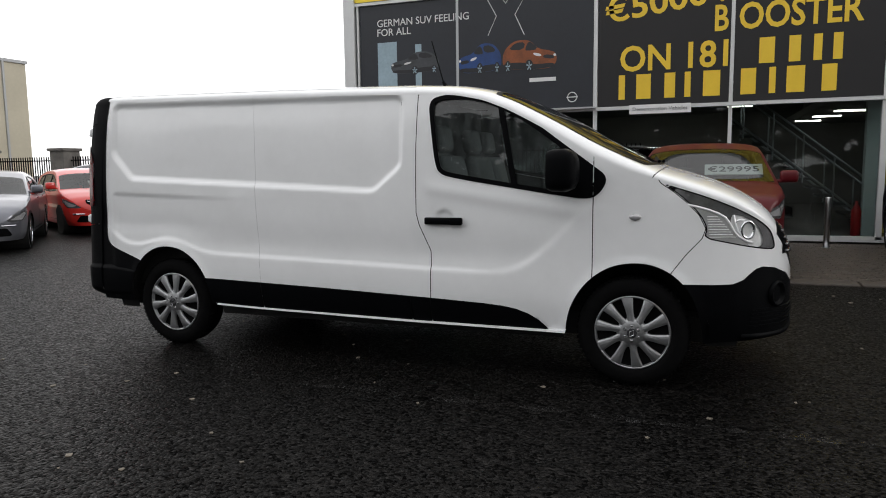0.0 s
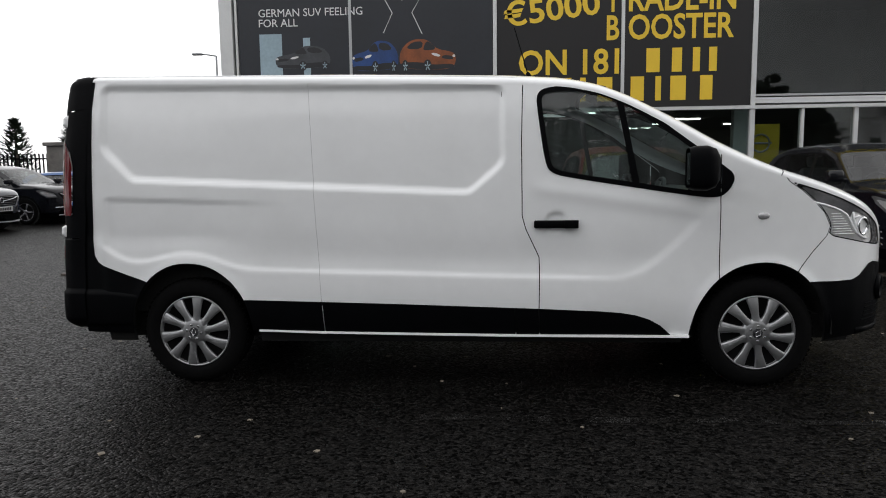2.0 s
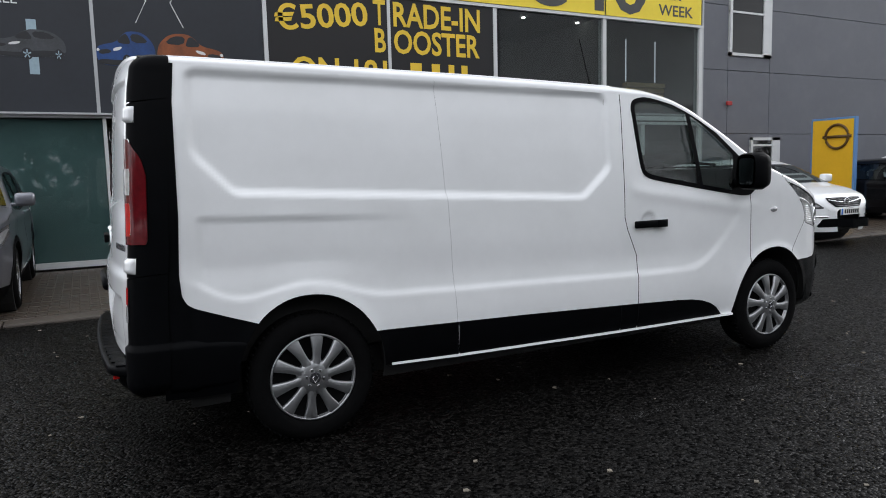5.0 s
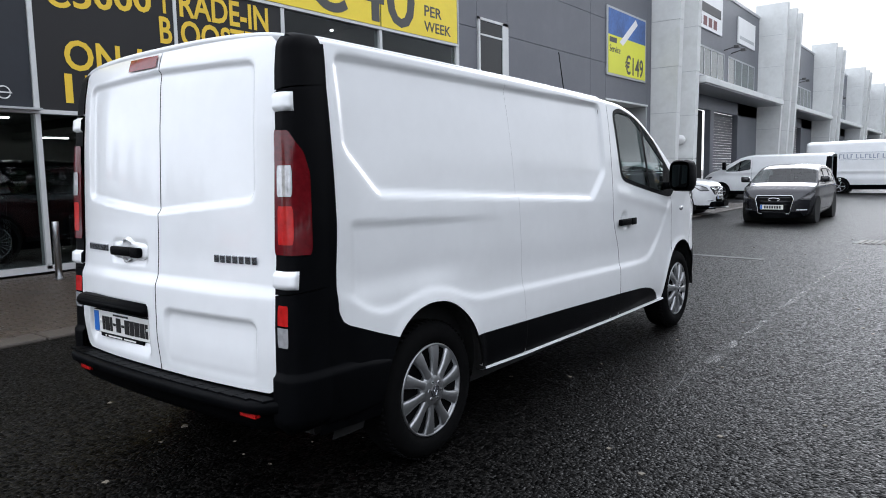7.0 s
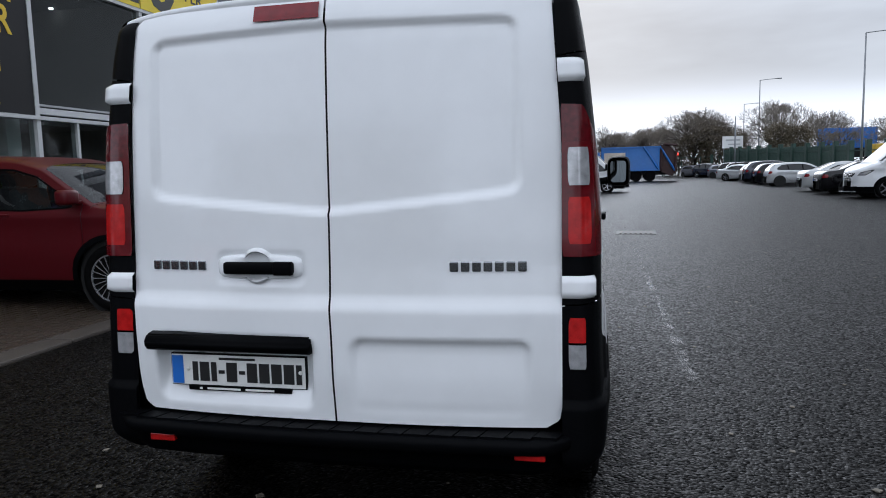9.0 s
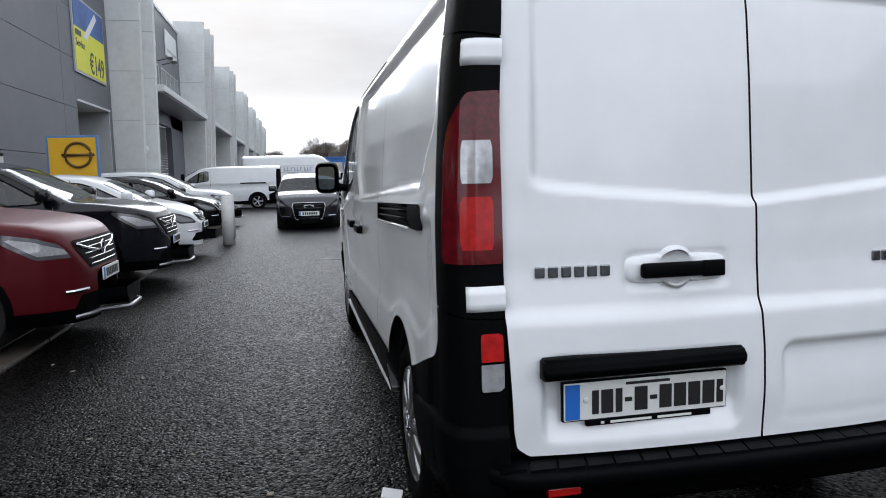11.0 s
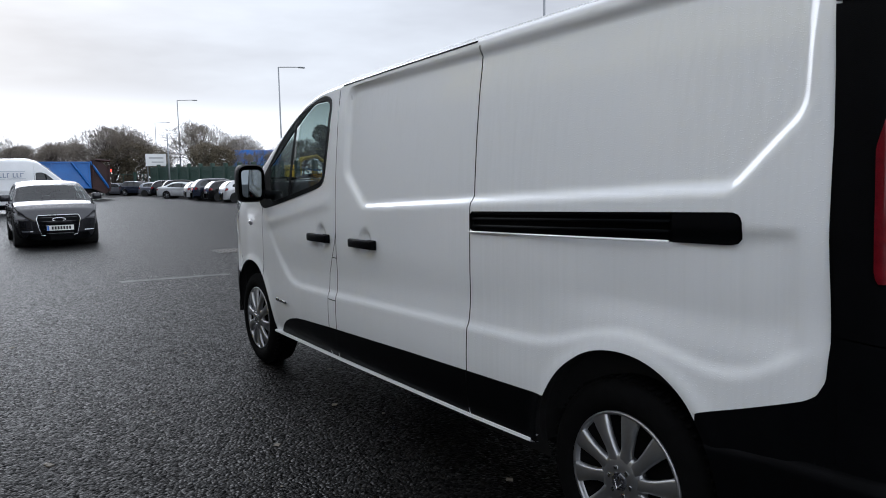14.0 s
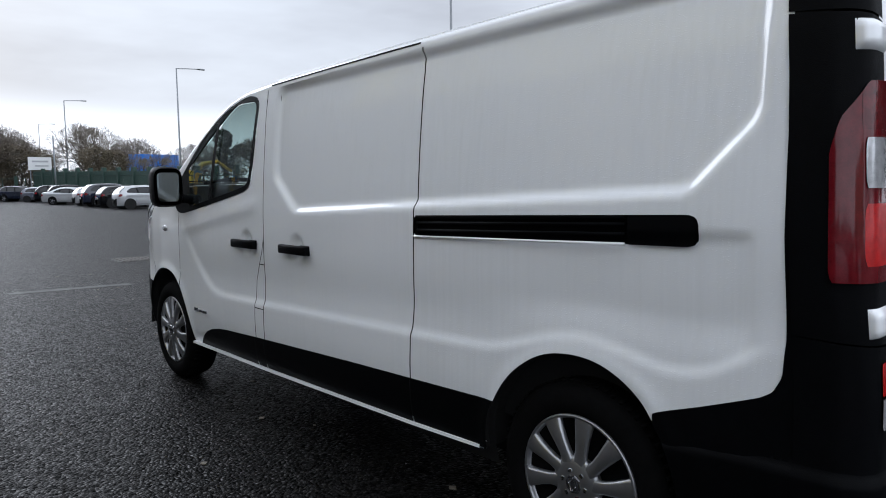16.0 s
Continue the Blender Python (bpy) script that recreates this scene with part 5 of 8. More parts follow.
BANNER_BLUE = mat("dark_blue_poster", (0.013, 0.016, 0.023), 0.5, var=0.2, scale=1.2)
YELLOW = mat("yellow_lettering", (0.78, 0.53, 0.03), 0.5, var=0.05, scale=3)
YELLOW_BAN = mat("yellow_banner", (0.85, 0.66, 0.04), 0.5, var=0.05, scale=1.5)
LETTER_WHITE = mat("white_lettering", (0.7, 0.7, 0.7), 0.5, var=0.05, scale=3)
LETTER_GREY = mat("dark_grey_lettering", (0.06, 0.06, 0.06), 0.5, var=0.05, scale=3)
SIGN_WHITE = mat("white_sign", (0.75, 0.75, 0.75), 0.45, var=0.04, scale=2)
# for the printed wheel rims and the reflection painted onto the poster
POSTER_LIGHT = mat("pale_blue_poster", (0.30, 0.40, 0.46), 0.5, var=0.2, scale=2)
BLUE_P = mat("blue_poster_paint", (0.010, 0.045, 0.17), 0.4, var=0.4, scale=4)
ORANGE_P = mat("orange_poster_paint", (0.22, 0.060, 0.014), 0.4, var=0.4, scale=4)
SILVER_P = mat("silver_poster_paint", (0.045, 0.048, 0.055), 0.4, var=0.4, scale=4)
INSIDE = mat("showroom_inside", (0.17, 0.165, 0.16), 0.8, var=0.2, scale=0.8)
INSIDE_FLOOR = mat("showroom_floor", (0.10, 0.10, 0.10), 0.25, var=0.15, scale=1.5)
SLAT_WOOD = mat("pale_wood_slat", (0.42, 0.32, 0.18), 0.5, var=0.2, scale=5)
STRIP_LIGHT = mat("ceiling_light", (1.0, 0.93, 0.80), 0.5, emit=9.0)



def on_front(x, z, lift, tilt=0.0):
    """The pose of lettering that lies on the showroom's front and is read from the road."""
    return Matrix.Translation((x, FAC_Y - lift, z)) @ Matrix(((1, 0, 0, 0), (0, 0, -1, 0), (0, 1, 0, 0), (0, 0, 0, 1))) @ Matrix.Rotation(radians(tilt), 4, "Z")


# pavement in front of the showroom
bm = boxes((-3.6, 26.0, KERB_Y + 0.28, FAC_Y + 0.4, -0.3, PAVE_Z - 0.012))
pavement = tagged(part("pavement", bm, CONCRETE), "brick-paved apron in front of the showroom", "pavement", kind="structure")
bm = boxes((0, 0.905, 0, 0.275, -0.2, PAVE_Z), bevel=0.018)
kerb_ob = part("kerb_stone", bm, CONCRETE, pavement)
kerb_ob.location = (-3.6, KERB_Y, 0)
for k in range(1, 32):
    o = new("kerb_stone", kerb_ob.data)
    o.parent = pavement
    o.location = (-3.6 + 0.915 * k, KERB_Y + 0.003 * math.sin(k * 2.1), 0.002 * math.sin(k * 1.3))
for k in range(5):
    o = new("kerb_stone", kerb_ob.data)
    o.parent = pavement
    o.matrix_local = pose(-3.6, KERB_Y + 0.28 + 0.915 * k, 0, 0, 0, 90)

# one faded line, a long tar seam and a drain cover in the yard
bm = bmesh.new()
prism(bm, [(8.57, -0.45), (8.77, -0.45), (8.95, 0.98), (8.75, 0.98)], "z", 0.0, 0.004)
tagged(part("road_line", bm, PAINT_OLD), "short worn white line on the asphalt", "road marking", kind="structure")


def worn_line():
    """A rubbed-out line: pale grit that shows only in broken patches."""
    m = mat("worn_joint", (0.016, 0.0155, 0.015), 0.38, var=0.4, scale=9, bump=0.3, bscale=70, spec=0.35)
    nt = m.node_tree
    ln = nt.links.new
    tc = nt.nodes.new("ShaderNodeTexCoord")
    nz = nt.nodes.new("ShaderNodeTexNoise")
    nz.inputs["Scale"].default_value, nz.inputs["Detail"].default_value = 9.0, 8.0
    ln(tc.outputs["Object"], nz.inputs["Vector"])
    rp = nt.nodes.new("ShaderNodeValToRGB")
    rp.color_ramp.elements[0].position, rp.color_ramp.elements[1].position = 0.44, 0.66
    rp.color_ramp.elements[0].color, rp.color_ramp.elements[1].color = (0, 0, 0, 1), (0.6, 0.6, 0.6, 1)
    ln(nz.outputs[0], rp.inputs[0])
    ln(rp.outputs[0], nt.nodes["Principled BSDF"].inputs["Alpha"])
    return m


bm = bmesh.new()
rows = []
for i in range(61):
    x0 = 1.5 + i * 0.14
    yy, w = -1.49 + 0.012 * math.sin(i * 0.7), 0.036 + 0.014 * math.sin(i * 1.9)
    rows.append([bm.verts.new((x0, yy + k * w, 0.003)) for k in (-1, 1)])
for r0, r1 in zip(rows, rows[1:]):
    bm.faces.new((r0[0], r1[0], r1[1], r0[1]))
tagged(part("tar_seam", bm, worn_line()), "worn pale joint running along the asphalt", "road seam", kind="stuff")
drain = empty("drain_cover", pose(12.05, -1.66, 0.0, 0, 0, -4), "iron drain cover set in the asphalt", "drain cover")
part("drain_frame", boxes((-0.40, 0.40, -0.40, 0.40, 0.0, 0.006)), mat("cast_iron", (0.06, 0.058, 0.055), 0.6, 0.6, var=0.3, scale=12), drain)
bm = bmesh.new()
for k in range(7):
    box(bm, -0.34, 0.34, -0.33 + 0.1 * k, -0.28 + 0.1 * k, 0.006, 0.016)
pieces("drain_bar", bm, CONCRETE, drain)
bm = bmesh.new()
for i in range(260):
    x, y = random.uniform(-3, 14), random.uniform(-4.6, 3.2)
    r = random.uniform(0.006, 0.022)
    a = random.uniform(0, 6.28)
    prism(bm, [(x + r * math.cos(a + t) * random.uniform(0.6, 1.3), y + r * math.sin(a + t)) for t in (0, 1.6, 3.1, 4.7)], "z", 0.0, 0.003 + 0.003 * random.random())
tagged(part("leaf_litter", bm, mat("wet_litter", (0.16, 0.14, 0.11), 0.7, var=0.6, scale=9)), "scattered wet leaves and grit on the asphalt", "litter", kind="stuff")
bm = bmesh.new()
prism(bm, [(0.02, 0.97), (0.07, 1.05), (0.16, 1.03), (0.11, 0.95)], "z", 0.0, 0.006)
tagged(part("paper_scrap", bm, SIGN_WHITE), "scrap of white paper on the asphalt", "paper")

# ---- showroom ----
SHOW = empty("showroom_building", pose(0, 0, 0), "two-storey glazed car showroom with printed banners", "building")


def panel(name, x0, x1, z0, z1, y0, y1, material, parent=SHOW, label="", bevel=0.0):
    return part(name, boxes((x0, x1, FAC_Y + y0, FAC_Y + y1, z0, z1), bevel=bevel), material, parent, label)


panel("corner_column", -3.10, -2.86, 0.1, 6.4, -0.10, 0.20, ALU_LIGHT, label="pale grey corner column")
panel("side_wall", -3.05, -2.95, 0.1, 6.4, 0.20, 12.0, ALU)
for x, w in ((-2.80, 0.04), (1.985, 0.07), (4.275, 0.06), (6.58, 0.085), (9.385, 0.09), (12.30, 0.10)):
    panel("mullion", x - w / 2, x + w / 2, 0.1, 4.66, -0.06, 0.10, ALU_LIGHT, label="pale aluminium mullion")
panel("mullion", -0.69, -0.64, 2.42, 4.66, -0.045, 0.05, ALU)
for x, w in ((7.46, 0.05), (8.38, 0.07), (9.98, 0.06), (10.50, 0.12), (-0.6, 0.05)):
    panel("mullion", x - w / 2, x + w / 2, 0.1, 2.36, -0.05, 0.08, ALU_LIGHT)
panel("transom", -3.1, 12.35, 2.36, 2.42, -0.09, 0.10, ALU_LIGHT, label="pale aluminium transom")
panel("canopy_edge", -3.22, 2.0, 2.40, 2.43, -0.20, 0.0, ALU)
panel("transom", 6.62, 12.28, 2.46, 2.56, -0.03, 0.08, ALU_LIGHT)
panel("transom", 6.62, 12.28, 2.585, 2.62, -0.02, 0.08, ALU)
panel("sill_rail", -3.0, 12.35, 0.06, 0.15, -0.06, 0.10, ALU_LIGHT)
panel("transom", -3.1, 12.35, 4.625, 4.68, -0.08, 0.10, ALU_LIGHT)
panel("fascia", -3.1, 12.35, 4.68, 6.45, 0.02, 0.30, ALU)
panel("roof", -3.1, 12.35, 6.40, 6.55, -0.05, 12.0, ALU)
for x0, x1 in ((-2.78, -0.63), (-0.57, 1.95), (2.02, 4.245), (4.305, 6.54), (6.62, 7.435), (7.485, 8.345), (8.415, 9.34), (9.43, 9.95), (10.56, 12.25)):
    p = panel("window_pane", x0, x1, 0.15, 2.36, 0.0, 0.012, GLASS_SHOW, label="ground-floor glass")
    p.visible_shadow = False
for x0, x1 in ((6.62, 9.34), (9.43, 12.25)):
    p = panel("window_pane", x0, x1, 2.62, 4.625, 0.0, 0.012, GLASS_SHOW, label="upper window glass")
    p.visible_shadow = False
panel("glass_door", 10.02, 10.44, 0.15, 2.34, 0.02, 0.04, GLASS_SHOW)
panel("window_film", -2.78, -0.63, 0.15, 2.34, 0.05, 0.06, mat("pale_green_film", (0.22, 0.33, 0.32), 0.5, var=0.1, scale=2))
# inside
tagged(part("showroom_floor", boxes((-3, 24, FAC_Y + 0.1, 20, 0.0, 0.11)), INSIDE_FLOOR, SHOW), kind="structure")
part("back_wall", boxes((-3, 12.4, 19.9, 20.1, 0, 6.4)), INSIDE, SHOW)
part("inner_wall", boxes((12.30, 12.36, FAC_Y + 0.1, 20, 0, 6.4)), INSIDE, SHOW)
part("mezzanine", boxes((-3, 6.3, FAC_Y + 0.9, 20, 3.05, 3.2), (6.3, 12.4, FAC_Y + 3.2, 20, 2.62, 2.80)), INSIDE, SHOW, "upper floor slab")
part("ceiling", boxes((-3, 12.4, FAC_Y + 0.1, 20, 5.6, 5.7)), INSIDE, SHOW)
part("inner_column", boxes((6.42, 6.70, FAC_Y + 0.42, FAC_Y + 0.60, 0.11, 2.60)), mat("pale_column", (0.55, 0.60, 0.57), 0.5, var=0.08, scale=2), SHOW, "pale column behind the glass")
part("upper_wall", boxes((6.3, 12.4, 15.5, 15.7, 2.8, 5.6)), INSIDE, SHOW)
for i, (x, y) in enumerate([(2.6, 16.0), (2.75, 14.3), (2.9, 12.9), (2.5, 18.0), (6.9, 16.0), (7.1, 14.0), (6.7, 18.0), (4.8, 17.0), (9.2, 16.5), (0.4, 16.0), (0.5, 13.5), (-1.0, 15)]):
    zc = 3.05 if x < 6.3 else 2.62
    cl = empty("strip_light", pose(x, y, zc), "long warm ceiling strip light", "ceiling light", "showroom ceiling lights")
    part("light_tube", boxes((-0.33, 0.33, -0.06, 0.06, -0.035, -0.001)), STRIP_LIGHT, cl)
for i in range(9):
    x, y = 7.1 + 0.62 * i, 9.6 + (i % 3) * 1.3
    cl = empty("spot_light", pose(x, y, 5.6), "small round white ceiling spotlight", "ceiling light", "showroom spotlights")
    bm = bmesh.new()
    lathe(bm, [(0.001, -0.03), (0.05, -0.03), (0.05, 0.0)], 12, "z")
    part("spot_lens", bm, STRIP_LIGHT, cl)
# staircase behind the glass
stair = empty("staircase", pose(0, 0, 0), "open staircase with steel and glass railing behind the glass", "stairs")
for k in range(12):
    x = 4.35 + 0.215 * k
    z = 2.15 - 0.178 * k
    part("stair_tread", boxes((x, x + 0.27, 10.2, 11.4, z - 0.045, z)), INSIDE, stair)
for yy in (10.2, 11.4):
    for dz in (0.0, -0.72):
        bm = bmesh.new()
        tube(bm, [(4.35, yy, 3.02 + dz), (6.95, yy, 0.93 + dz)], 0.022, 8)
        part("hand_rail", bm, STEEL, stair)
    for k in range(5):
        x = 4.6 + 0.55 * k
        z = 2.82 - 0.805 * (x - 4.6)
        bm = bmesh.new()
        tube(bm, [(x, yy, z - 0.95), (x, yy, z)], 0.016, 8)
        part("rail_post", bm, STEEL, stair)
# railing panel and slatted desk on the upper floor
desk = empty("slatted_desk", pose(0, 0, 0), "pale wooden slatted counter on the upper floor", "counter")
for k in range(5):
    part("desk_slat", boxes((11.0, 12.25, 9.06 - 0.03 * k, 9.12, 2.86 + 0.125 * k, 2.965 + 0.125 * k)), SLAT_WOOD, desk)
part("desk_body", boxes((11.0, 12.25, 9.1, 9.9, 2.8, 3.46)), INSIDE, desk)
for x in (11.05, 12.0):
    r = empty("wall_tube", pose(x, 9.05, 3.5), "thin upright light tube", "light", "upright light tubes")
    bm = bmesh.new()
    tube(bm, [(0, 0, 0), (0, 0, 1.0)], 0.014, 8)
    part("tube_body", bm, mat("white_tube", (0.8, 0.8, 0.8), 0.4, emit=0.6), r)
ext = empty("fire_extinguisher", pose(6.35, 8.45, 0.11), "red fire extinguisher on the showroom floor", "extinguisher")
bm = bmesh.new()
lathe(bm, [(0.001, 0), (0.075, 0.0), (0.08, 0.03), (0.08, 0.42), (0.05, 0.50), (0.02, 0.54), (0.02, 0.60)], 20, "z")
part("extinguisher_body", bm, mat("red_paint", (0.45, 0.02, 0.02), 0.3), ext, smooth=True)
board = empty("yellow_board", pose(7.22, 9.2, 0.11), "yellow display board with a plain ring emblem", "display board")
part("board_panel", boxes((-0.36, 0.36, -0.03, 0.03, 0.0, 2.05)), YELLOW_BAN, board)


def emblem(parent, m, r, material=CHROME):
    """A plain ring with a cross bar, in place of a maker's sign."""
    bm = bmesh.new()
    tube(bm, [(r * math.cos(a), 0, r * math.sin(a)) for a in np.linspace(0, 2 * math.pi, 33)], r * 0.11, 8)
    box(bm, -1.25 * r, 1.25 * r, -r * 0.06, r * 0.06, -r * 0.11, r * 0.11)
    bmesh.ops.transform(bm, matrix=m, verts=bm.verts)
    return part("emblem", bm, material, parent, "plain ring emblem", True)


emblem(board, pose(0.0, -0.04, 1.68), 0.17, STEEL)
cab = empty("display_cabinet", pose(1.0, 12.5, 0.11), "dark cabinet with shelves inside the showroom", "cabinet")
part("cabinet_body", boxes((-0.6, 0.6, 0, 0.5, 0, 1.9), bevel=0.01), mat("dark_board", (0.04, 0.04, 0.045), 0.5), cab)

# banners
b1 = empty("car_poster", pose(0, 0, 0), "dark blue printed poster with three cars and white wording", "poster")
panel("poster_sheet", -2.76, 1.94, 2.43, 4.62, -0.035, -0.03, BANNER_BLUE, b1)
for words, z, wd in (("GERMAN SUV FEELING", 4.19, 1.94), ("FOR ALL", 4.01, 0.73)):
    part("lettering", text_bm(words, on_front(-2.37, z, 0.037), 0.14, wd, 0.004), LETTER_WHITE, b1)
# two pale panels paint a reflection onto the poster's face
panel("printed_window", -2.37, -1.95, 3.0, 3.88, -0.039, -0.035, POSTER_LIGHT, b1)
panel("printed_window", -1.55, -1.42, 3.0, 3.80, -0.039, -0.035, POSTER_LIGHT, b1)


GLOSS_DARK = mat("dark_print", (0.010, 0.011, 0.014), 0.4, var=0.3, scale=6)


def printed_car(x0, x1, z0, z1, material, flip=False):
    """A flat printed car seen from its front corner: body, cabin glass, lamps, grille and wheels."""
    tr = lambda p: (x0 + (x1 - x0) * (1 - p[0] if flip else p[0]), z0 + (z1 - z0) * p[1])

    def shape(name, pts, mt, parent, lay, rounds=2):
        bm = bmesh.new()
        prism(bm, [tr(q) for q in smooth_poly(pts, rounds)], "y", FAC_Y - 0.0375 - 0.0016 * lay, FAC_Y - 0.0365 - 0.0016 * lay)
        return part(name, bm, mt, parent)

    c = shape("printed_car", [(0.0, 0.22), (0.0, 0.50), (0.08, 0.60), (0.34, 0.68), (0.46, 0.92), (0.58, 1.0), (0.80, 0.97), (0.95, 0.74), (1.0, 0.52), (1.0, 0.22), (0.86, 0.10), (0.5, 0.06), (0.12, 0.06)], material, b1, 1)
    shape("printed_shade", [(0.02, 0.10), (0.04, 0.24), (0.40, 0.20), (0.62, 0.30), (0.98, 0.30), (0.98, 0.14), (0.5, 0.05)], GLOSS_DARK, c, 2)
    shape("printed_glass", [(0.33, 0.67), (0.45, 0.89), (0.52, 0.93), (0.58, 0.70), (0.55, 0.64)], GLOSS_DARK, c, 2, 1)
    shape("printed_glass", [(0.61, 0.68), (0.57, 0.92), (0.76, 0.92), (0.90, 0.70)], GLOSS_DARK, c, 2, 1)
    shape("printed_grille", [(0.05, 0.34), (0.04, 0.46), (0.22, 0.50), (0.26, 0.40)], GLOSS_DARK, c, 2, 1)
    shape("printed_lamp", [(0.27, 0.44), (0.29, 0.53), (0.44, 0.58), (0.40, 0.48)], LETTER_WHITE, c, 3, 1)
    shape("printed_lamp", [(0.01, 0.42), (0.01, 0.50), (0.05, 0.51), (0.06, 0.44)], LETTER_WHITE, c, 3, 1)
    for w, k in ((0.50, 0.7), (0.90, 0.55)):
        ring = [(w + 0.105 * k * math.cos(a), 0.17 + 0.20 * math.sin(a)) for a in np.linspace(0, 2 * math.pi, 20, endpoint=False)]
        shape("printed_wheel", ring, GLOSS_DARK, c, 4, 0)
        for n in range(5):
            a = 2 * math.pi * n / 5 + 0.3
            shape("printed_rim", [(w + 0.075 * k * q * math.cos(a + d), 0.17 + 0.145 * q * math.sin(a + d)) for q, d in ((0.2, -0.6), (1.0, -0.17), (1.0, 0.17), (0.2, 0.6))], POSTER_LIGHT, c, 5, 0)


printed_car(-2.08, -1.05, 3.22, 3.66, SILVER_P)
printed_car(-0.64, 0.215, 3.14, 3.72, BLUE_P)
printed_car(0.24, 1.27, 3.14, 3.73, ORANGE_P, True)
bm = bmesh.new()
for pts in ([(-0.10, 4.6), (0.12, 4.2), (-0.05, 3.85)], [(0.72, 4.6), (0.48, 4.2), (0.66, 3.82)], [(0.16, 4.6), (0.30, 4.42), (0.44, 4.6)]):
    tube(bm, [(x, FAC_Y - 0.037, z) for x, z in pts], 0.008, 5)
pieces("printed_line", bm, LETTER_WHITE, b1)
panel("printed_caption_bar", 0.76, 1.26, 2.945, 3.015, -0.040, -0.035, LETTER_WHITE, b1)
emblem(b1, pose(1.565, FAC_Y - 0.045, 2.63), 0.085, LETTER_WHITE)

b2 = empty("offer_banner", pose(0, 0, 0), "black banner with large yellow offer wording", "banner")
panel("banner_sheet", 2.03, 4.24, 2.43, 4.62, -0.05, -0.045, BANNER_BLACK, b2)
panel("banner_sheet", 4.31, 6.53, 2.43, 4.62, -0.05, -0.045, BANNER_BLACK, b2)
for words, x, z, hh, wd, tilt in (("\u20ac5000", 2.17, 3.90, 0.40, 1.72, 6.5), ("T", 3.97, 4.12, 0.44, 0.24, 0), ("B", 3.985, 3.63, 0.42, 0.22, 0), ("RADE-IN", 4.37, 4.12, 0.43, 1.86, 0), ("OOSTER", 4.37, 3.63, 0.42, 1.84, 0), ("ON 181", 2.42, 3.04, 0.43, 1.79, 0)):
    part("lettering", text_bm(words, on_front(x, z, 0.052, tilt), hh, wd, 0.004, bold=0.02), YELLOW, b2)
bm = bmesh.new()


def mark(x, wd, z0, z1):
    """A plain block in a name's place."""
    ya, yb = FAC_Y - 0.056, FAC_Y - 0.0505
    cut_in = 0.0 if wd < 0.13 else 0.19 * wd
    box(bm, x + cut_in, x + wd - cut_in, ya, yb, z0, z1)


for x, wd in ((4.62, 0.38), (5.09, 0.28), (5.47, 0.20), (5.75, 0.22)):
    mark(x, wd, 3.04, 3.46)
for x, wd in ((2.40, 0.11), (2.63, 0.40), (3.13, 0.29), (3.52, 0.10), (3.74, 0.44), (4.35, 0.38), (4.86, 0.10), (5.04, 0.44), (5.58, 0.35)):
    mark(x, wd, 2.54, 2.97)
bmesh.ops.recalc_face_normals(bm, faces=bm.faces)
pieces("name_bar", bm, YELLOW, b2, "plain yellow bar")
sgn_ = empty("vehicle_sign", pose(0, 0, 0), "small white sign reading Demonstration Vehicles", "sign")
panel("sign_board", 2.60, 3.64, 2.27, 2.43, -0.13, -0.11, SIGN_WHITE, sgn_, bevel=0.003)
part("lettering", text_bm("Demonstration Vehicles", on_front(2.66, 2.325, 0.133), 0.062, 0.92, 0.003), LETTER_GREY, sgn_)
b3 = empty("price_banner", pose(0, 0, 0), "long yellow banner with a weekly price in grey", "banner")
for x0, x1 in ((-3.0, 2.0), (2.0, 6.6), (6.6, 9.38), (9.42, 12.3)):
    panel("banner_sheet", x0, x1, 4.70, 6.35, -0.06, -0.05, YELLOW_BAN, b3)
for words, x, z, hh, wd in (("\u20ac40", 7.05, 4.80, 1.25, 3.55), ("PER", 10.97, 5.19, 0.25, 0.68), ("WEEK", 10.95, 4.83, 0.24, 1.07)):
    part("lettering", text_bm(words, on_front(x, z, 0.062), hh, wd, 0.004, bold=0.01), LETTER_GREY, b3)

# ---- grey hall beside the showroom ----
HALL = empty("grey_hall", pose(0, 0, 0), "grey metal-clad hall with a recessed garage door", "building")


def clad(name, x0, x1, z0, z1, y0=0.0, y1=0.25, material=CLAD, parent=HALL, label=""):
    return part(name, boxes((x0, x1, FAC_Y + y0, FAC_Y + y1, z0, z1), bevel=0.006), material, parent, label)


rows = [0.0, 0.62, 2.16, 3.70, 5.24, 6.78, 8.32, 10.2]
for z0, z1 in zip(rows, rows[1:]):
    cols = [12.44, 13.29, 14.81, 20.2, 21.45]
    for x0, x1 in zip(cols, cols[1:]):
        if x0 == 13.29 and z1 > 4.05 and z0 < 5.54:
            if z0 < 4.05:
                clad("cladding_panel", x0 + 0.006, x1 - 0.006, z0 + 0.006, 4.05)
            if z1 > 5.56:
                clad("cladding_panel", x0 + 0.006, x1 - 0.006, 5.56, z1 - 0.006)
            continue
        clad("cladding_panel", x0 + 0.006, x1 - 0.006, z0 + 0.006, z1 - 0.006)
    if z0 >= 3.7:
        clad("cladding_panel", 21.456, 25.45, max(z0, 3.98) + 0.006, z1 - 0.006)
clad("cladding_panel", 25.462, 25.85, 0.0, 10.2)
clad("backing", 12.40, 25.9, 3.98, 10.15, 0.24, 0.4)
clad("backing", 12.40, 21.45, 0.0, 3.98, 0.24, 0.4)
clad("corner_trim", 12.38, 12.44, 0.1, 10.2, -0.02, 0.2, ALU)
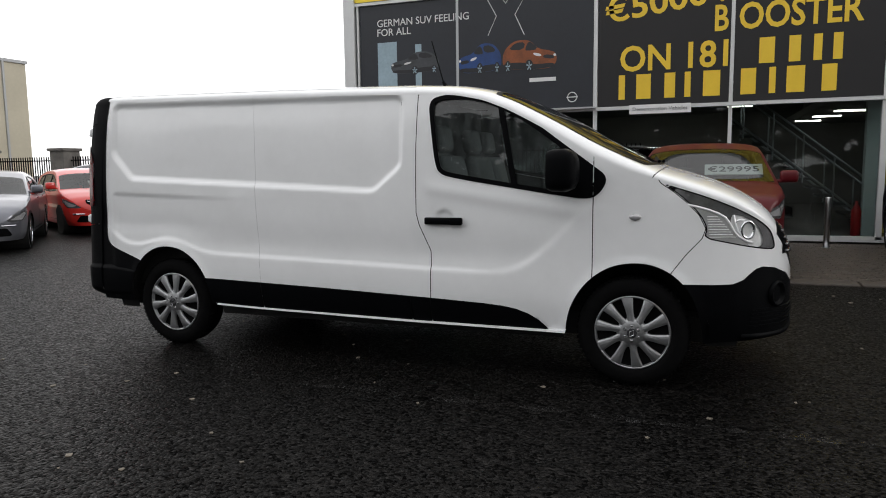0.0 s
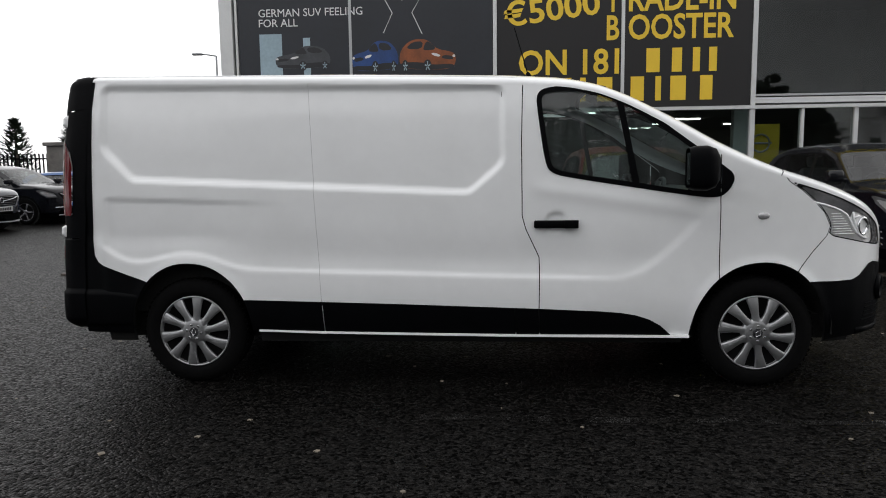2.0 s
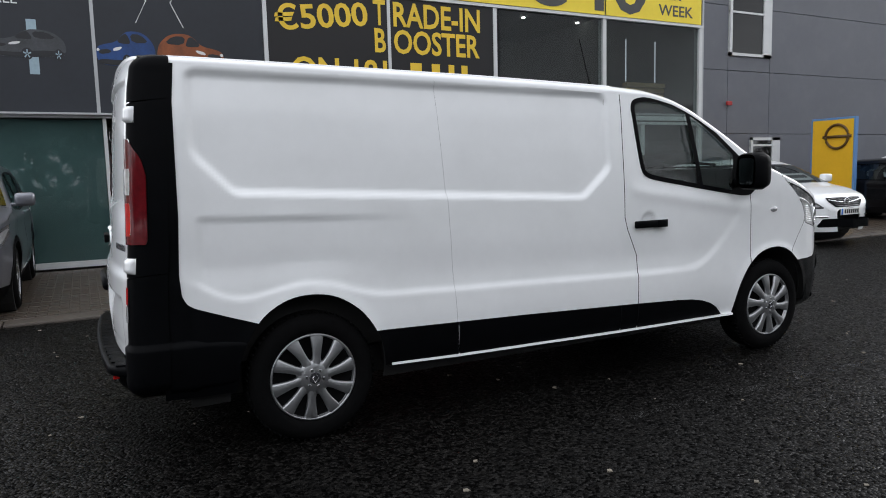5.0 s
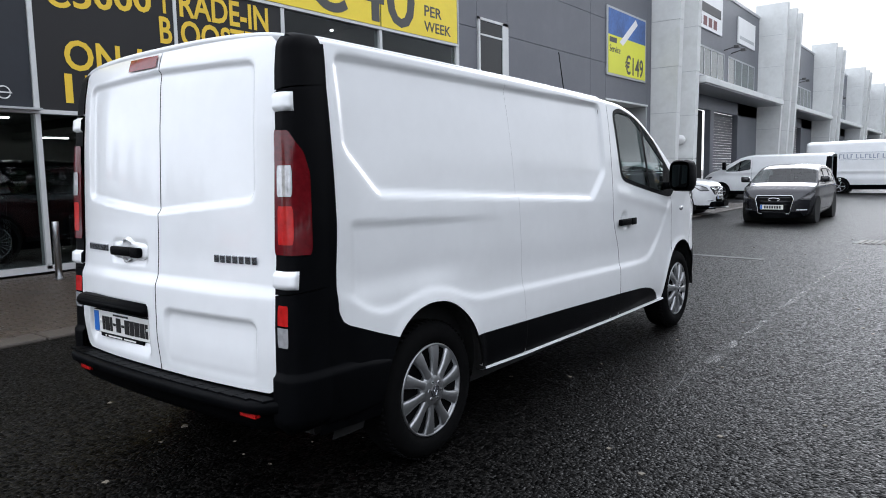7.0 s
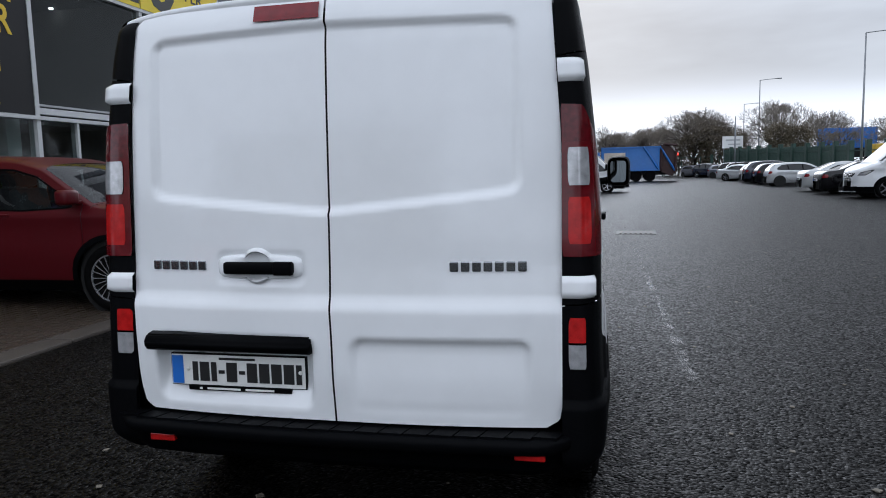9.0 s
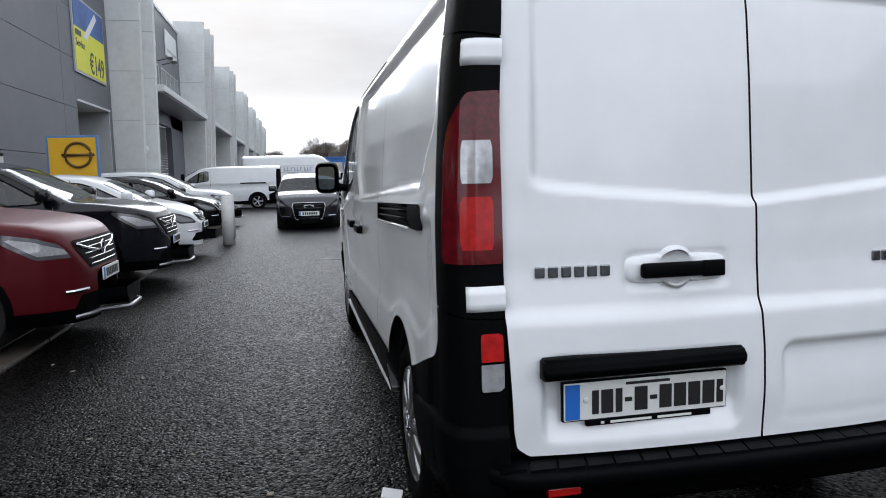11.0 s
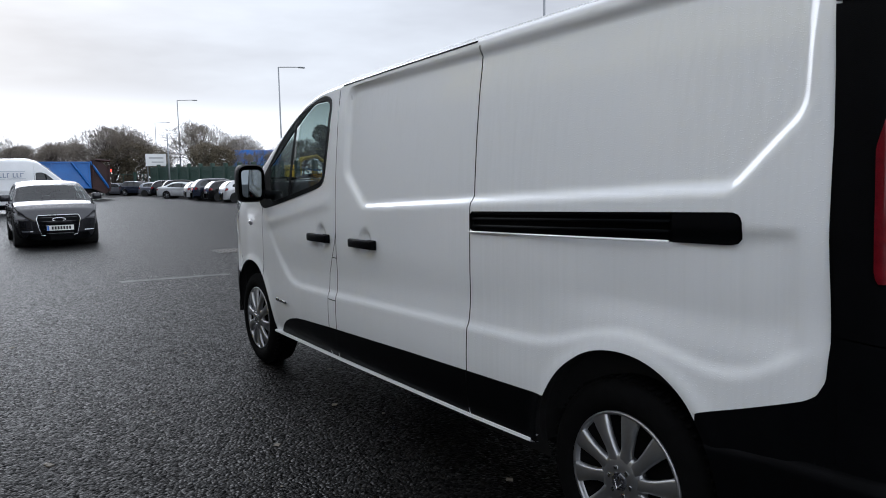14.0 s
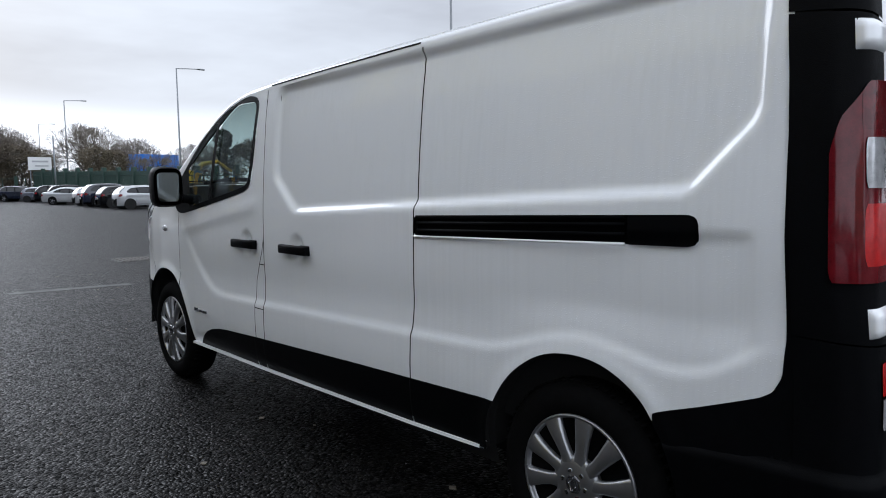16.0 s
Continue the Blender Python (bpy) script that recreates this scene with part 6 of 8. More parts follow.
for x0, x1, z0, z1, mid in ((13.30, 14.80, 4.06, 5.55, 5.08), (14.12, 15.22, 1.20, 2.07, 1.85)):
    wn = empty("hall_window", pose(0, 0, 0), "small window with a pale metal frame", "window")
    fr = [(x0, x1, FAC_Y - 0.05, FAC_Y + 0.02, z0, z0 + 0.07), (x0, x1, FAC_Y - 0.05, FAC_Y + 0.02, z1 - 0.07, z1), (x0, x0 + 0.08, FAC_Y - 0.05, FAC_Y + 0.02, z0, z1), (x1 - 0.30, x1, FAC_Y - 0.05, FAC_Y + 0.02, z0, z1), (x0, x1, FAC_Y - 0.045, FAC_Y + 0.02, mid, mid + 0.05)]
    part("window_frame", boxes(*fr), ALU_LIGHT, wn)
    part("window_pane", boxes((x0 + 0.05, x1 - 0.05, FAC_Y - 0.02, FAC_Y - 0.012, z0 + 0.05, z1 - 0.05)), GLASS_DARK, wn)
    part("window_back", boxes((x0 + 0.02, x1 - 0.02, FAC_Y + 0.0, FAC_Y + 0.02, z0 + 0.02, z1 - 0.02)), DARK, wn)
alarm = empty("alarm_box", pose(13.3, FAC_Y - 0.03, 2.9), "small red alarm sounder on the cladding", "alarm")
bm = bmesh.new()
box(bm, -0.09, 0.09, -0.05, 0.0, -0.05, 0.05, 0.015)
part("alarm_case", bm, mat("alarm_red", (0.35, 0.02, 0.02), 0.4), alarm)
# recessed garage door
clad("garage_jamb", 25.38, 25.46, 0.0, 3.98, 0.0, 1.2, ALU)
clad("garage_jamb", 21.45, 21.52, 0.0, 3.98, 0.0, 1.2)
clad("garage_soffit", 21.45, 25.46, 3.93, 4.0, -0.04, 1.2, ALU_LIGHT)
gd = empty("garage_door", pose(0, 0, 0), "pale sectional garage door, closed", "garage door")
for k in range(7):
    part("door_section", boxes((21.52, 25.38, FAC_Y + 1.15, FAC_Y + 1.2, 0.02 + 0.56 * k, 0.57 + 0.56 * k), bevel=0.008), mat("pale_door", (0.40, 0.39, 0.36), 0.5, var=0.06, scale=1), gd)
# service poster
sp = empty("service_poster", pose(0, 0, 0), "blue and yellow service poster on the hall", "poster")
panel("poster_frame", 21.45, 25.12, 4.84, 7.28, -0.06, -0.01, ALU, sp)
panel("poster_sheet", 21.55, 25.02, 4.92, 6.28, -0.075, -0.06, mat("lime_yellow", (0.72, 0.72, 0.04), 0.5, var=0.04, scale=1), sp)
panel("poster_picture", 21.55, 25.02, 6.28, 7.20, -0.075, -0.06, mat("poster_blue", (0.05, 0.12, 0.34), 0.5, var=0.5, scale=1.2), sp)
bm = bmesh.new()
prism(bm, [(22.5, 6.1), (22.8, 6.0), (24.2, 6.95), (24.0, 7.12)], "y", FAC_Y - 0.085, FAC_Y - 0.076)
part("printed_spanner", bm, SIGN_WHITE, sp)
part("lettering", text_bm("\u20ac149", on_front(23.05, 5.02, 0.078), 0.66, 1.75, 0.006, bold=0.01), LETTER_GREY, sp)
part("lettering", text_bm("Service", on_front(21.62, 5.68, 0.078), 0.24, 0.95, 0.006), LETTER_GREY, sp)
panel("name_bar", 21.62, 22.25, 6.02, 6.20, -0.082, -0.076, LETTER_GREY, sp)
# free-standing yellow sign
ys = empty("yellow_totem", pose(15.1, 6.36, PAVE_Z), "yellow upright sign with blue edge and a plain ring", "sign")
part("totem_frame", boxes((0.0, 0.10, -0.56, 0.56, 0.0, 2.42), bevel=0.01), mat("sign_blue", (0.10, 0.22, 0.45), 0.5), ys)
part("totem_face", boxes((-0.012, 0.0, -0.51, 0.51, 0.05, 2.37)), mat("sign_yellow", (0.75, 0.43, 0.01), 0.5, var=0.05, scale=2), ys)
emblem(ys, pose(-0.03, -0.12, 1.97, 0, 0, 90), 0.28, mat("sign_brown", (0.10, 0.05, 0.01), 0.5))

# ---- row of units with white fins ----


def unit(x0, x1, n):
    """A two-storey unit: cladding, two doors, canopy, windows and signs."""
    u = empty("commercial_unit", pose(0, 0, 0), "two-storey grey unit with a canopy over its doors", "building", "row of units")
    Y = FAC_Y
    part("wall", boxes((x0, x1, Y, Y + 0.3, 5.0, 10.2), (x0, x0 + 2.6, Y, Y + 0.3, 0, 5.0), (x1 - 4.6, x1, Y, Y + 0.3, 0, 5.0), (x0, x1, Y, Y + 0.3, 4.3, 5.0), (x0 + 6.0, x0 + 6.6, Y, Y + 0.3, 0, 4.3)), CLAD, u)
    part("roof", boxes((x0, x1, Y - 0.05, Y + 12, 10.2, 10.35)), ALU, u)
    w = x0 + 2.6
    part("shutter_door", boxes(*[(w + 3.95, x1 - 4.6, Y + 0.3, Y + 0.36, 0.1 + 0.14 * k, 0.225 + 0.14 * k) for k in range(30)]), mat("dark_shutter", (0.085, 0.086, 0.09), 0.5, 0.2, var=0.1, scale=2), u, "dark grey roller shutter")
    part("strip_curtain", boxes(*[(w + 0.3 * k, w + 0.27 + 0.3 * k, Y + 0.32 + 0.02 * (k % 2), Y + 0.35 + 0.02 * (k % 2), 0.0, 4.3) for k in range(6)]), mat("beige_strip", (0.26, 0.245, 0.22), 0.6, var=0.15, scale=2), u)
    # near-black slab in the doorway, in place of the unlit inside
    part("door_gap", boxes((w + 1.8, w + 3.4, Y + 0.4, Y + 0.5, 0, 4.3)), DARK, u)
    part("canopy", boxes((x0 + 0.2, x1 - 0.6, Y - 1.55, Y, 5.02, 5.30), bevel=0.03), FIN_WHITE, u, "pale flat canopy")
    part("canopy_soffit", boxes((x0 + 0.3, x1 - 0.7, Y - 1.45, Y, 4.98, 5.015)), ALU, u)
    for a, b in ((x0 + 3.6, x0 + 8.0), (x0 + 8.8, x0 + 14.2)):
        wi = new("window")
        wi.parent = u
        part("window_frame", boxes((a, b, Y - 0.04, Y - 0.005, 5.85, 5.93), (a, b, Y - 0.04, Y - 0.005, 7.22, 7.30), *[(a + (b - a) * k / 4 - 0.04, a + (b - a) * k / 4 + 0.04, Y - 0.04, Y - 0.005, 5.85, 7.30) for k in range(5)]), ALU, wi)
        for k in range(4):
            part("pane", boxes((a + (b - a) * k / 4 + 0.04, a + (b - a) * (k + 1) / 4 - 0.04, Y - 0.02, Y - 0.012, 5.93, 7.22)), mat("tinted_pane", (0.045, 0.065, 0.062), 0.05, coat=0.3, var=0.2, scale=0.5), wi)
    if n == 0:
        for a, b, z0, z1, mt, bar in ((x0 + 3.2, x0 + 7.4, 8.1, 9.9, SIGN_WHITE, True), (x0 + 10.4, x0 + 14.0, 8.2, 9.6, SIGN_WHITE, False)):
            s = empty("unit_sign", pose(0, 0, 0), "white sign with plain bars on the cladding", "sign", "unit signs")
            part("sign_board", boxes((a, b, Y - 0.08, Y - 0.02, z0, z1)), mt, s)
            part("sign_bar", boxes((a + 0.3, b - 0.3, Y - 0.09, Y - 0.081, z0 + (0.75 if bar else 0.25), z0 + (1.2 if bar else 0.42))), INK if bar else ALU, s)
            if bar:
                part("sign_bar", boxes(*[(a + 0.3 + 0.8 * k, a + 0.85 + 0.8 * k, Y - 0.09, Y - 0.081, z0 + 0.15, z0 + 0.58) for k in range(4)]), mat("dark_red_ink", (0.12, 0.02, 0.02), 0.5), s)
    else:
        s = empty("unit_sign", pose(0, 0, 0), "dark sign with plain bars on the cladding", "sign", "unit signs")
        part("sign_board", boxes((x0 + 4, x0 + 9.5, Y - 0.10, Y - 0.02, 8.1, 9.5)), LETTER_GREY, s)
        part("sign_bar", boxes((x0 + 4.4, x0 + 9.1, Y - 0.11, Y - 0.101, 8.6, 9.0)), SIGN_WHITE, s)
    for a in (x0 + 8.1, x0 + 9.4):
        fl = empty("flood_lamp", pose(a, Y, 7.5), "small flood lamp on an arm", "lamp", "unit flood lamps")
        bm = bmesh.new()
        tube(bm, [(0, 0, 0), (0, -0.5, 0.12)], 0.03, 6)
        box(bm, -0.12, 0.12, -0.75, -0.5, 0.05, 0.2, 0.02)
        part("lamp_body", bm, LETTER_GREY, fl)


def fin(x, top, y_bot, y_top):
    """One white upright blade that widens upwards, made of joined panels."""
    f = empty("white_fin", pose(0, 0, 0), "tall pale panelled fin standing out from the building", "fin wall", "white fins")
    n = 6
    for k in range(n):
        z0, z1 = top * k / n, top * (k + 1) / n
        ya, yb = y_bot + (y_top - y_bot) * z0 / top, y_bot + (y_top - y_bot) * z1 / top
        bm = bmesh.new()
        prism(bm, [(ya, z0 + 0.012), (FAC_Y + 0.2, z0 + 0.012), (FAC_Y + 0.2, z1 - 0.012), (yb, z1 - 0.012)], "x", x, x + 0.42)
        part("fin_panel", bm, FIN_WHITE, f)
    bm = bmesh.new()
    prism(bm, [(y_bot + 0.03, 0), (FAC_Y + 0.2, 0), (FAC_Y + 0.2, top - 0.03), (y_top + 0.03, top - 0.03)], "x", x + 0.02, x + 0.40)
    part("fin_core", bm, ALU, f)


fin(25.9, 11.0, 6.95, 6.66)
fin(27.5, 10.9, 6.70, 6.50)
for n in range(6):
    a = 28.0 + 17.6 * n
    unit(a, a + 15.6, n)
    for k, (dx, yb, yt) in enumerate(((15.2, 6.75, 6.35), (16.6, 6.60, 6.15), (17.6, 6.45, 6.05))):
        fin(a + dx, 11.0 - 0.15 * k, yb, yt)
lp = empty("round_lamp", pose(27.40, 7.2, 2.62), "round white wall lamp on a fin", "lamp")
bm = bmesh.new()
lathe(bm, [(0.001, -0.06), (0.15, -0.05), (0.20, 0.0), (0.20, 0.1)], 24, "x")
part("lamp_globe", bm, SIGN_WHITE, lp, smooth=True)

# steel and white bollards


def bollard(name, x, y, z, h, r, material, label, group):
    b = empty(name, pose(x, y, z), label, "bollard", group)
    bm = bmesh.new()
    lathe(bm, [(r, 0.0), (r, h - 0.01), (r * 0.92, h), (0.001, h + 0.004)], 24, "z")
    part("bollard_tube", bm, material, b, smooth=True)
    if material is STEEL:
        bm = bmesh.new()
        lathe(bm, [(r * 1.5, 0.0), (r * 1.5, 0.012), (r, 0.014)], 24, "z")
        part("base_collar", bm, material, b)


for x in (0.80, 1.78, 2.74, 5.72):
    bollard("steel_bollard", x, 7.12, PAVE_Z, 0.80, 0.045, STEEL, "polished steel bollard before the showroom glass", "steel bollards")
for x, y in ((14.25, 2.86), (12.40, 2.74)):
    bollard("white_bollard", x, y, 0.0, 1.0, 0.115, mat("white_bollard_paint", (0.66, 0.66, 0.64), 0.5, var=0.08, scale=4, dirt=0.4), "stout white-painted round bollard on the asphalt", "white bollards")

# pavers: the nearest as parts, the rest as one mesh
PW, PD, GAP = 0.20, 0.10, 0.006


def paver_data(x, y, z, w, d):
    h = 0.012
    b = 0.006
    v = [(x, y, z - h), (x + w, y, z - h), (x + w, y + d, z - h), (x, y + d, z - h), (x + b, y + b, z), (x + w - b, y + b, z), (x + w - b, y + d - b, z), (x + b, y + d - b, z)]
    f = [(4, 5, 6, 7), (0, 1, 5, 4), (1, 2, 6, 5), (2, 3, 7, 6), (3, 0, 4, 7)]
    return v, f


v0, f0 = paver_data(0, 0, 0, PW - GAP, PD - GAP)
pm = bpy.data.meshes.new("paver")
pm.from_pydata(v0, [], f0)
pm.materials.append(PAVER)
vs, fs = [], []
count = 0
rng = random.Random(4)
y = KERB_Y + 0.285
row = 0
while y < FAC_Y - 0.12:
    x = -3.3 + (0.1 if row % 2 else 0.0)
    while x < 25.8:
        z = PAVE_Z + rng.uniform(-0.002, 0.002)
        if count < 300 and 0.0 < x < 2.9 and 3.9 < y < 6.1:
            o = new("paver", pm)
            o.parent = pavement
            o.location = (x, y, z)
            count += 1
        else:
            v, f = paver_data(x, y, z, PW - GAP, PD - GAP)
            k = len(vs)
            vs += v
            fs += [tuple(i + k for i in q) for q in f]
        x += PW
    y += PD
    row += 1
me = bpy.data.meshes.new("paver_field")
me.from_pydata(vs, [], fs)
me.materials.append(PAVER)
pf = new("paver_field", me)
pf.parent = pavement
tagged(pf, kind="stuff")

# ---- other vehicles ----


def paint(name, color, metal=0.3, rough=0.3):
    return mat(name, color, rough, metal, var=0.06, scale=2, coat=0.8, dirt=0.05, dirt_color=(0.06, 0.055, 0.05))


P_RED = mat("deep_red_paint", (0.075, 0.004, 0.007), 0.38, 0.1, var=0.06, scale=2, coat=0.08, spec=0.22, dirt=0.05, dirt_color=(0.06, 0.02, 0.02))
P_BRIGHT_RED = paint("bright_red_paint", (0.55, 0.025, 0.018), 0.0)
P_BLACK = mat("black_car_paint", (0.004, 0.004, 0.005), 0.16, 0.0, var=0.06, scale=2, coat=0.2, spec=0.30, dirt=0.03, dirt_color=(0.05, 0.05, 0.05))
P_GREY = mat("dark_grey_paint", (0.006, 0.0065, 0.009), 0.16, 0.0, var=0.06, scale=2, coat=0.15, spec=0.30, dirt=0.03, dirt_color=(0.05, 0.05, 0.05))
P_GRAPHITE = mat("graphite_paint", (0.016, 0.0165, 0.020), 0.22, 0.3, var=0.06, scale=2, coat=0.5, dirt=0.04, dirt_color=(0.05, 0.05, 0.05))
P_SILVER = paint("silver_paint", (0.17, 0.175, 0.20), 0.6)
P_PALE = paint("pale_silver_paint", (0.48, 0.49, 0.50), 0.4)
P_WHITE = paint("white_car_paint", (0.74, 0.75, 0.76), 0.0)
P_NAVY = paint("navy_paint", (0.010, 0.014, 0.028), 0.0, 0.22)
P_BLUE = paint("mid_blue_paint", (0.03, 0.09, 0.25))
TINT = mat("car_window_tint", (0.010, 0.012, 0.013), 0.04, coat=0.25, spec=0.35)

KINDS = {
    "suv": dict(L=4.45, wb=2.67, fo=0.92, r=0.345,
                base=[(0.18, 0.78), (0.32, 0.87), (0.55, 0.90), (0.80, 0.905), (0.98, 0.885), (1.06, 0.865), (1.30, 0.77), (1.60, 0.66)],
                crown=[(-2.23, 0.62), (-2.20, 0.90), (-2.12, 1.12), (-1.98, 1.32), (-1.72, 1.55), (-1.30, 1.615), (-0.5, 1.64), (0.10, 1.61), (0.45, 1.53), (1.18, 1.12), (1.55, 1.085), (1.90, 1.03), (2.07, 0.97), (2.15, 0.88), (2.20, 0.72), (2.225, 0.50)],
                shoulder=[(-2.23, 0.55), (-2.18, 0.85), (-2.05, 1.05), (-1.90, 1.25), (-1.62, 1.45), (-1.2, 1.53), (-0.4, 1.55), (0.10, 1.52), (0.42, 1.44), (1.10, 1.055), (1.5, 1.02), (1.88, 0.95), (2.04, 0.88), (2.13, 0.76), (2.19, 0.60), (2.225, 0.45)],
                win=[(-1.78, 1.10), (-1.70, 1.28), (-1.45, 1.44), (-1.15, 1.49), (-0.4, 1.505), (0.10, 1.475), (0.40, 1.395), (0.98, 1.065), (0.3, 1.035)], pillars=((-1.02, 0.05), (-0.10, 0.045)), ws=(0.42, 1.17), rs=(-2.06, -1.72), clad=0.30),
    "hatch": dict(L=3.98, wb=2.47, fo=0.82, r=0.305,
                  base=[(0.16, 0.74), (0.28, 0.82), (0.50, 0.855), (0.75, 0.86), (0.92, 0.84), (1.0, 0.81), (1.25, 0.72), (1.5, 0.62)],
                  crown=[(-2.0, 0.55), (-1.97, 0.85), (-1.90, 1.02), (-1.72, 1.26), (-1.50, 1.40), (-0.9, 1.455), (-0.2, 1.47), (0.20, 1.43), (0.50, 1.34), (1.15, 1.00), (1.5, 0.93), (1.78, 0.83), (1.92, 0.72), (1.98, 0.55)],
                  shoulder=[(-2.0, 0.50), (-1.96, 0.80), (-1.85, 0.96), (-1.65, 1.15), (-1.42, 1.29), (-0.9, 1.37), (-0.2, 1.385), (0.18, 1.35), (0.46, 1.26), (1.08, 0.945), (1.45, 0.87), (1.76, 0.76), (1.90, 0.65), (1.98, 0.48)],
                  win=[(-1.52, 1.0), (-1.42, 1.16), (-1.2, 1.29), (-0.8, 1.335), (-0.2, 1.345), (0.16, 1.31), (0.42, 1.225), (0.95, 0.955), (0.2, 0.93)], pillars=((-0.82, 0.04), (0.02, 0.04)), ws=(0.47, 1.14), rs=(-1.86, -1.52), clad=0.0),
    "sedan": dict(L=4.6, wb=2.72, fo=0.85, r=0.32,
                  base=[(0.16, 0.76), (0.28, 0.85), (0.50, 0.88), (0.75, 0.885), (0.90, 0.865), (0.98, 0.83), (1.22, 0.72), (1.45, 0.60)],
                  crown=[(-2.38, 0.55), (-2.34, 0.90), (-2.20, 1.02), (-1.75, 1.06), (-1.55, 1.12), (-0.95, 1.38), (-0.4, 1.43), (0.05, 1.40), (0.40, 1.30), (1.10, 0.98), (1.6, 0.90), (1.95, 0.80), (2.14, 0.68), (2.21, 0.50)],
                  shoulder=[(-2.38, 0.50), (-2.32, 0.83), (-2.15, 0.95), (-1.72, 0.985), (-1.50, 1.03), (-0.92, 1.28), (-0.4, 1.345), (0.03, 1.32), (0.36, 1.22), (1.03, 0.925), (1.55, 0.83), (1.92, 0.72), (2.12, 0.60), (2.21, 0.44)],
                  win=[(-1.42, 0.99), (-1.1, 1.15), (-0.85, 1.25), (-0.4, 1.305), (0.02, 1.285), (0.32, 1.19), (0.88, 0.94), (0.1, 0.925)], pillars=((-0.75, 0.04), (0.0, 0.04)), ws=(0.37, 1.10), rs=(-1.60, -0.95), clad=0.0),
    "van": dict(L=5.4, wb=3.4, fo=0.93, r=0.33,
                base=[(0.2, 0.86), (0.35, 0.92), (0.6, 0.945), (1.0, 0.94), (1.3, 0.93), (1.6, 0.90), (1.86, 0.86)],
                crown=[(-2.76, 1.90), (-2.70, 1.96), (0.3, 1.97), (0.62, 1.93), (0.95, 1.84), (1.85, 1.32), (2.2, 1.22), (2.42, 1.07), (2.55, 0.9), (2.63, 0.6)],
                shoulder=[(-2.76, 1.80), (0.3, 1.85), (0.60, 1.81), (0.92, 1.72), (1.80, 1.25), (2.18, 1.10), (2.40, 0.94), (2.54, 0.78), (2.63, 0.5)],
                win=[(0.42, 1.30), (0.42, 1.74), (0.62, 1.74), (0.88, 1.66), (1.55, 1.22), (0.9, 1.22)], pillars=((0.90, 0.03),), ws=(0.92, 1.82), rs=None, clad=0.34),
    "tall_van": dict(L=6.6, wb=3.9, fo=1.02, r=0.36,
                     base=[(0.25, 0.88), (0.4, 0.96), (0.7, 0.99), (1.2, 0.985), (1.6, 0.97), (2.1, 0.93), (2.5, 0.88)],
                     crown=[(-3.56, 2.56), (-3.48, 2.63), (0.5, 2.66), (0.9, 2.54), (1.27, 2.27), (1.83, 1.74), (2.26, 1.36), (2.6, 1.26), (2.86, 1.12), (2.95, 0.90), (2.97, 0.70)],
                     shoulder=[(-3.56, 2.38), (0.5, 2.45), (0.9, 2.36), (1.24, 2.10), (1.78, 1.60), (2.20, 1.24), (2.54, 1.12), (2.82, 0.98), (2.93, 0.78), (2.97, 0.6)],
                     win=[(0.78, 1.24), (0.78, 1.96), (1.04, 1.97), (1.24, 1.88), (1.95, 1.20), (1.4, 1.17)], pillars=((1.30, 0.03),), ws=(1.02, 2.22), rs=None, clad=0.42),
}
SHELLS = {}
WHEELS = {}


def car_wheel_meshes(r, style):
    if (r, style) in WHEELS:
        return WHEELS[(r, style)]
    bm = bmesh.new()
    ri = r * 0.68
    lathe(bm, [(ri, 0.02), (ri + 0.02, 0.0), (r * 0.90, 0.004), (r * 0.975, 0.02), (r, 0.045), (r, 0.16), (r * 0.96, 0.19), (ri, 0.19)], 40, "y")
    tyre = bpy.data.meshes.new("tyre")
    bm.to_mesh(tyre)
    bm.free()
    tyre.shade_smooth()
    tyre.materials.append(RUBBER)
    bm = bmesh.new()
    lathe(bm, [(ri - 0.012, 0.03), (ri - 0.004, 0.012), (ri + 0.012, 0.010), (ri + 0.012, 0.05), (ri - 0.012, 0.05)], 40, "y")
    lathe(bm, [(0.001, 0.012), (0.05, 0.012), (0.065, 0.025), (0.065, 0.06)], 20, "y")
    n = {"many": 20, "ten": 10, "five": 5}[style]
    for k in range(n):
        a = 2 * math.pi * k / n
        hw = {"many": 0.006, "ten": 0.013, "five": 0.028}[style]
        rows = []
        for q, w2, yy in ((0.05, hw, 0.018), (ri * 0.6, hw * 0.8, 0.012), (ri, hw * 1.2, 0.014)):
            rows.append([bm.verts.new((q * math.cos(a) - t * math.sin(a), yy + dy, q * math.sin(a) + t * math.cos(a))) for t, dy in ((-w2, 0.02), (-w2, 0.0), (w2, 0.0), (w2, 0.02))])
        for r0, r1 in zip(rows, rows[1:]):
            for i in range(3):
                bm.faces.new((r0[i], r0[i + 1], r1[i + 1], r1[i]))
    bmesh.ops.recalc_face_normals(bm, faces=bm.faces)
    rim = bpy.data.meshes.new("rim")
    bm.to_mesh(rim)
    bm.free()
    rim.materials.append(mat("alloy_wheel", (0.45, 0.46, 0.48), 0.25, 0.8, var=0.1, scale=12))
    bm = bmesh.new()
    lathe(bm, [(0.001, 0.06), (ri, 0.06), (ri, 0.07), (0.001, 0.07)], 24, "y")
    disc = bpy.data.meshes.new("disc")
    bm.to_mesh(disc)
    bm.free()
    disc.materials.append(DARK)
    WHEELS[(r, style)] = (tyre, rim, disc)
    return WHEELS[(r, style)]


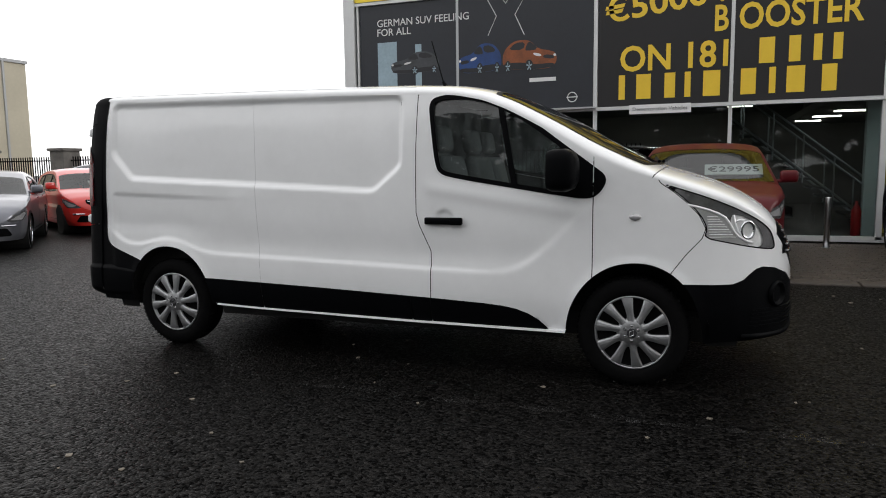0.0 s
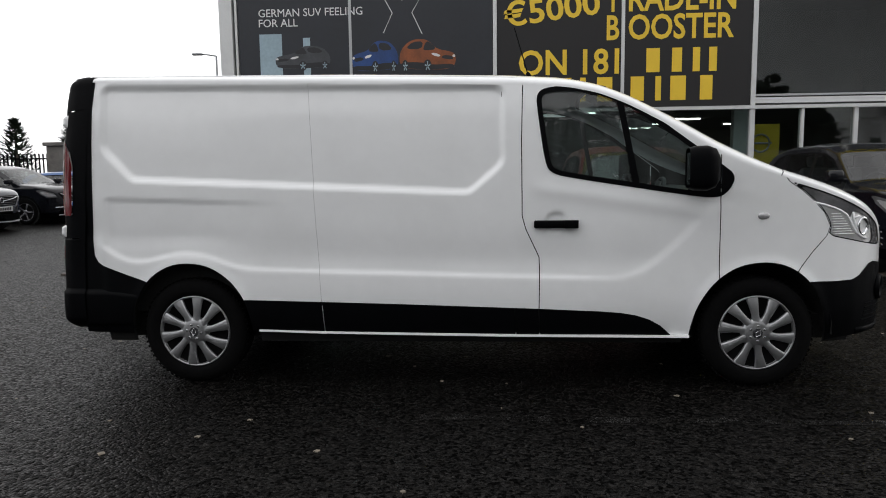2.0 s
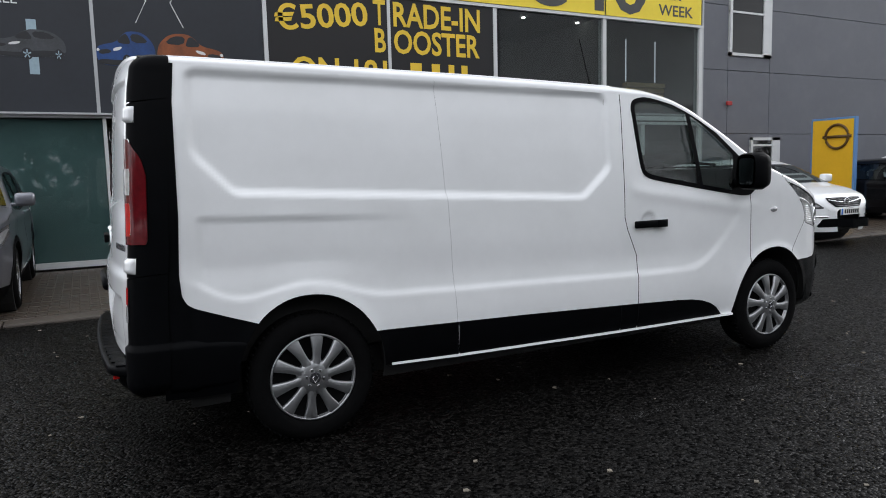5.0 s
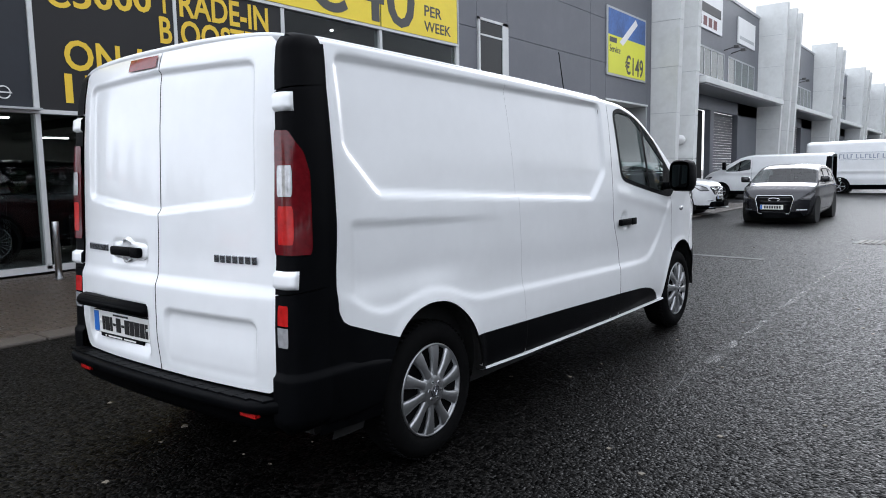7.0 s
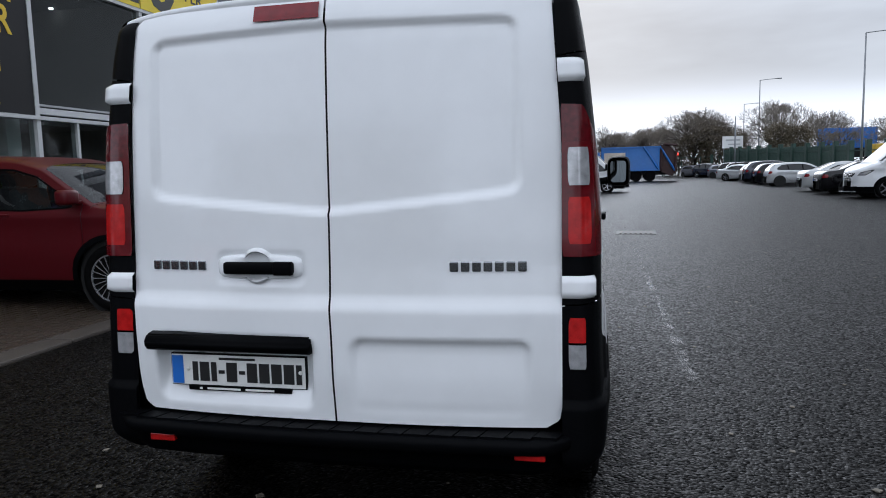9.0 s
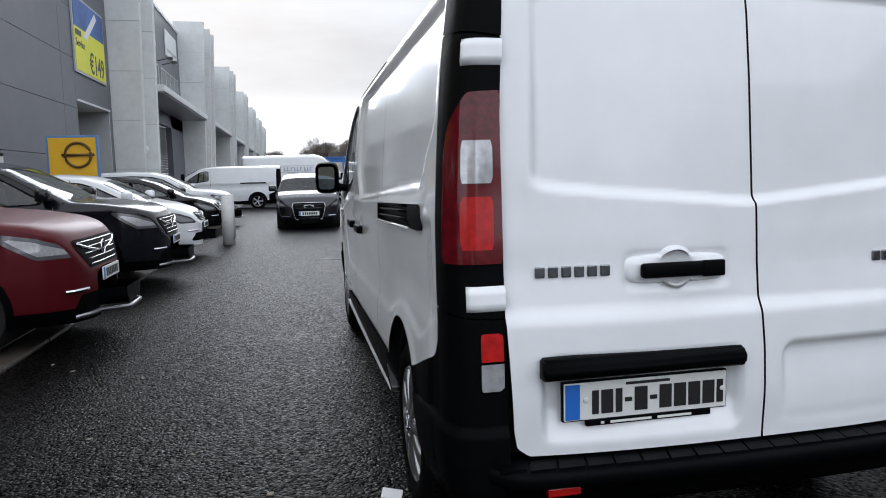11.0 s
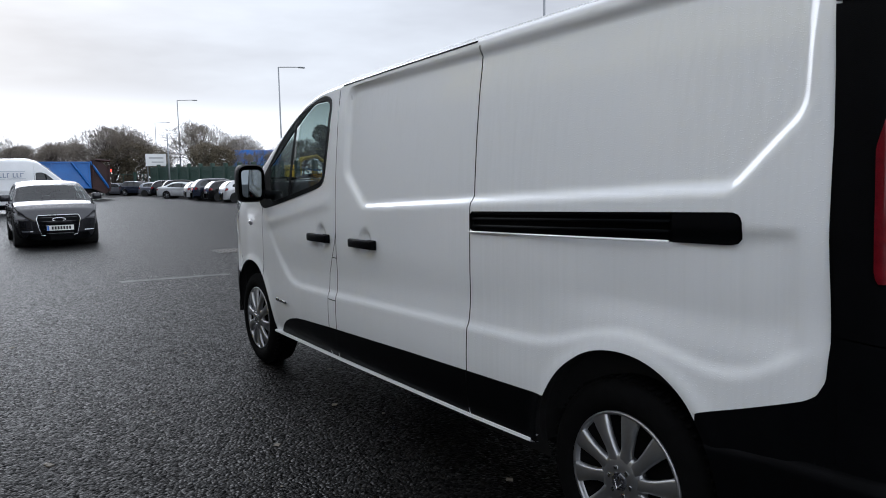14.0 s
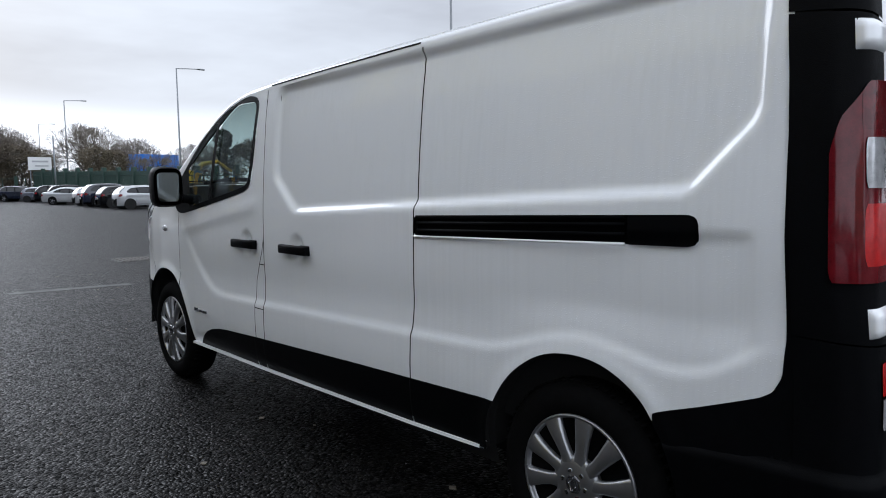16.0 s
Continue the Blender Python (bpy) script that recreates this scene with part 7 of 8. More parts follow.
def car(kind, body_paint, m, label, name="parked_car", category="car", group="parked cars", grid=0.05, style="five", plate=True, light_grille=False, rear_plate=True, seats=True, windscreen_card="", card_y=0.22, framed=False):
    """A parked vehicle; local +x is its nose, the origin lies on the ground under its middle."""
    K = KINDS[kind]
    root = empty(name, m, label, category, group)
    xr, xf = K["crown"][0][0], K["crown"][-1][0]
    taper = [(xr, 0.72 if "van" in kind else 0.50), (xr + 0.03, 0.86 if "van" in kind else 0.72), (xr + 0.12, 0.95 if "van" in kind else 0.86), (xr + 0.4, 0.98), (xr + 0.8, 1.0), (xf - 0.9, 1.0), (xf - 0.5, 0.965), (xf - 0.25, 0.88), (xf - 0.10, 0.74), (xf - 0.03, 0.56), (xf, 0.30)]
    if kind not in SHELLS:
        SHELLS[kind] = Shell(K["base"], taper, K["shoulder"], K["crown"], n=2.5, blur=0.035, tblur=0.012)
    S = SHELLS[kind]
    xa = xf - K["fo"]
    axles = (xa, xa - K["wb"])
    zb = 0.20
    belt = K["win"][0][1]
    win = round_poly(K["win"], 0.05)
    wd = sdf(win)
    arches = [sdf([(a + (K["r"] + 0.05) * math.cos(t), K["r"] + (K["r"] + 0.05) * math.sin(t)) for t in np.linspace(0, 2 * math.pi, 28, endpoint=False)]) for a in axles]
    van_like = "van" in kind
    hl_z = np.interp(xf - 0.30, [p[0] for p in K["shoulder"]], [p[1] for p in K["shoulder"]])
    hl = sdf(round_poly([(xf - 0.62, hl_z + 0.03), (xf - 0.30, hl_z - 0.03), (xf - 0.07, hl_z - 0.12), (xf - 0.06, hl_z - 0.20), (xf - 0.30, hl_z - 0.20), (xf - 0.50, hl_z - 0.07)], 0.02))
    tl_z = min(1.0, float(np.interp(xr + 0.15, [p[0] for p in K["shoulder"]], [p[1] for p in K["shoulder"]])) - 0.02)
    tlh = 0.42 if van_like else 0.17
    tail = sdf(round_poly([(xr - 0.02, tl_z + (0.3 if van_like else 0)), (xr + (0.10 if van_like else 0.30), tl_z + (0.3 if van_like else -0.02)), (xr + (0.10 if van_like else 0.22), tl_z - tlh), (xr - 0.02, tl_z - tlh)], 0.02))
    if kind == "van":
        tail = sdf(round_poly([(xr - 0.05, 2.0), (xr + 0.16, 2.0), (xr + 0.20, 1.5), (xr + 0.20, 0.85), (xr + 0.28, 0.74), (xr + 0.55, 0.64), (xr + 0.55, 0.1), (xr - 0.05, 0.1)], 0.03))
    xs = np.concatenate([spaced(xr + 0.002, xr + 0.15, 0.02), spaced(xr + 0.15, xf - 0.25, grid)[1:], spaced(xf - 0.25, xf - 0.002, 0.02)[1:]])
    ztop = max(p[1] for p in K["shoulder"]) + 0.03

    for sg in (-1, 1):
        polys = sheet(xs, spaced(zb, ztop, grid * 0.9))
        polys, _ = cut(polys, lambda p: p[:, 1] - S.zt(p[:, 0]) - 0.0005)
        for a in arches:
            _, polys = cut(polys, a)
        waist = lambda x, z: -0.016 * np.exp(-((z - belt + 0.30) / 0.12) ** 2) + 0.012 * np.exp(-((z - belt + 0.13) / 0.05) ** 2)

        def put(nm, pc, mt, out=0.0, par=root, lb=""):
            return (pieces if nm == "body_side" else part)(nm, bend(pc, S.side(sg, lambda x, z: waist(x, z) * ((x > xr + 0.5) & (x < xf - 0.5)) + out), sg > 0), mt, par, lb, True)

        glass_p, polys = cut(polys, wd)
        rim, pane = cut(glass_p, lambda p: -(wd(p) + 0.018))
        for px, w in K["pillars"]:
            bar, pane = cut(pane, lambda p, px=px, w=w: np.abs(p[:, 0] - px + 0.18 * (p[:, 1] - belt)) - w)
            rim = rim + bar
        put("window_trim", rim, BLACK_PLASTIC, 0.002)
        g = put("side_window", pane, GLASS_CAR if seats else TINT, -0.006)
        lamp, polys = cut(polys, hl)
        core, lamp = cut(lamp, lambda p: hl(p) + 0.030)
        hd = put("headlamp", lamp, LAMP_SMOKE, 0.002)
        put("reflector", core, CLEAR_LENS, 0.001, hd)
        tlp, polys = cut(polys, tail)
        put("tail_lamp", tlp, BLACK_PLASTIC if kind == "van" else RED_LENS, 0.003)
        if K["clad"]:
            low, polys = cut(polys, lambda p: p[:, 1] - K["clad"] - 0.02)
            put("lower_trim", low, BLACK_PLASTIC, 0.006)
            for a in arches:
                lip, polys = cut(polys, lambda p, a=a: a(p) - 0.055)
                put("arch_trim", lip, BLACK_PLASTIC, 0.008)
        if van_like:
            for dx in (0.36, -0.95):
                bit, polys = part_off(polys, lambda p, dx=dx: p[:, 0] - (K["win"][0][0] - 0.06 if dx > 0 else dx), 0.006)
                put("body_side", bit, body_paint)
            put("front_side", polys, body_paint)
            if kind == "van":
                bm = bmesh.new()
                yt = float(S.half(np.array([-1.0]), np.array([1.17]))[0])
                box(bm, -2.1, -0.95, sg * yt - 0.012, sg * yt + 0.012, 1.14, 1.20, 0.005)
                part("door_track", bm, BLACK_PLASTIC, root)
        else:
            p0 = K["pillars"]
            d1, polys = part_off(polys, sdf([(p0[1][0] - 0.02, 2), (p0[1][0] - 0.02, zb + 0.12), (K["win"][-2][0] + 0.03, zb + 0.12), (K["win"][-2][0] + 0.03, 2)]), 0.004)
            d2, polys = part_off(polys, sdf([(p0[0][0] - 0.10, 2), (p0[0][0] - 0.16, zb + 0.35), (p0[0][0] + 0.10, zb + 0.12), (p0[1][0] - 0.03, zb + 0.12), (p0[1][0] - 0.03, 2)]), 0.004)
            put("door", d1, body_paint)
            put("door", d2, body_paint)
            put("body_side", polys, body_paint)
            bm = bmesh.new()
            for hx in (p0[1][0] + 0.16, p0[0][0] + 0.10):
                y0 = float(S.half(np.array([hx]), np.array([belt - 0.10]))[0]) + 0.012
                box(bm, hx - 0.09, hx + 0.09, sg * y0 - 0.012, sg * y0 + 0.012, belt - 0.115, belt - 0.09, 0.006)
            pieces("door_handle", bm, body_paint if kind != "sedan" else CHROME, root)
        # mirror
        mx = K["win"][-2][0] - 0.02
        y0 = float(S.half(np.array([mx]), np.array([belt]))[0])
        bm = bmesh.new()
        hh = 0.17 if van_like else 0.075
        box(bm, mx - 0.09, mx + 0.06, sg * (y0 + 0.13) - 0.10, sg * (y0 + 0.13) + 0.10, belt + 0.0, belt + 2 * hh, 0.035)
        box(bm, mx - 0.02, mx + 0.04, sg * (y0 + 0.02) - 0.05, sg * (y0 + 0.02) + 0.05, belt + 0.0, belt + 0.04, 0.01)
        part("door_mirror", bm, BLACK_PLASTIC if van_like else body_paint, root, smooth=True)
    # top
    tp = sheet(xs, np.concatenate([np.linspace(-1, -0.6, 7), np.linspace(-0.6, 0.6, 13)[1:], np.linspace(0.6, 1, 7)[1:]]))
    w0, w1 = K["ws"]
    wsd = lambda p: np.maximum(np.maximum(w0 + 0.06 * np.abs(p[:, 1]) ** 2 - p[:, 0], p[:, 0] - w1 + 0.10 * np.abs(p[:, 1]) ** 2), np.abs(p[:, 1]) - 0.74)
    scr, tp = cut(tp, wsd)
    wsg = part("windscreen", bend(scr, S.top(0.002)), GLASS_CAR if seats else TINT, root, "windscreen", True)
    wsg.visible_shadow = False
    if K["rs"]:
        r0, r1 = K["rs"]
        rsd = lambda p: np.maximum(np.maximum(r0 - p[:, 0], p[:, 0] - r1), np.abs(p[:, 1]) - 0.72)
        rs, tp = cut(tp, rsd)
        part("rear_window", bend(rs, S.top(0.002)), TINT, root, "", True)
    hood, roof = part_off(tp, lambda p: w1 + 0.02 - 0.08 * np.abs(p[:, 1]) ** 2 - p[:, 0], 0.004)
    part("bonnet", bend(hood, S.top()), body_paint, root, "", True)
    part("roof", bend(roof, S.top()), body_paint, root, "", True)
    # front face
    zf = hl_z - 0.16
    fw = {"suv": 0.60, "hatch": 0.46, "sedan": 0.44}.get(kind, 0.55)
    fz1 = min(hl_z - 0.02, K["crown"][-2][1] + (0.14 if kind == "suv" else 0.06))
    fz0 = fz1 - (0.24 if kind == "suv" else 0.16)
    if framed:
        fw, fz1, fz0 = 0.43, 0.69, 0.25
    edge = round_poly([(-0.40, fz1), (0.40, fz1), (fw, fz1 - 0.09), (0.35, fz0), (-0.35, fz0), (-fw, fz1 - 0.09)], 0.03)
    gp, _ = cut(sheet(spaced(-fw - 0.1, fw + 0.1, 0.03), spaced(fz0, fz1, 0.02)), sdf(edge if framed else round_poly([(-fw, fz1), (fw, fz1), (fw * 0.97, fz1 - 0.07), (fw * 0.68, fz0), (-fw * 0.68, fz0), (-fw * 0.97, fz1 - 0.07)], 0.03)))
    gr = part("grille", bend(gp, S.face(xf - 0.5, xf + 0.2, 0.008)), BLACK_PLASTIC, root, "", True)
    gh = fz1 - fz0
    for k in range(5):
        zz = fz0 + (k + 0.6) * gh / 5.2
        half_w = fw * (0.62 + 0.28 * (zz - fz0) / gh)
        yy = np.linspace(-half_w, half_w, 15)
        xx = S.end(yy, np.full(15, zz), lo=xf - 0.5, hi=xf + 0.2, off=0.012)
        bm = bmesh.new()
        tube(bm, [(float(a), float(b), zz) for a, b in zip(xx, yy)], 0.006, 6)
        part("grille_bar", bm, CHROME if light_grille and k % 2 == 0 else LAMP_DARK, gr, smooth=True)
    zc = fz0 + (0.78 if framed else 0.55) * gh
    if framed:
        ring = np.array(list(edge) + [edge[0]])
        xx = S.end(ring[:, 0], ring[:, 1], lo=xf - 0.5, hi=xf + 0.2, off=0.014)
        bm = bmesh.new()
        tube(bm, [(float(a), float(b), float(c)) for a, b, c in zip(xx, ring[:, 0], ring[:, 1])], 0.008, 6)
        part("grille_frame", bm, CHROME, gr, "chrome grille frame", True)
    for sg in (() if framed else (-1, 1)):
        yy = np.linspace(0.08, fw * 0.93, 9)
        zz = zc - 0.01 + (fz1 - 0.025 - zc) * ((yy - 0.08) / (fw * 0.93 - 0.08)) ** 1.6
        xx = S.end(sg * yy, zz, lo=xf - 0.5, hi=xf + 0.2, off=0.016)
        bm = bmesh.new()
        tube(bm, [(float(a), sg * float(b), float(c)) for a, b, c in zip(xx, yy, zz)], 0.011, 6)
        part("grille_wing", bm, CHROME, gr, smooth=True)
    bm = bmesh.new()
    ex = float(S.end(np.array([0.0]), np.array([zc]), lo=xf - 0.5, hi=xf + 0.2)[0])
    tube(bm, [(ex + 0.022, (0.13 if framed else 0.06) * math.cos(a), zc + (0.036 if framed else 0.06) * math.sin(a)) for a in np.linspace(0, 2 * math.pi, 21)], 0.009, 6)
    part("nose_ring", bm, CHROME, gr, "plain chrome ring", True)
    zi = 0.24 if framed else 0.36
    ip, _ = cut(sheet(spaced(-0.7, 0.7, 0.04), spaced(zi - 0.09, zi + 0.08, 0.03)), sdf(round_poly([(-0.58, zi + 0.06), (0.58, zi + 0.06), (0.66, zi - 0.08), (-0.66, zi - 0.08)], 0.03)))
    part("lower_intake", bend(ip, S.face(xf - 0.6, xf + 0.2, 0.006)), BLACK_PLASTIC, root, "", True)
    for sg in (-1, 1):
        yy = np.linspace(0.50, 0.70, 5) * sg
        bm = bmesh.new()
        xx = S.end(yy, np.full(5, zi + 0.10), lo=xf - 0.7, hi=xf + 0.2, off=0.010)
        tube(bm, [(float(a), float(b), zi + 0.10) for a, b in zip(xx, yy)], 0.014, 6)
        part("fog_trim", bm, CHROME, root)
    if K["clad"]:
        yy = np.linspace(-0.62, 0.62, 13)
        xx = S.end(yy, np.full(13, 0.24), lo=xf - 0.7, hi=xf + 0.2, off=0.012)
        bm = bmesh.new()
        tube(bm, [(float(a), float(b), 0.245) for a, b in zip(xx, yy)], 0.02, 6)
        part("skid_plate", bm, SILVER, root, smooth=True)
    if plate:
        for front in (True, False):
            if not front and not rear_plate:
                continue
            zp = (0.42 if framed else fz0 - 0.075) if front else (0.62 if not van_like else 0.8)
            ex = float(S.end(np.array([0.26]), np.array([zp]), lo=xf - 0.5, hi=xf + 0.2)[0]) if front else float(S.end(np.array([0.26]), np.array([zp]), lo=xr + 0.5, hi=xr - 0.2)[0])
            ex += 0.025 if front else -0.02
            if framed and front:
                ex = float(S.end(np.array([0.0]), np.array([zp]), lo=xf - 0.5, hi=xf + 0.2)[0]) + 0.03
            s = 1 if front else -1
            pl = part("number_plate", boxes((ex - 0.006, ex + 0.006, -0.26, 0.26, zp - 0.055, zp + 0.055), bevel=0.002), PLATE_WHITE, root, "number plate with plain bars")
            part("plate_band", boxes((ex + s * 0.004, ex + s * 0.008, *sorted((-s * 0.255, -s * 0.215)), zp - 0.05, zp + 0.05)), PLATE_BLUE, pl)
            pieces("plate_bar", boxes(*[(ex + s * 0.004, ex + s * 0.0085, -0.17 + 0.056 * k, -0.132 + 0.056 * k, zp - 0.034, zp + 0.034) for k in range(7)]), INK, pl)
    # wheels and wells
    tyre, rim_m, disc = car_wheel_meshes(K["r"], style)
    for a in axles:
        for sg in (-1, 1):
            w = new("wheel")
            w.parent = root
            yo = float(S.half(np.array([a]), np.array([0.5]))[0]) - 0.012
            w.matrix_local = pose(a, sg * yo, K["r"]) @ (Matrix.Identity(4) if sg < 0 else Matrix.Rotation(math.pi, 4, "Z"))
            for nm, d in (("tyre", tyre), ("rim", rim_m), ("brake_disc", disc)):
                o = new(nm, d)
                o.parent = w
    bm = bmesh.new()
    box(bm, xr + 0.15, xf - 0.2, -0.60, 0.60, 0.20, 0.62)
    for a in axles:
        lathe(bm, [(K["r"] + 0.05, -0.84), (K["r"] + 0.05, 0.84)], 20, "y", (a, 0, K["r"]))
    part("underbody", bm, DARK, root)
    if seats:
        # dark cabin with seats and dash
        bm = bmesh.new()
        x0, x1 = (K["win"][0][0] + 0.1), w1 - 0.15
        box(bm, x0, x1, -0.70, 0.70, 0.55, belt - 0.12)
        part("cabin_tub", bm, INTERIOR, root)
        for sx in ((0.05, -0.85) if not van_like else (K["win"][0][0] + 0.05,)):
            for yy in (-0.36, 0.36):
                bm = bmesh.new()
                box(bm, -0.08, 0.06, -0.22, 0.22, 0.0, 0.40, 0.04, pose(sx - 0.05, yy, belt - 0.22, 0, -12, 0))
                box(bm, -0.05, 0.04, -0.12, 0.12, 0.42, 0.58, 0.03, pose(sx - 0.05, yy, belt - 0.22, 0, -12, 0))
                part("seat_back", bm, FABRIC, root, smooth=True)
        bm = bmesh.new()
        tube(bm, [(w1 - 0.42 + 0.0 * a, -0.34 + 0.17 * math.cos(a), belt - 0.06 + 0.17 * math.sin(a)) for a in np.linspace(0, 2 * math.pi, 21)], 0.014, 6)
        part("steering_wheel", bm, INTERIOR, root)
    if windscreen_card:
        xm = (w0 + w1) / 2 + 0.02
        zc, dz = float(S.h(np.array([xm]))[0]), float(S.h(np.array([xm + 0.1]))[0] - S.h(np.array([xm]))[0])
        mm = Matrix.Translation((xm, card_y, zc - 0.06)) @ Matrix.Rotation(math.atan2(-dz, 0.1), 4, "Y") @ Matrix.Rotation(math.pi / 2, 4, "Z")
        bm = bmesh.new()
        box(bm, -0.34, 0.34, -0.13, 0.13, -0.004, 0.004, 0.0, mm)
        cd = part("price_card", bm, SIGN_WHITE, root, "white price card")
        if windscreen_card != "bars":
            part("lettering", text_bm(windscreen_card, mm @ Matrix.Translation((-0.30, -0.06, 0.006)), 0.13, 0.60, 0.002), INK, cd)
        else:
            bm = bmesh.new()
            box(bm, -0.28, 0.28, -0.05, 0.06, 0.0045, 0.007, 0.0, mm)
            part("card_bar", bm, INK, cd)
    return root


D = -90
car("suv", P_RED, pose(3.88, 5.22, PAVE_Z, 0, 0, D), "deep red SUV parked nose-out on the paved apron", grid=0.035, style="many", light_grille=True, windscreen_card="\u20ac29995", card_y=0.35)
car("suv", P_GREY, pose(7.32, 5.20, PAVE_Z, 0, 0, D), "black SUV parked nose-out beside the red one", grid=0.04, style="five", light_grille=True)
car("suv", P_BLACK, pose(3.05, 9.85, 0.11, 0, 0, 0), "black SUV on display behind the showroom glass", grid=0.04, style="many", group="display cars")
car("hatch", P_WHITE, pose(10.5, 4.95, PAVE_Z, 0, 0, D), "white hatchback parked nose-out on the apron", grid=0.04, style="five", windscreen_card="bars")
car("suv", P_SILVER, pose(-2.55, 5.75, PAVE_Z, 0, 0, D), "silver SUV parked nose-out at the kerb corner", grid=0.035, style="five")
car("hatch", P_BLACK, pose(16.2, 5.2, 0.0, 0, 0, D), "black hatchback with a chrome grille bar, parked nose-out", light_grille=True)
car("suv", P_WHITE, pose(18.9, 5.35, 0.0, 0, 0, D), "white SUV with black lower trim, parked nose-out")
car("hatch", P_GRAPHITE, pose(17.98, 1.0, 0.0, 0, 0, 180), "dark grey hatchback facing along the yard", grid=0.035, framed=True)
car("van", P_WHITE, pose(31.6, 4.72, 0, 0, 0, 90), "white panel van parked side-on", "parked_van", "van", "parked vans", style="five")
tv = car("tall_van", P_WHITE, pose(38.4, 0.60, 0, 0, 0, -90), "tall long white van with lettered side, parked across the yard", "parked_van", "van", "parked vans", style="five", seats=False)
tv2 = car("tall_van", P_WHITE, pose(26.7, -13.2, 0, 0, 0, 92), "tall white van parked nose-out in the row", "parked_van", "van", "parked vans", style="five", seats=False)
for v, s in ((tv, 1), (tv, -1), (tv2, 1), (tv2, -1)):
    bm = bmesh.new()
    x, z0, z1 = -2.02, 1.74, 1.95
    for n, wd in enumerate((0.15, 0.12, 0.13, 0.10, 0.14, 0.17, 0.15, 0.12, 0.13, 0.10, 0.12, 0.11, 0.15)):
        x += 0.10 if n in (4, 10) else 0.0
        box(bm, x, x + 0.045, s * 0.990 - 0.006, s * 0.990 + 0.006, z0, z1)
        box(bm, x + 0.045, x + wd, s * 0.990 - 0.006, s * 0.990 + 0.006, z0 if n % 3 else z1 - 0.035, z0 + 0.035 if n % 3 else z1)
        x += wd + 0.035
    for a, b, z in ((-2.03, 0.36, 2.02), (-2.03, -1.2, 1.67), (-0.4, 0.36, 1.67), (-1.1, -0.5, 1.66)):
        box(bm, a, b, s * 0.990 - 0.006, s * 0.990 + 0.006, z, z + 0.016)
    part("side_lettering_bar", bm, mat("grey_blue_vinyl", (0.28, 0.32, 0.40), 0.5), v, "plain grey bars in place of a firm's name")
# the row by the showroom's far end
car("sedan", P_SILVER, pose(-9.3, 4.5, 0, 0, 0, -45), "silver saloon parked in the row", group="far row")
car("hatch", P_BRIGHT_RED, pose(-10.2, 7.7, 0, 0, 0, -30), "bright red hatchback with a price card", group="far row", windscreen_card="bars")
car("suv", P_NAVY, pose(-12.0, 11.0, 0, 0, 0, -4), "navy SUV parked in the row", group="far row")
car("suv", P_GREY, pose(-12.0, 14.0, 0, 0, 0, -4), "dark SUV with roof bars parked in the row", group="far row")
car("hatch", P_BLUE, pose(-11.4, 17.0, 0, 0, 0, -4), "blue hatchback parked in the row", group="far row")
# the row along the green fence
rng = random.Random(7)
for k, (kind, pt, x, y, lb, hd) in enumerate((
        ("hatch", P_PALE, 44.4, -13.1, "silver hatchback parked nose-in", -90), ("hatch", P_BLACK, 48.6, -13.3, "black hatchback parked nose-in", -90), ("suv", P_NAVY, 52.2, -13.5, "dark blue SUV parked nose-in", -92), ("hatch", P_PALE, 56.3, -13.8, "silver hatchback parked nose-in beside a saloon", -90),
        ("sedan", P_PALE, 61.5, -13.2, "pale silver saloon parked at an angle", -130), ("suv", P_BLACK, 67.0, -14.6, "black SUV parked nose-in", -95), ("suv", P_GREY, 72.5, -14.8, "dark grey SUV parked nose-in", -100), ("hatch", P_SILVER, 77.0, -14.4, "grey hatchback parked nose-in", -120), ("suv", P_NAVY, 83.0, -13.6, "navy SUV parked nose-in", -140), ("hatch", P_SILVER, 89.0, -12.6, "silver hatchback at the far end", -150),
        ("sedan", P_PALE, 34.4, -12.9, "silver saloon parked nose-in by the van", -90), ("sedan", P_BLACK, 30.9, -12.7, "black saloon parked nose-in by the van", -90), ("sedan", P_BLACK, 23.0, -13.4, "black saloon parked nose-out", 90), ("hatch", P_PALE, 20.4, -13.9, "pale silver hatchback parked nose-in", -90), ("sedan", P_PALE, 17.0, -13.8, "silver saloon parked nose-out", 90))):
    car(kind, pt, pose(x, y, 0, 0, 0, hd), lb, group="row by the fence", grid=0.08, style="five", seats=False)

# ---- distance: fence, trees, lamps, truck, far buildings ----
GREEN = mat("green_fence_paint", (0.028, 0.058, 0.046), 0.5, 0.2, var=0.15, scale=3)
BARK = mat("bark", (0.055, 0.045, 0.036), 0.9, var=0.4, scale=6)
TWIG = mat("twig", (0.17, 0.145, 0.12), 0.9, var=0.4, scale=2)
LEAF_DARK = mat("dark_evergreen", (0.016, 0.030, 0.014), 0.7, var=0.5, scale=1.5)
LEAF_BROWN = mat("brown_hedge", (0.105, 0.085, 0.055), 0.8, var=0.5, scale=1.0)
GRASS = mat("grass_bank", (0.055, 0.085, 0.022), 0.9, var=0.4, scale=0.8)
BEIGE = mat("beige_render", (0.50, 0.46, 0.36), 0.8, var=0.08, scale=0.5)
STONE = mat("grey_stone", (0.14, 0.13, 0.12), 0.9, var=0.4, scale=3, bump=0.4, bscale=15)
POLE = mat("galvanised_pole", (0.22, 0.23, 0.24), 0.5, 0.5, var=0.1, scale=3)
BLUE_T = mat("blue_truck_paint", (0.02, 0.13, 0.42), 0.35, var=0.15, scale=0.8, coat=0.4)
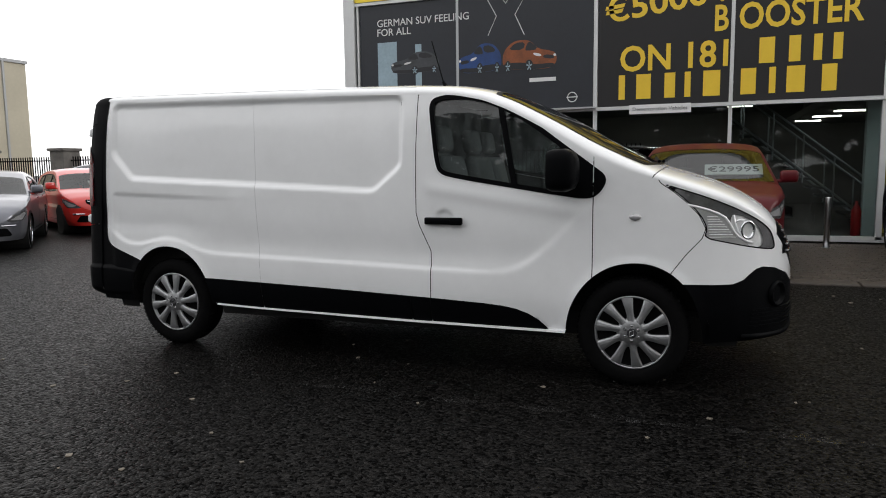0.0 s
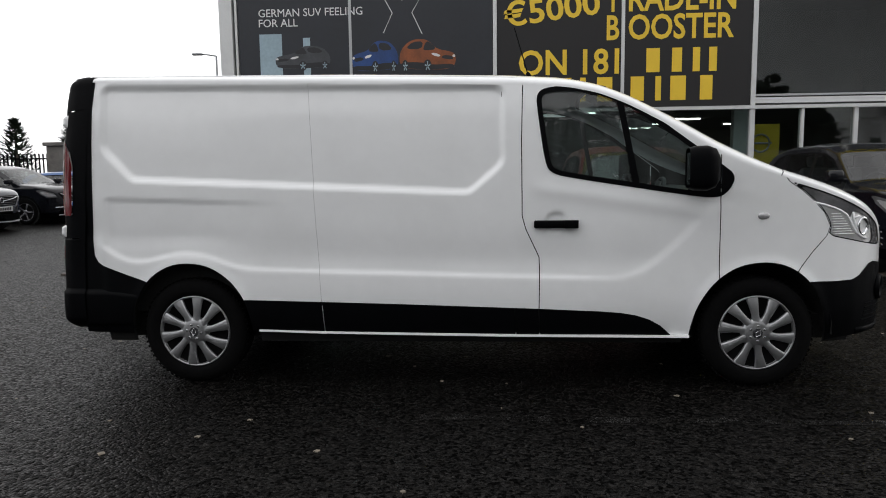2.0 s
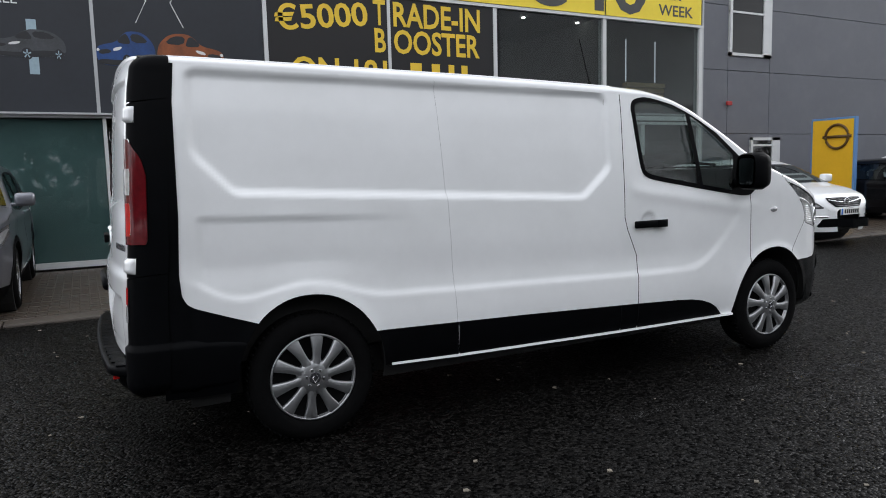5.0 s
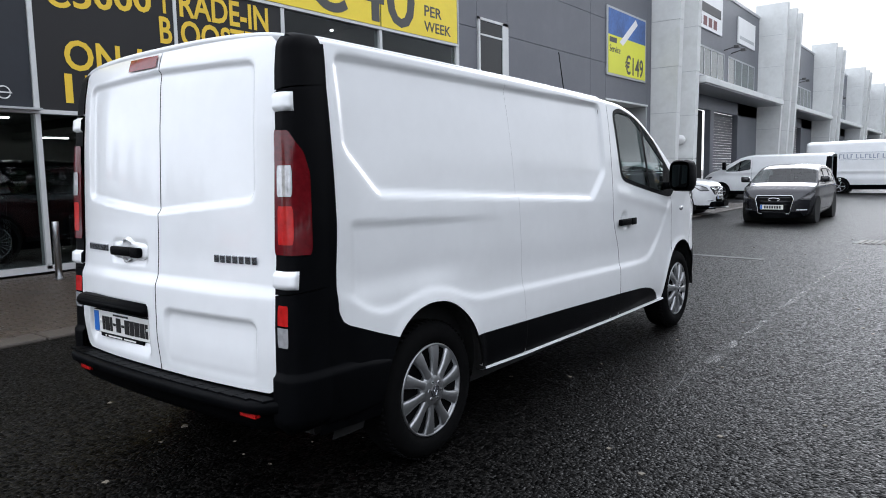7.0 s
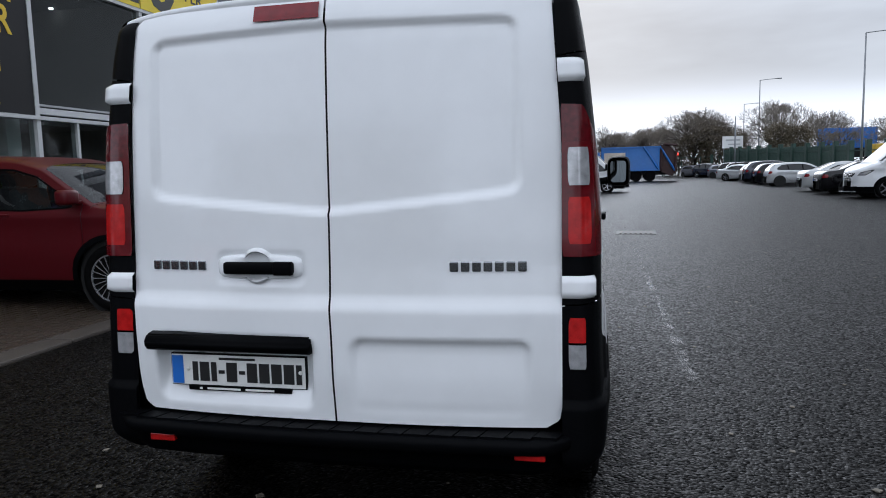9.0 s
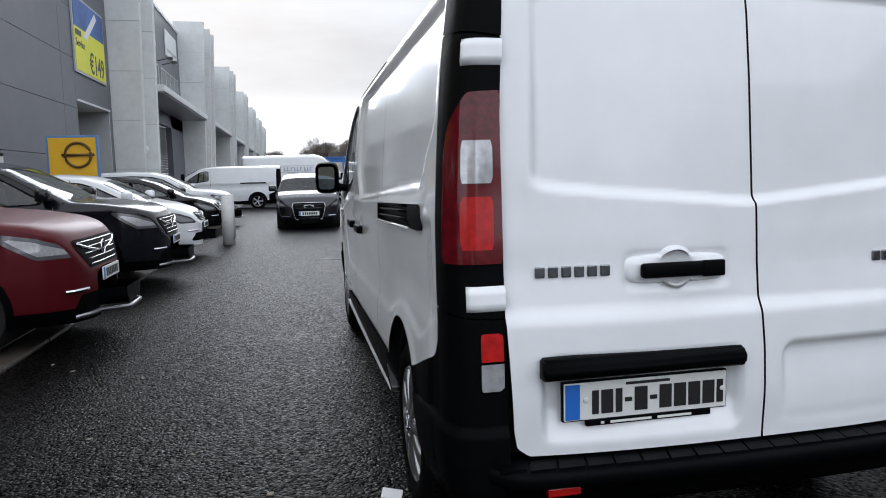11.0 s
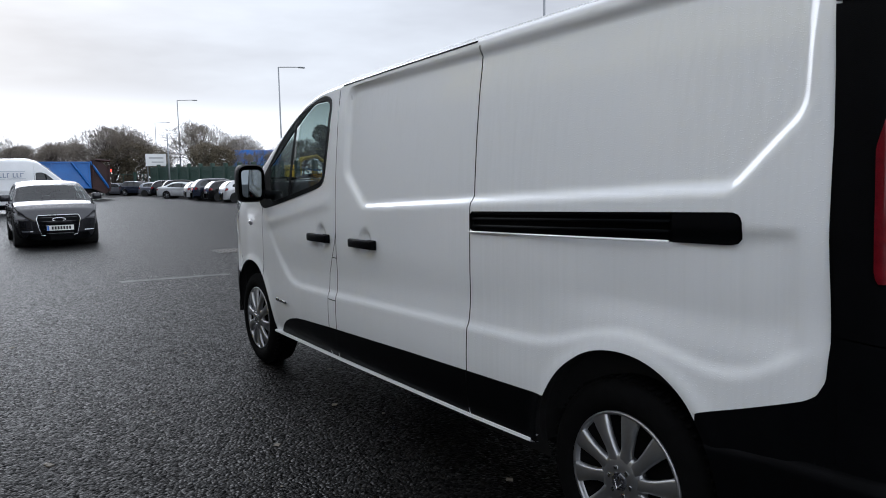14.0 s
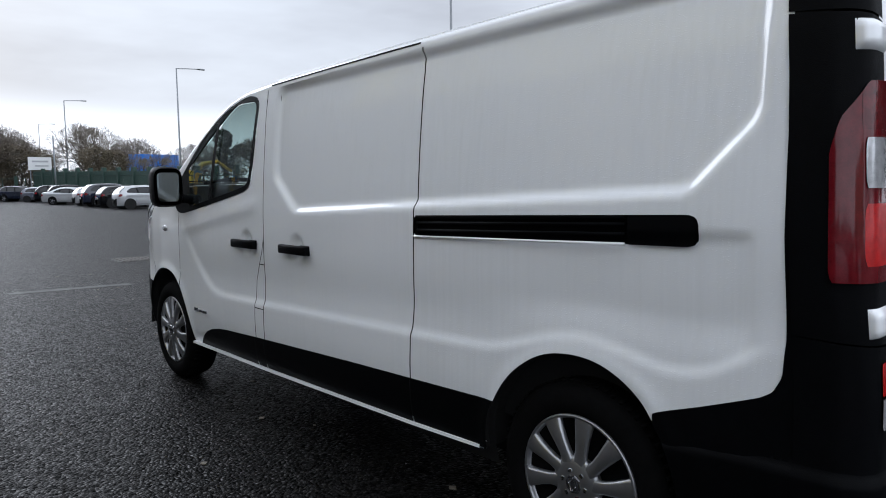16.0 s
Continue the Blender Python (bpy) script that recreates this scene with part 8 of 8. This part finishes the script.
RUST_RED = mat("dark_red_steel", (0.035, 0.014, 0.013), 0.7, var=0.4, scale=2)
TILE_RED = mat("red_roof_tile", (0.22, 0.085, 0.05), 0.8, var=0.25, scale=1)


def fence_line(x):
    return float(np.interp(x, [14, 45, 60, 86], [-19.3, -19.0, -18.4, -15.4]))


fence = empty("palisade_fence", pose(0, 0, 0), "tall green palisade fence behind the parked row", "fence")
bm = bmesh.new()
prism(bm, [(-0.035, 0.0), (0.035, 0.0), (0.035, 2.45), (0.0, 2.55), (-0.035, 2.45)], "y", -0.012, 0.012)
pale = part("pale", bm, GREEN, fence)
bm = boxes((-0.20, 0.20, -0.17, 0.17, 0, 2.80), bevel=0.02)
post = part("post", bm, GREEN, fence)
bm = boxes((0, 3.0, -0.03, 0.03, -0.04, 0.04))
rail = part("rail", bm, GREEN, fence)
first = True
x = 14.0
n_pale = 0
while x < 85:
    y0, y1 = fence_line(x), fence_line(x + 3.0)
    ang = math.degrees(math.atan2(y1 - y0, 3.0))
    zb = float(np.interp(x, [45, 84], [0.0, 0.65]))
    for proto, dx, dz in [(post, 0, zb), (rail, 0, zb + 0.5), (rail, 0, zb + 2.1)]:
        o = new(proto.name.split(".")[0], proto.data)
        o.parent = fence
        o.matrix_local = pose(x + dx, y0, dz, 0, 0, ang)
    for k in range(1, 24):
        if 50 < x < 85 and n_pale < 290:
            o = new("pale", pale.data)
            o.parent = fence
            o.matrix_local = pose(x + 0.125 * k, y0 + (y1 - y0) * k / 24, zb, 0, 0, ang)
            n_pale += 1
    x += 3.0
pale.location, post.location, rail.location = (13.8, fence_line(13.8), 0), (95, fence_line(95), 0), (11.0, fence_line(11), 0.5)
far_fence = empty("mesh_fence", pose(0, 0, 0), "thin green wire fence across the yard's end", "fence")
for k in range(16):
    bm = bmesh.new()
    tube(bm, [(95, -26 + 2.4 * k, 0), (95, -26 + 2.4 * k, 2.6)], 0.05, 6)
    part("post", bm, GREEN, far_fence)
for z in (0.4, 1.4, 2.5):
    bm = bmesh.new()
    tube(bm, [(95, -26, z), (95, 11, z)], 0.03, 5)
    part("rail", bm, GREEN, far_fence)
bm = bmesh.new()
prism(bm, [(0, 0), (0.8, 0.6), (3.0, 1.15), (12, 1.3), (12, 0)], "x", 10, 96)
bank = part("grass_bank", bm, GRASS)
bank.matrix_world = pose(0, -19.9, 0, 0, 0, 2.4) @ Matrix.Diagonal((1, -1, 1, 1))
tagged(bank, "rough grass bank behind the fence", "grass", kind="stuff")


def street_lamp(x, y, h, arm, heading, label="tall grey street lamp with one arm"):
    s = empty("street_lamp", pose(x, y, 0, 0, 0, heading), label, "street lamp", "street lamps")
    bm = bmesh.new()
    tube(bm, [(0, 0, 0), (0, 0, h * 0.4), (0, 0, h)], [0.11, 0.085, 0.055], 10)
    part("lamp_pole", bm, POLE, s, smooth=True)
    bm = bmesh.new()
    tube(bm, [(0, 0, h - 0.02), (arm * 0.5, 0, h + 0.06), (arm, 0, h + 0.12)], 0.04, 8)
    part("lamp_arm", bm, POLE, s, smooth=True)
    bm = bmesh.new()
    box(bm, arm - 0.08, arm + 0.55, -0.14, 0.14, h + 0.05, h + 0.17, 0.04)
    part("lamp_head", bm, POLE, s, smooth=True)


street_lamp(131, -26.0, 12.0, 2.0, -90)
street_lamp(94, -20.9, 12.0, 2.0, -90)
street_lamp(62.5, -22.5, 12.0, 2.1, -90)
street_lamp(37.5, -22.4, 7.4, 1.6, -90)
street_lamp(25.75, -22.4, 12.0, 2.1, -90)
street_lamp(-14.2, 36.0, 8.2, 0.9, 180)
plain = empty("plain_pole", pose(69.3, -13.7, 0), "short grey pole without a lamp", "pole")
bm = bmesh.new()
tube(bm, [(0, 0, 0), (0, 0, 6.0)], [0.09, 0.06], 8)
part("pole_shaft", bm, POLE, plain, smooth=True)


def bare_tree(seed, h):
    """A leafless tree: tapered trunk and limbs as one mesh, fine twigs as the crown."""
    rg = random.Random(seed)
    limbs, twigs = bmesh.new(), bmesh.new()

    def grow(p, d, length, r, depth):
        q = p + d * length
        mid = p + d * length * 0.5 + Vector((rg.uniform(-1, 1), rg.uniform(-1, 1), rg.uniform(-0.5, 0.5))) * length * 0.08
        fine = depth < 4
        tube(twigs if fine else limbs, [p, mid, q], [max(r, 0.012), max(r * 0.85, 0.010), max(r * 0.7, 0.008)], 3 if fine else 6, cap=False)
        if depth == 0:
            return
        n = rg.choice((2, 3) if depth > 5 else (2, 2, 3))
        side = d.orthogonal().normalized()
        turn = rg.uniform(0, 6.283)
        for k in range(n):
            a = turn + 6.283 * k / n + rg.uniform(-0.5, 0.5)
            lean = math.radians(rg.uniform(16, 40) if k or n == 3 else rg.uniform(5, 18))
            nd = d * math.cos(lean) + (Matrix.Rotation(a, 3, d) @ side) * math.sin(lean)
            nd = (nd + Vector((0, 0, 0.06))).normalized()
            grow(p + (q - p) * rg.uniform(0.72, 1.0), nd, length * rg.uniform(0.70, 0.90), r * 0.64, depth - 1)

    grow(Vector((0, 0, 0)), Vector((0.03, 0.02, 1)).normalized(), h * 0.215, h * 0.024, 9)
    top = max(v.co.z for v in twigs.verts)
    for part_bm in (limbs, twigs):
        for v in part_bm.verts:
            v.co.z *= h / top
            v.co.xy *= (h / top) ** 0.5
    t = empty("bare_tree", pose(0, 0, 0), "leafless winter tree with fine branching", "tree", "bare trees")
    part("trunk", limbs, BARK, t)
    part("crown", twigs, TWIG, t)
    return t


def leaf_mass(bm, centre, size, n, rg, leaf=0.25):
    """Many small leaf clumps scattered through an uneven cloud."""
    c = Vector(centre)
    for _ in range(n):
        u = Vector((rg.gauss(0, 1), rg.gauss(0, 1), rg.gauss(0, 1))).normalized() * rg.uniform(0.35, 1.0) ** 0.5
        u = Vector((u.x * size[0], u.y * size[1], u.z * size[2]))
        k = 0.75 + 0.45 * noise.noise((c + u) * 0.45)
        p = c + u * k
        a = Vector((rg.gauss(0, 1), rg.gauss(0, 1), rg.gauss(0, 0.6))).normalized() * leaf * rg.uniform(0.6, 1.4)
        b = a.cross(Vector((rg.gauss(0, 1), rg.gauss(0, 1), rg.gauss(0, 1)))).normalized() * leaf * rg.uniform(0.4, 0.9)
        vs = [bm.verts.new(q) for q in (p - a, p + b, p + a, p - b)]
        bm.faces.new(vs)


protos = [bare_tree(3, 8.0), bare_tree(8, 7.2), bare_tree(21, 8.6)]
spots = [(112, -9.4, 1.1, 0), (92, -2.7, 1.0, 1), (101, -14, 1.05, 2), (99, -17.5, 1.0, 2), (104, -11.0, 0.9, 1), (88, -23.2, 1.08, 0), (87, -27.2, 1.05, 1), (78, -25.8, 1.0, 1), (78, -30.8, 1.05, 1), (79, -39.5, 1.1, 2), (55.4, -31.8, 1.08, 2),
         (56, -35.0, 1.25, 0), (50, -37, 1.2, 2), (121, -0.3, 1.1, 1), (126, -3.5, 1.0, 0), (118, 4, 0.9, 2), (72, -36, 1.1, 0), (66, -38, 1.1, 2), (62, -33, 1.0, 0), (84, -33, 1.0, 2), (95, -30, 0.95, 0), (45, -40, 1.2, 0), (38, -42, 1.2, 2), (106, -21, 0.95, 0),
         (116.4, -2.1, 1.12, 0), (118.3, -4.3, 1.10, 2), (110.1, -7.1, 1.12, 1), (107.9, -8.7, 1.15, 0), (111.7, -10.9, 1.10, 2), (101.5, -11.9, 1.15, 1), (99.2, -13.4, 1.35, 2), (100.9, -15.3, 1.35, 0), (98.7, -16.5, 1.25, 1), (93.0, -23.1, 1.35, 2), (99.5, -30.0, 1.30, 0), (98.6, -36.4, 1.05, 1),
         (-44, -7, 1.2, 0), (-47, -12, 1.3, 2), (-43, -17, 1.2, 1), (-48, -22, 1.3, 0), (-45, -2, 1.1, 2)]
for i, (x, y, s, k) in enumerate(spots):
    m = pose(x, y, 0, 0, 0, 67 * i)
    if i < 3:
        protos[i].matrix_world = m @ Matrix.Scale(1.0, 4)
    else:
        copy_thing(protos[k], m @ Matrix.Scale(s * 0.82, 4))
rg = random.Random(5)
bm = bmesh.new()
for k in range(46):
    a = k / 45
    x, y = 118 - 10 * math.sin(a * 3), 12 - 62 * a
    if k > 30:
        x -= (k - 30) * 4.5
    leaf_mass(bm, (x, y, 1.7 + rg.uniform(0, 0.9)), (2.4, 2.6, 2.1 + rg.uniform(0, 1.2)), 800, rg, 0.14)
tagged(part("hedge_row", bm, LEAF_BROWN), "brown and green scrub along the yard's end", "hedge", kind="stuff")
ivy = empty("ivy_tree", pose(98, -15.4, 0) @ Matrix.Scale(1.0, 4), "broad ivy-covered tree, dark and dense", "tree")
bm = bmesh.new()
tube(bm, [(0, 0, 0), (0.2, 0, 2.5), (0.1, 0.2, 5.5)], [0.5, 0.4, 0.25], 8)
part("trunk", bm, BARK, ivy)
bm = bmesh.new()
for c, s in (((0, 0, 5.2), (3.6, 3.6, 2.6)), ((1.5, 2.5, 4.2), (2.4, 2.4, 2.2)), ((-1.0, -3.0, 4.0), (2.8, 2.8, 2.2)), ((0.3, 0.3, 3.0), (1.6, 1.6, 2.5))):
    leaf_mass(bm, c, s, 3000, rg, 0.10)
part("crown", bm, LEAF_BROWN, ivy)
# tall screen of trees on the yard's other side
bm = bmesh.new()
for k in range(40):
    x, y = -46 + 1.75 * k, -25 + 1.6 * math.sin(k * 1.7)
    h = (5.0 if x < 18 else 3.2) + 0.7 * math.sin(k * 0.9) + rg.uniform(-0.3, 0.4)
    leaf_mass(bm, (x, y, h), (2.4, 2.0, h), 520, rg, 0.42)
tagged(part("tree_screen", bm, LEAF_DARK), "dark evergreen tree screen beyond the yard", "tree row", kind="stuff")
brush = empty("brown_bush", pose(78.5, -20.2, 0), "broad brown winter bush, dense and rounded", "bush")
bm = bmesh.new()
tube(bm, [(0, 0, 0), (0.1, 0, 2.0)], [0.25, 0.15], 8)
part("trunk", bm, BARK, brush)
bm = bmesh.new()
for c, s in (((0, 0.6, 4.2), (2.2, 2.2, 1.9)), ((0.5, -1.6, 4.0), (2.0, 2.0, 1.8)), ((0, -0.2, 2.6), (2.6, 3.0, 2.0))):
    leaf_mass(bm, c, s, 2600, rg, 0.10)
part("crown", bm, LEAF_BROWN, brush)
col = empty("ivy_tree", pose(75.7, -33, 0), "tall ivy-wrapped tree stump, dark green", "tree")
bm = bmesh.new()
tube(bm, [(0, 0, 0), (0.1, 0, 5.5)], [0.4, 0.25], 8)
part("trunk", bm, BARK, col)
bm = bmesh.new()
for c, s in (((0, 0, 6.8), (1.3, 1.5, 1.4)), ((0, 0.2, 4.6), (1.1, 1.4, 2.0)), ((0, -1.8, 5.6), (0.8, 1.2, 0.9))):
    leaf_mass(bm, c, s, 1800, rg, 0.11)
part("crown", bm, LEAF_DARK, col)
# dark conifers behind the boundary wall
for i in range(15):
    x, y = -34 + 3.1 * i + rg.uniform(-0.6, 0.6), 37 + rg.uniform(-2, 2)
    h = 5.0 + rg.uniform(-0.8, 0.9)
    c = empty("conifer", pose(x, y, 0), "dark dense conifer behind the wall", "tree", "conifers")
    bm = bmesh.new()
    tube(bm, [(0, 0, 0), (0, 0, h * 0.9)], [0.18, 0.03], 6)
    part("trunk", bm, BARK, c)
    bm = bmesh.new()
    for k in range(900):
        t = rg.random() ** 0.8
        z = 0.3 + t * (h - 0.3)
        r = (1 - t) ** 0.75 * 1.9 * rg.uniform(0.45, 1.0) + 0.05
        a = rg.uniform(0, 6.283)
        p = Vector((r * math.cos(a), r * math.sin(a), z))
        d = Vector((math.cos(a), math.sin(a), rg.uniform(0.1, 0.9))).normalized() * rg.uniform(0.2, 0.42)
        b = d.cross(Vector((0, 0, 1))).normalized() * 0.11
        bm.faces.new([bm.verts.new(q) for q in (p - d * 0.4 + b, p - d * 0.4 - b, p + d)])
    part("crown", bm, LEAF_DARK, c)

# boundary wall with railings on the far side
wall = empty("boundary_wall", pose(0, 0, 0), "low stone wall with dark railings and stone piers", "wall")
for k in range(7):
    x = -34 + 5.2 * k
    part("pier", boxes((x - 0.42, x + 0.42, 18.5, 19.4, 0, 2.35), (x - 0.50, x + 0.50, 18.42, 19.48, 2.35, 2.48), bevel=0.02), STONE, wall, "stone pier")
    part("wall_base", boxes((x + 0.42, x + 4.78, 18.75, 19.05, 0, 0.7)), STONE, wall)
    bm = bmesh.new()
    for j in range(29):
        xx = x + 0.52 + 0.148 * j
        box(bm, xx, xx + 0.035, 18.88, 18.92, 0.7, 2.1)
    box(bm, x + 0.42, x + 4.78, 18.88, 18.92, 1.9, 1.95)
    box(bm, x + 0.42, x + 4.78, 18.88, 18.92, 0.85, 0.9)
    part("railing", bm, BLACK_PLASTIC, wall)
hall2 = empty("beige_warehouse", pose(0, 0, 0), "large beige warehouse beyond the wall", "building")
part("wall", boxes((-62, -40, 5, 30.7, 0, 8.8)), BEIGE, hall2)
part("roof_edge", boxes((-62.2, -39.9, 4.9, 30.8, 8.8, 9.0)), ALU, hall2)
part("corner_pipe", boxes((-39.99, -39.9, 28.9, 29.05, 0, 8.8)), ALU, hall2)
bung = empty("red_roofed_house", pose(0, 0, 0), "low house with a red tiled roof beyond the wall", "house")
part("wall", boxes((-26, -14, 47, 55, 0, 2.4)), BEIGE, bung)
bm = bmesh.new()
prism(bm, [(46.4, 2.3), (51, 4.6), (55.6, 2.3)], "x", -26.6, -13.4)
part("roof", bm, TILE_RED, bung)
cont = empty("site_hoarding", pose(-9.2, 44.0, 0), "grey ribbed container end above the wall", "container")
part("container_side", boxes(*[(0.5 * k, 0.46 + 0.5 * k, 0, 0.1, 2.2, 4.6) for k in range(9)], (0, 4.5, 0.1, 2.5, 2.2, 4.55)), ALU, cont)
part("container_leg", boxes((0.1, 0.3, 0.3, 0.5, 0, 2.2), (4.1, 4.3, 0.3, 0.5, 0, 2.2)), ALU, cont)

# refuse truck
tk = empty("refuse_truck", pose(68.5, -3.7, 0, 0, 0, 90), "blue refuse truck with a dark red loading gate", "truck")
part("truck_body", boxes((-2.9, 2.6, -1.2, 1.2, 1.0, 3.35), bevel=0.06), BLUE_T, tk, "blue body")
for x in (-2.85, 0.10, 2.4):
    part("body_rib", boxes((x, x + 0.14, 1.2, 1.27, 1.0, 3.35), bevel=0.01), BLUE_T, tk)
for z in (1.0, 3.2):
    part("body_rail", boxes((-2.9, 2.6, 1.2, 1.29, z, z + 0.15), bevel=0.01), BLUE_T, tk)
part("side_emblem", boxes((0.3, 2.3, 1.2, 1.225, 1.5, 2.8)), mat("pale_panel", (0.5, 0.45, 0.38), 0.5, var=0.4, scale=0.7), tk, "pale printed panel with plain shapes")
part("cab", boxes((2.7, 4.6, -1.2, 1.2, 0.5, 2.9), bevel=0.12), BLUE_T, tk)
bm = bmesh.new()
prism(bm, [(-2.9, 1.0), (-2.9, 3.45), (-3.6, 3.55), (-4.4, 2.7), (-4.5, 0.9), (-4.0, 0.5)], "y", -1.12, 1.12)
part("loading_gate", bm, RUST_RED, tk, "dark red loading gate")
for k, (xa, za, xb, zb) in enumerate(((-2.9, 3.35, -4.3, 1.0), (-1.4, 3.3, -2.8, 1.1), (-3.0, 1.1, -3.1, 3.4), (-4.3, 0.7, -4.4, 3.0), (-3.3, 3.5, -4.5, 3.4))):
    bm = bmesh.new()
    tube(bm, [(xa, 1.24, za), (xb, 1.24, zb)], 0.10, 4)
    part("gate_strut", bm, BLUE_T if k < 2 else RUST_RED, tk)
for x in (-2.0, -0.7, 3.4):
    for s in (-1, 1):
        bm = bmesh.new()
        lathe(bm, [(0.2, 0), (0.5, 0.0), (0.52, 0.05), (0.52, 0.3), (0.2, 0.3)], 24, "y", (x, -1.22 if s < 0 else 0.92, 0.52))
        part("wheel", bm, RUBBER, tk)
part("chassis", boxes((-4.0, 4.5, -0.8, 0.8, 0.6, 1.0)), DARK, tk)
for y in (-1.0, 1.0):
    part("tail_light", boxes((-4.62, -4.38, y - 0.1, y + 0.1, 2.45, 2.65)), mat("lit_tail_light", (0.9, 0.05, 0.03), 0.3, emit=2.5), tk, "lit red light")
# far sign, skip and digger
sg_ = empty("entrance_sign", pose(92, -17.4, 0), "white notice board on posts with plain bars", "sign")
part("board", boxes((-0.05, 0.05, -1.25, 1.2, 3.5, 5.0)), SIGN_WHITE, sg_)
part("board_bar", boxes((-0.07, -0.051, -0.9, 0.8, 4.4, 4.6), (-0.07, -0.051, -0.9, 0.5, 3.9, 4.05)), ALU, sg_)
part("board_post", boxes((-0.05, 0.05, -1.1, -1.0, 0, 3.5), (-0.05, 0.05, 0.95, 1.05, 0, 3.5)), POLE, sg_)
sk = empty("blue_container", pose(92, -30.9, 1.95), "blue ribbed container on the bank", "container")
pieces("container_wall", boxes(*[(-0.05, 0.0, -3.0 + 0.3 * k, -2.76 + 0.3 * k, 1.2, 3.6) for k in range(20)], (0, 2.4, -3, 3, 1.15, 3.62)), mat("container_blue", (0.02, 0.16, 0.55), 0.5, var=0.15, scale=1), sk)
part("container_base", boxes((0, 2.4, -3, 3, 0, 1.15)), DARK, sk)
dg = empty("digger", pose(74, -30, 1.2), "yellow digger arm beyond the fence", "digger")
bm = bmesh.new()
tube(bm, [(0, 1.8, 1.0), (0, 0.6, 2.6), (0, -1.2, 2.9), (0, -2.8, 1.8)], [0.3, 0.28, 0.22, 0.15], 6)
part("digger_arm", bm, mat("digger_yellow", (0.5, 0.33, 0.03), 0.5), dg)
part("digger_cab", boxes((-0.8, 0.8, 1.0, 2.8, 0.0, 1.9), bevel=0.1), mat("digger_yellow", (0.5, 0.33, 0.03), 0.5), dg)
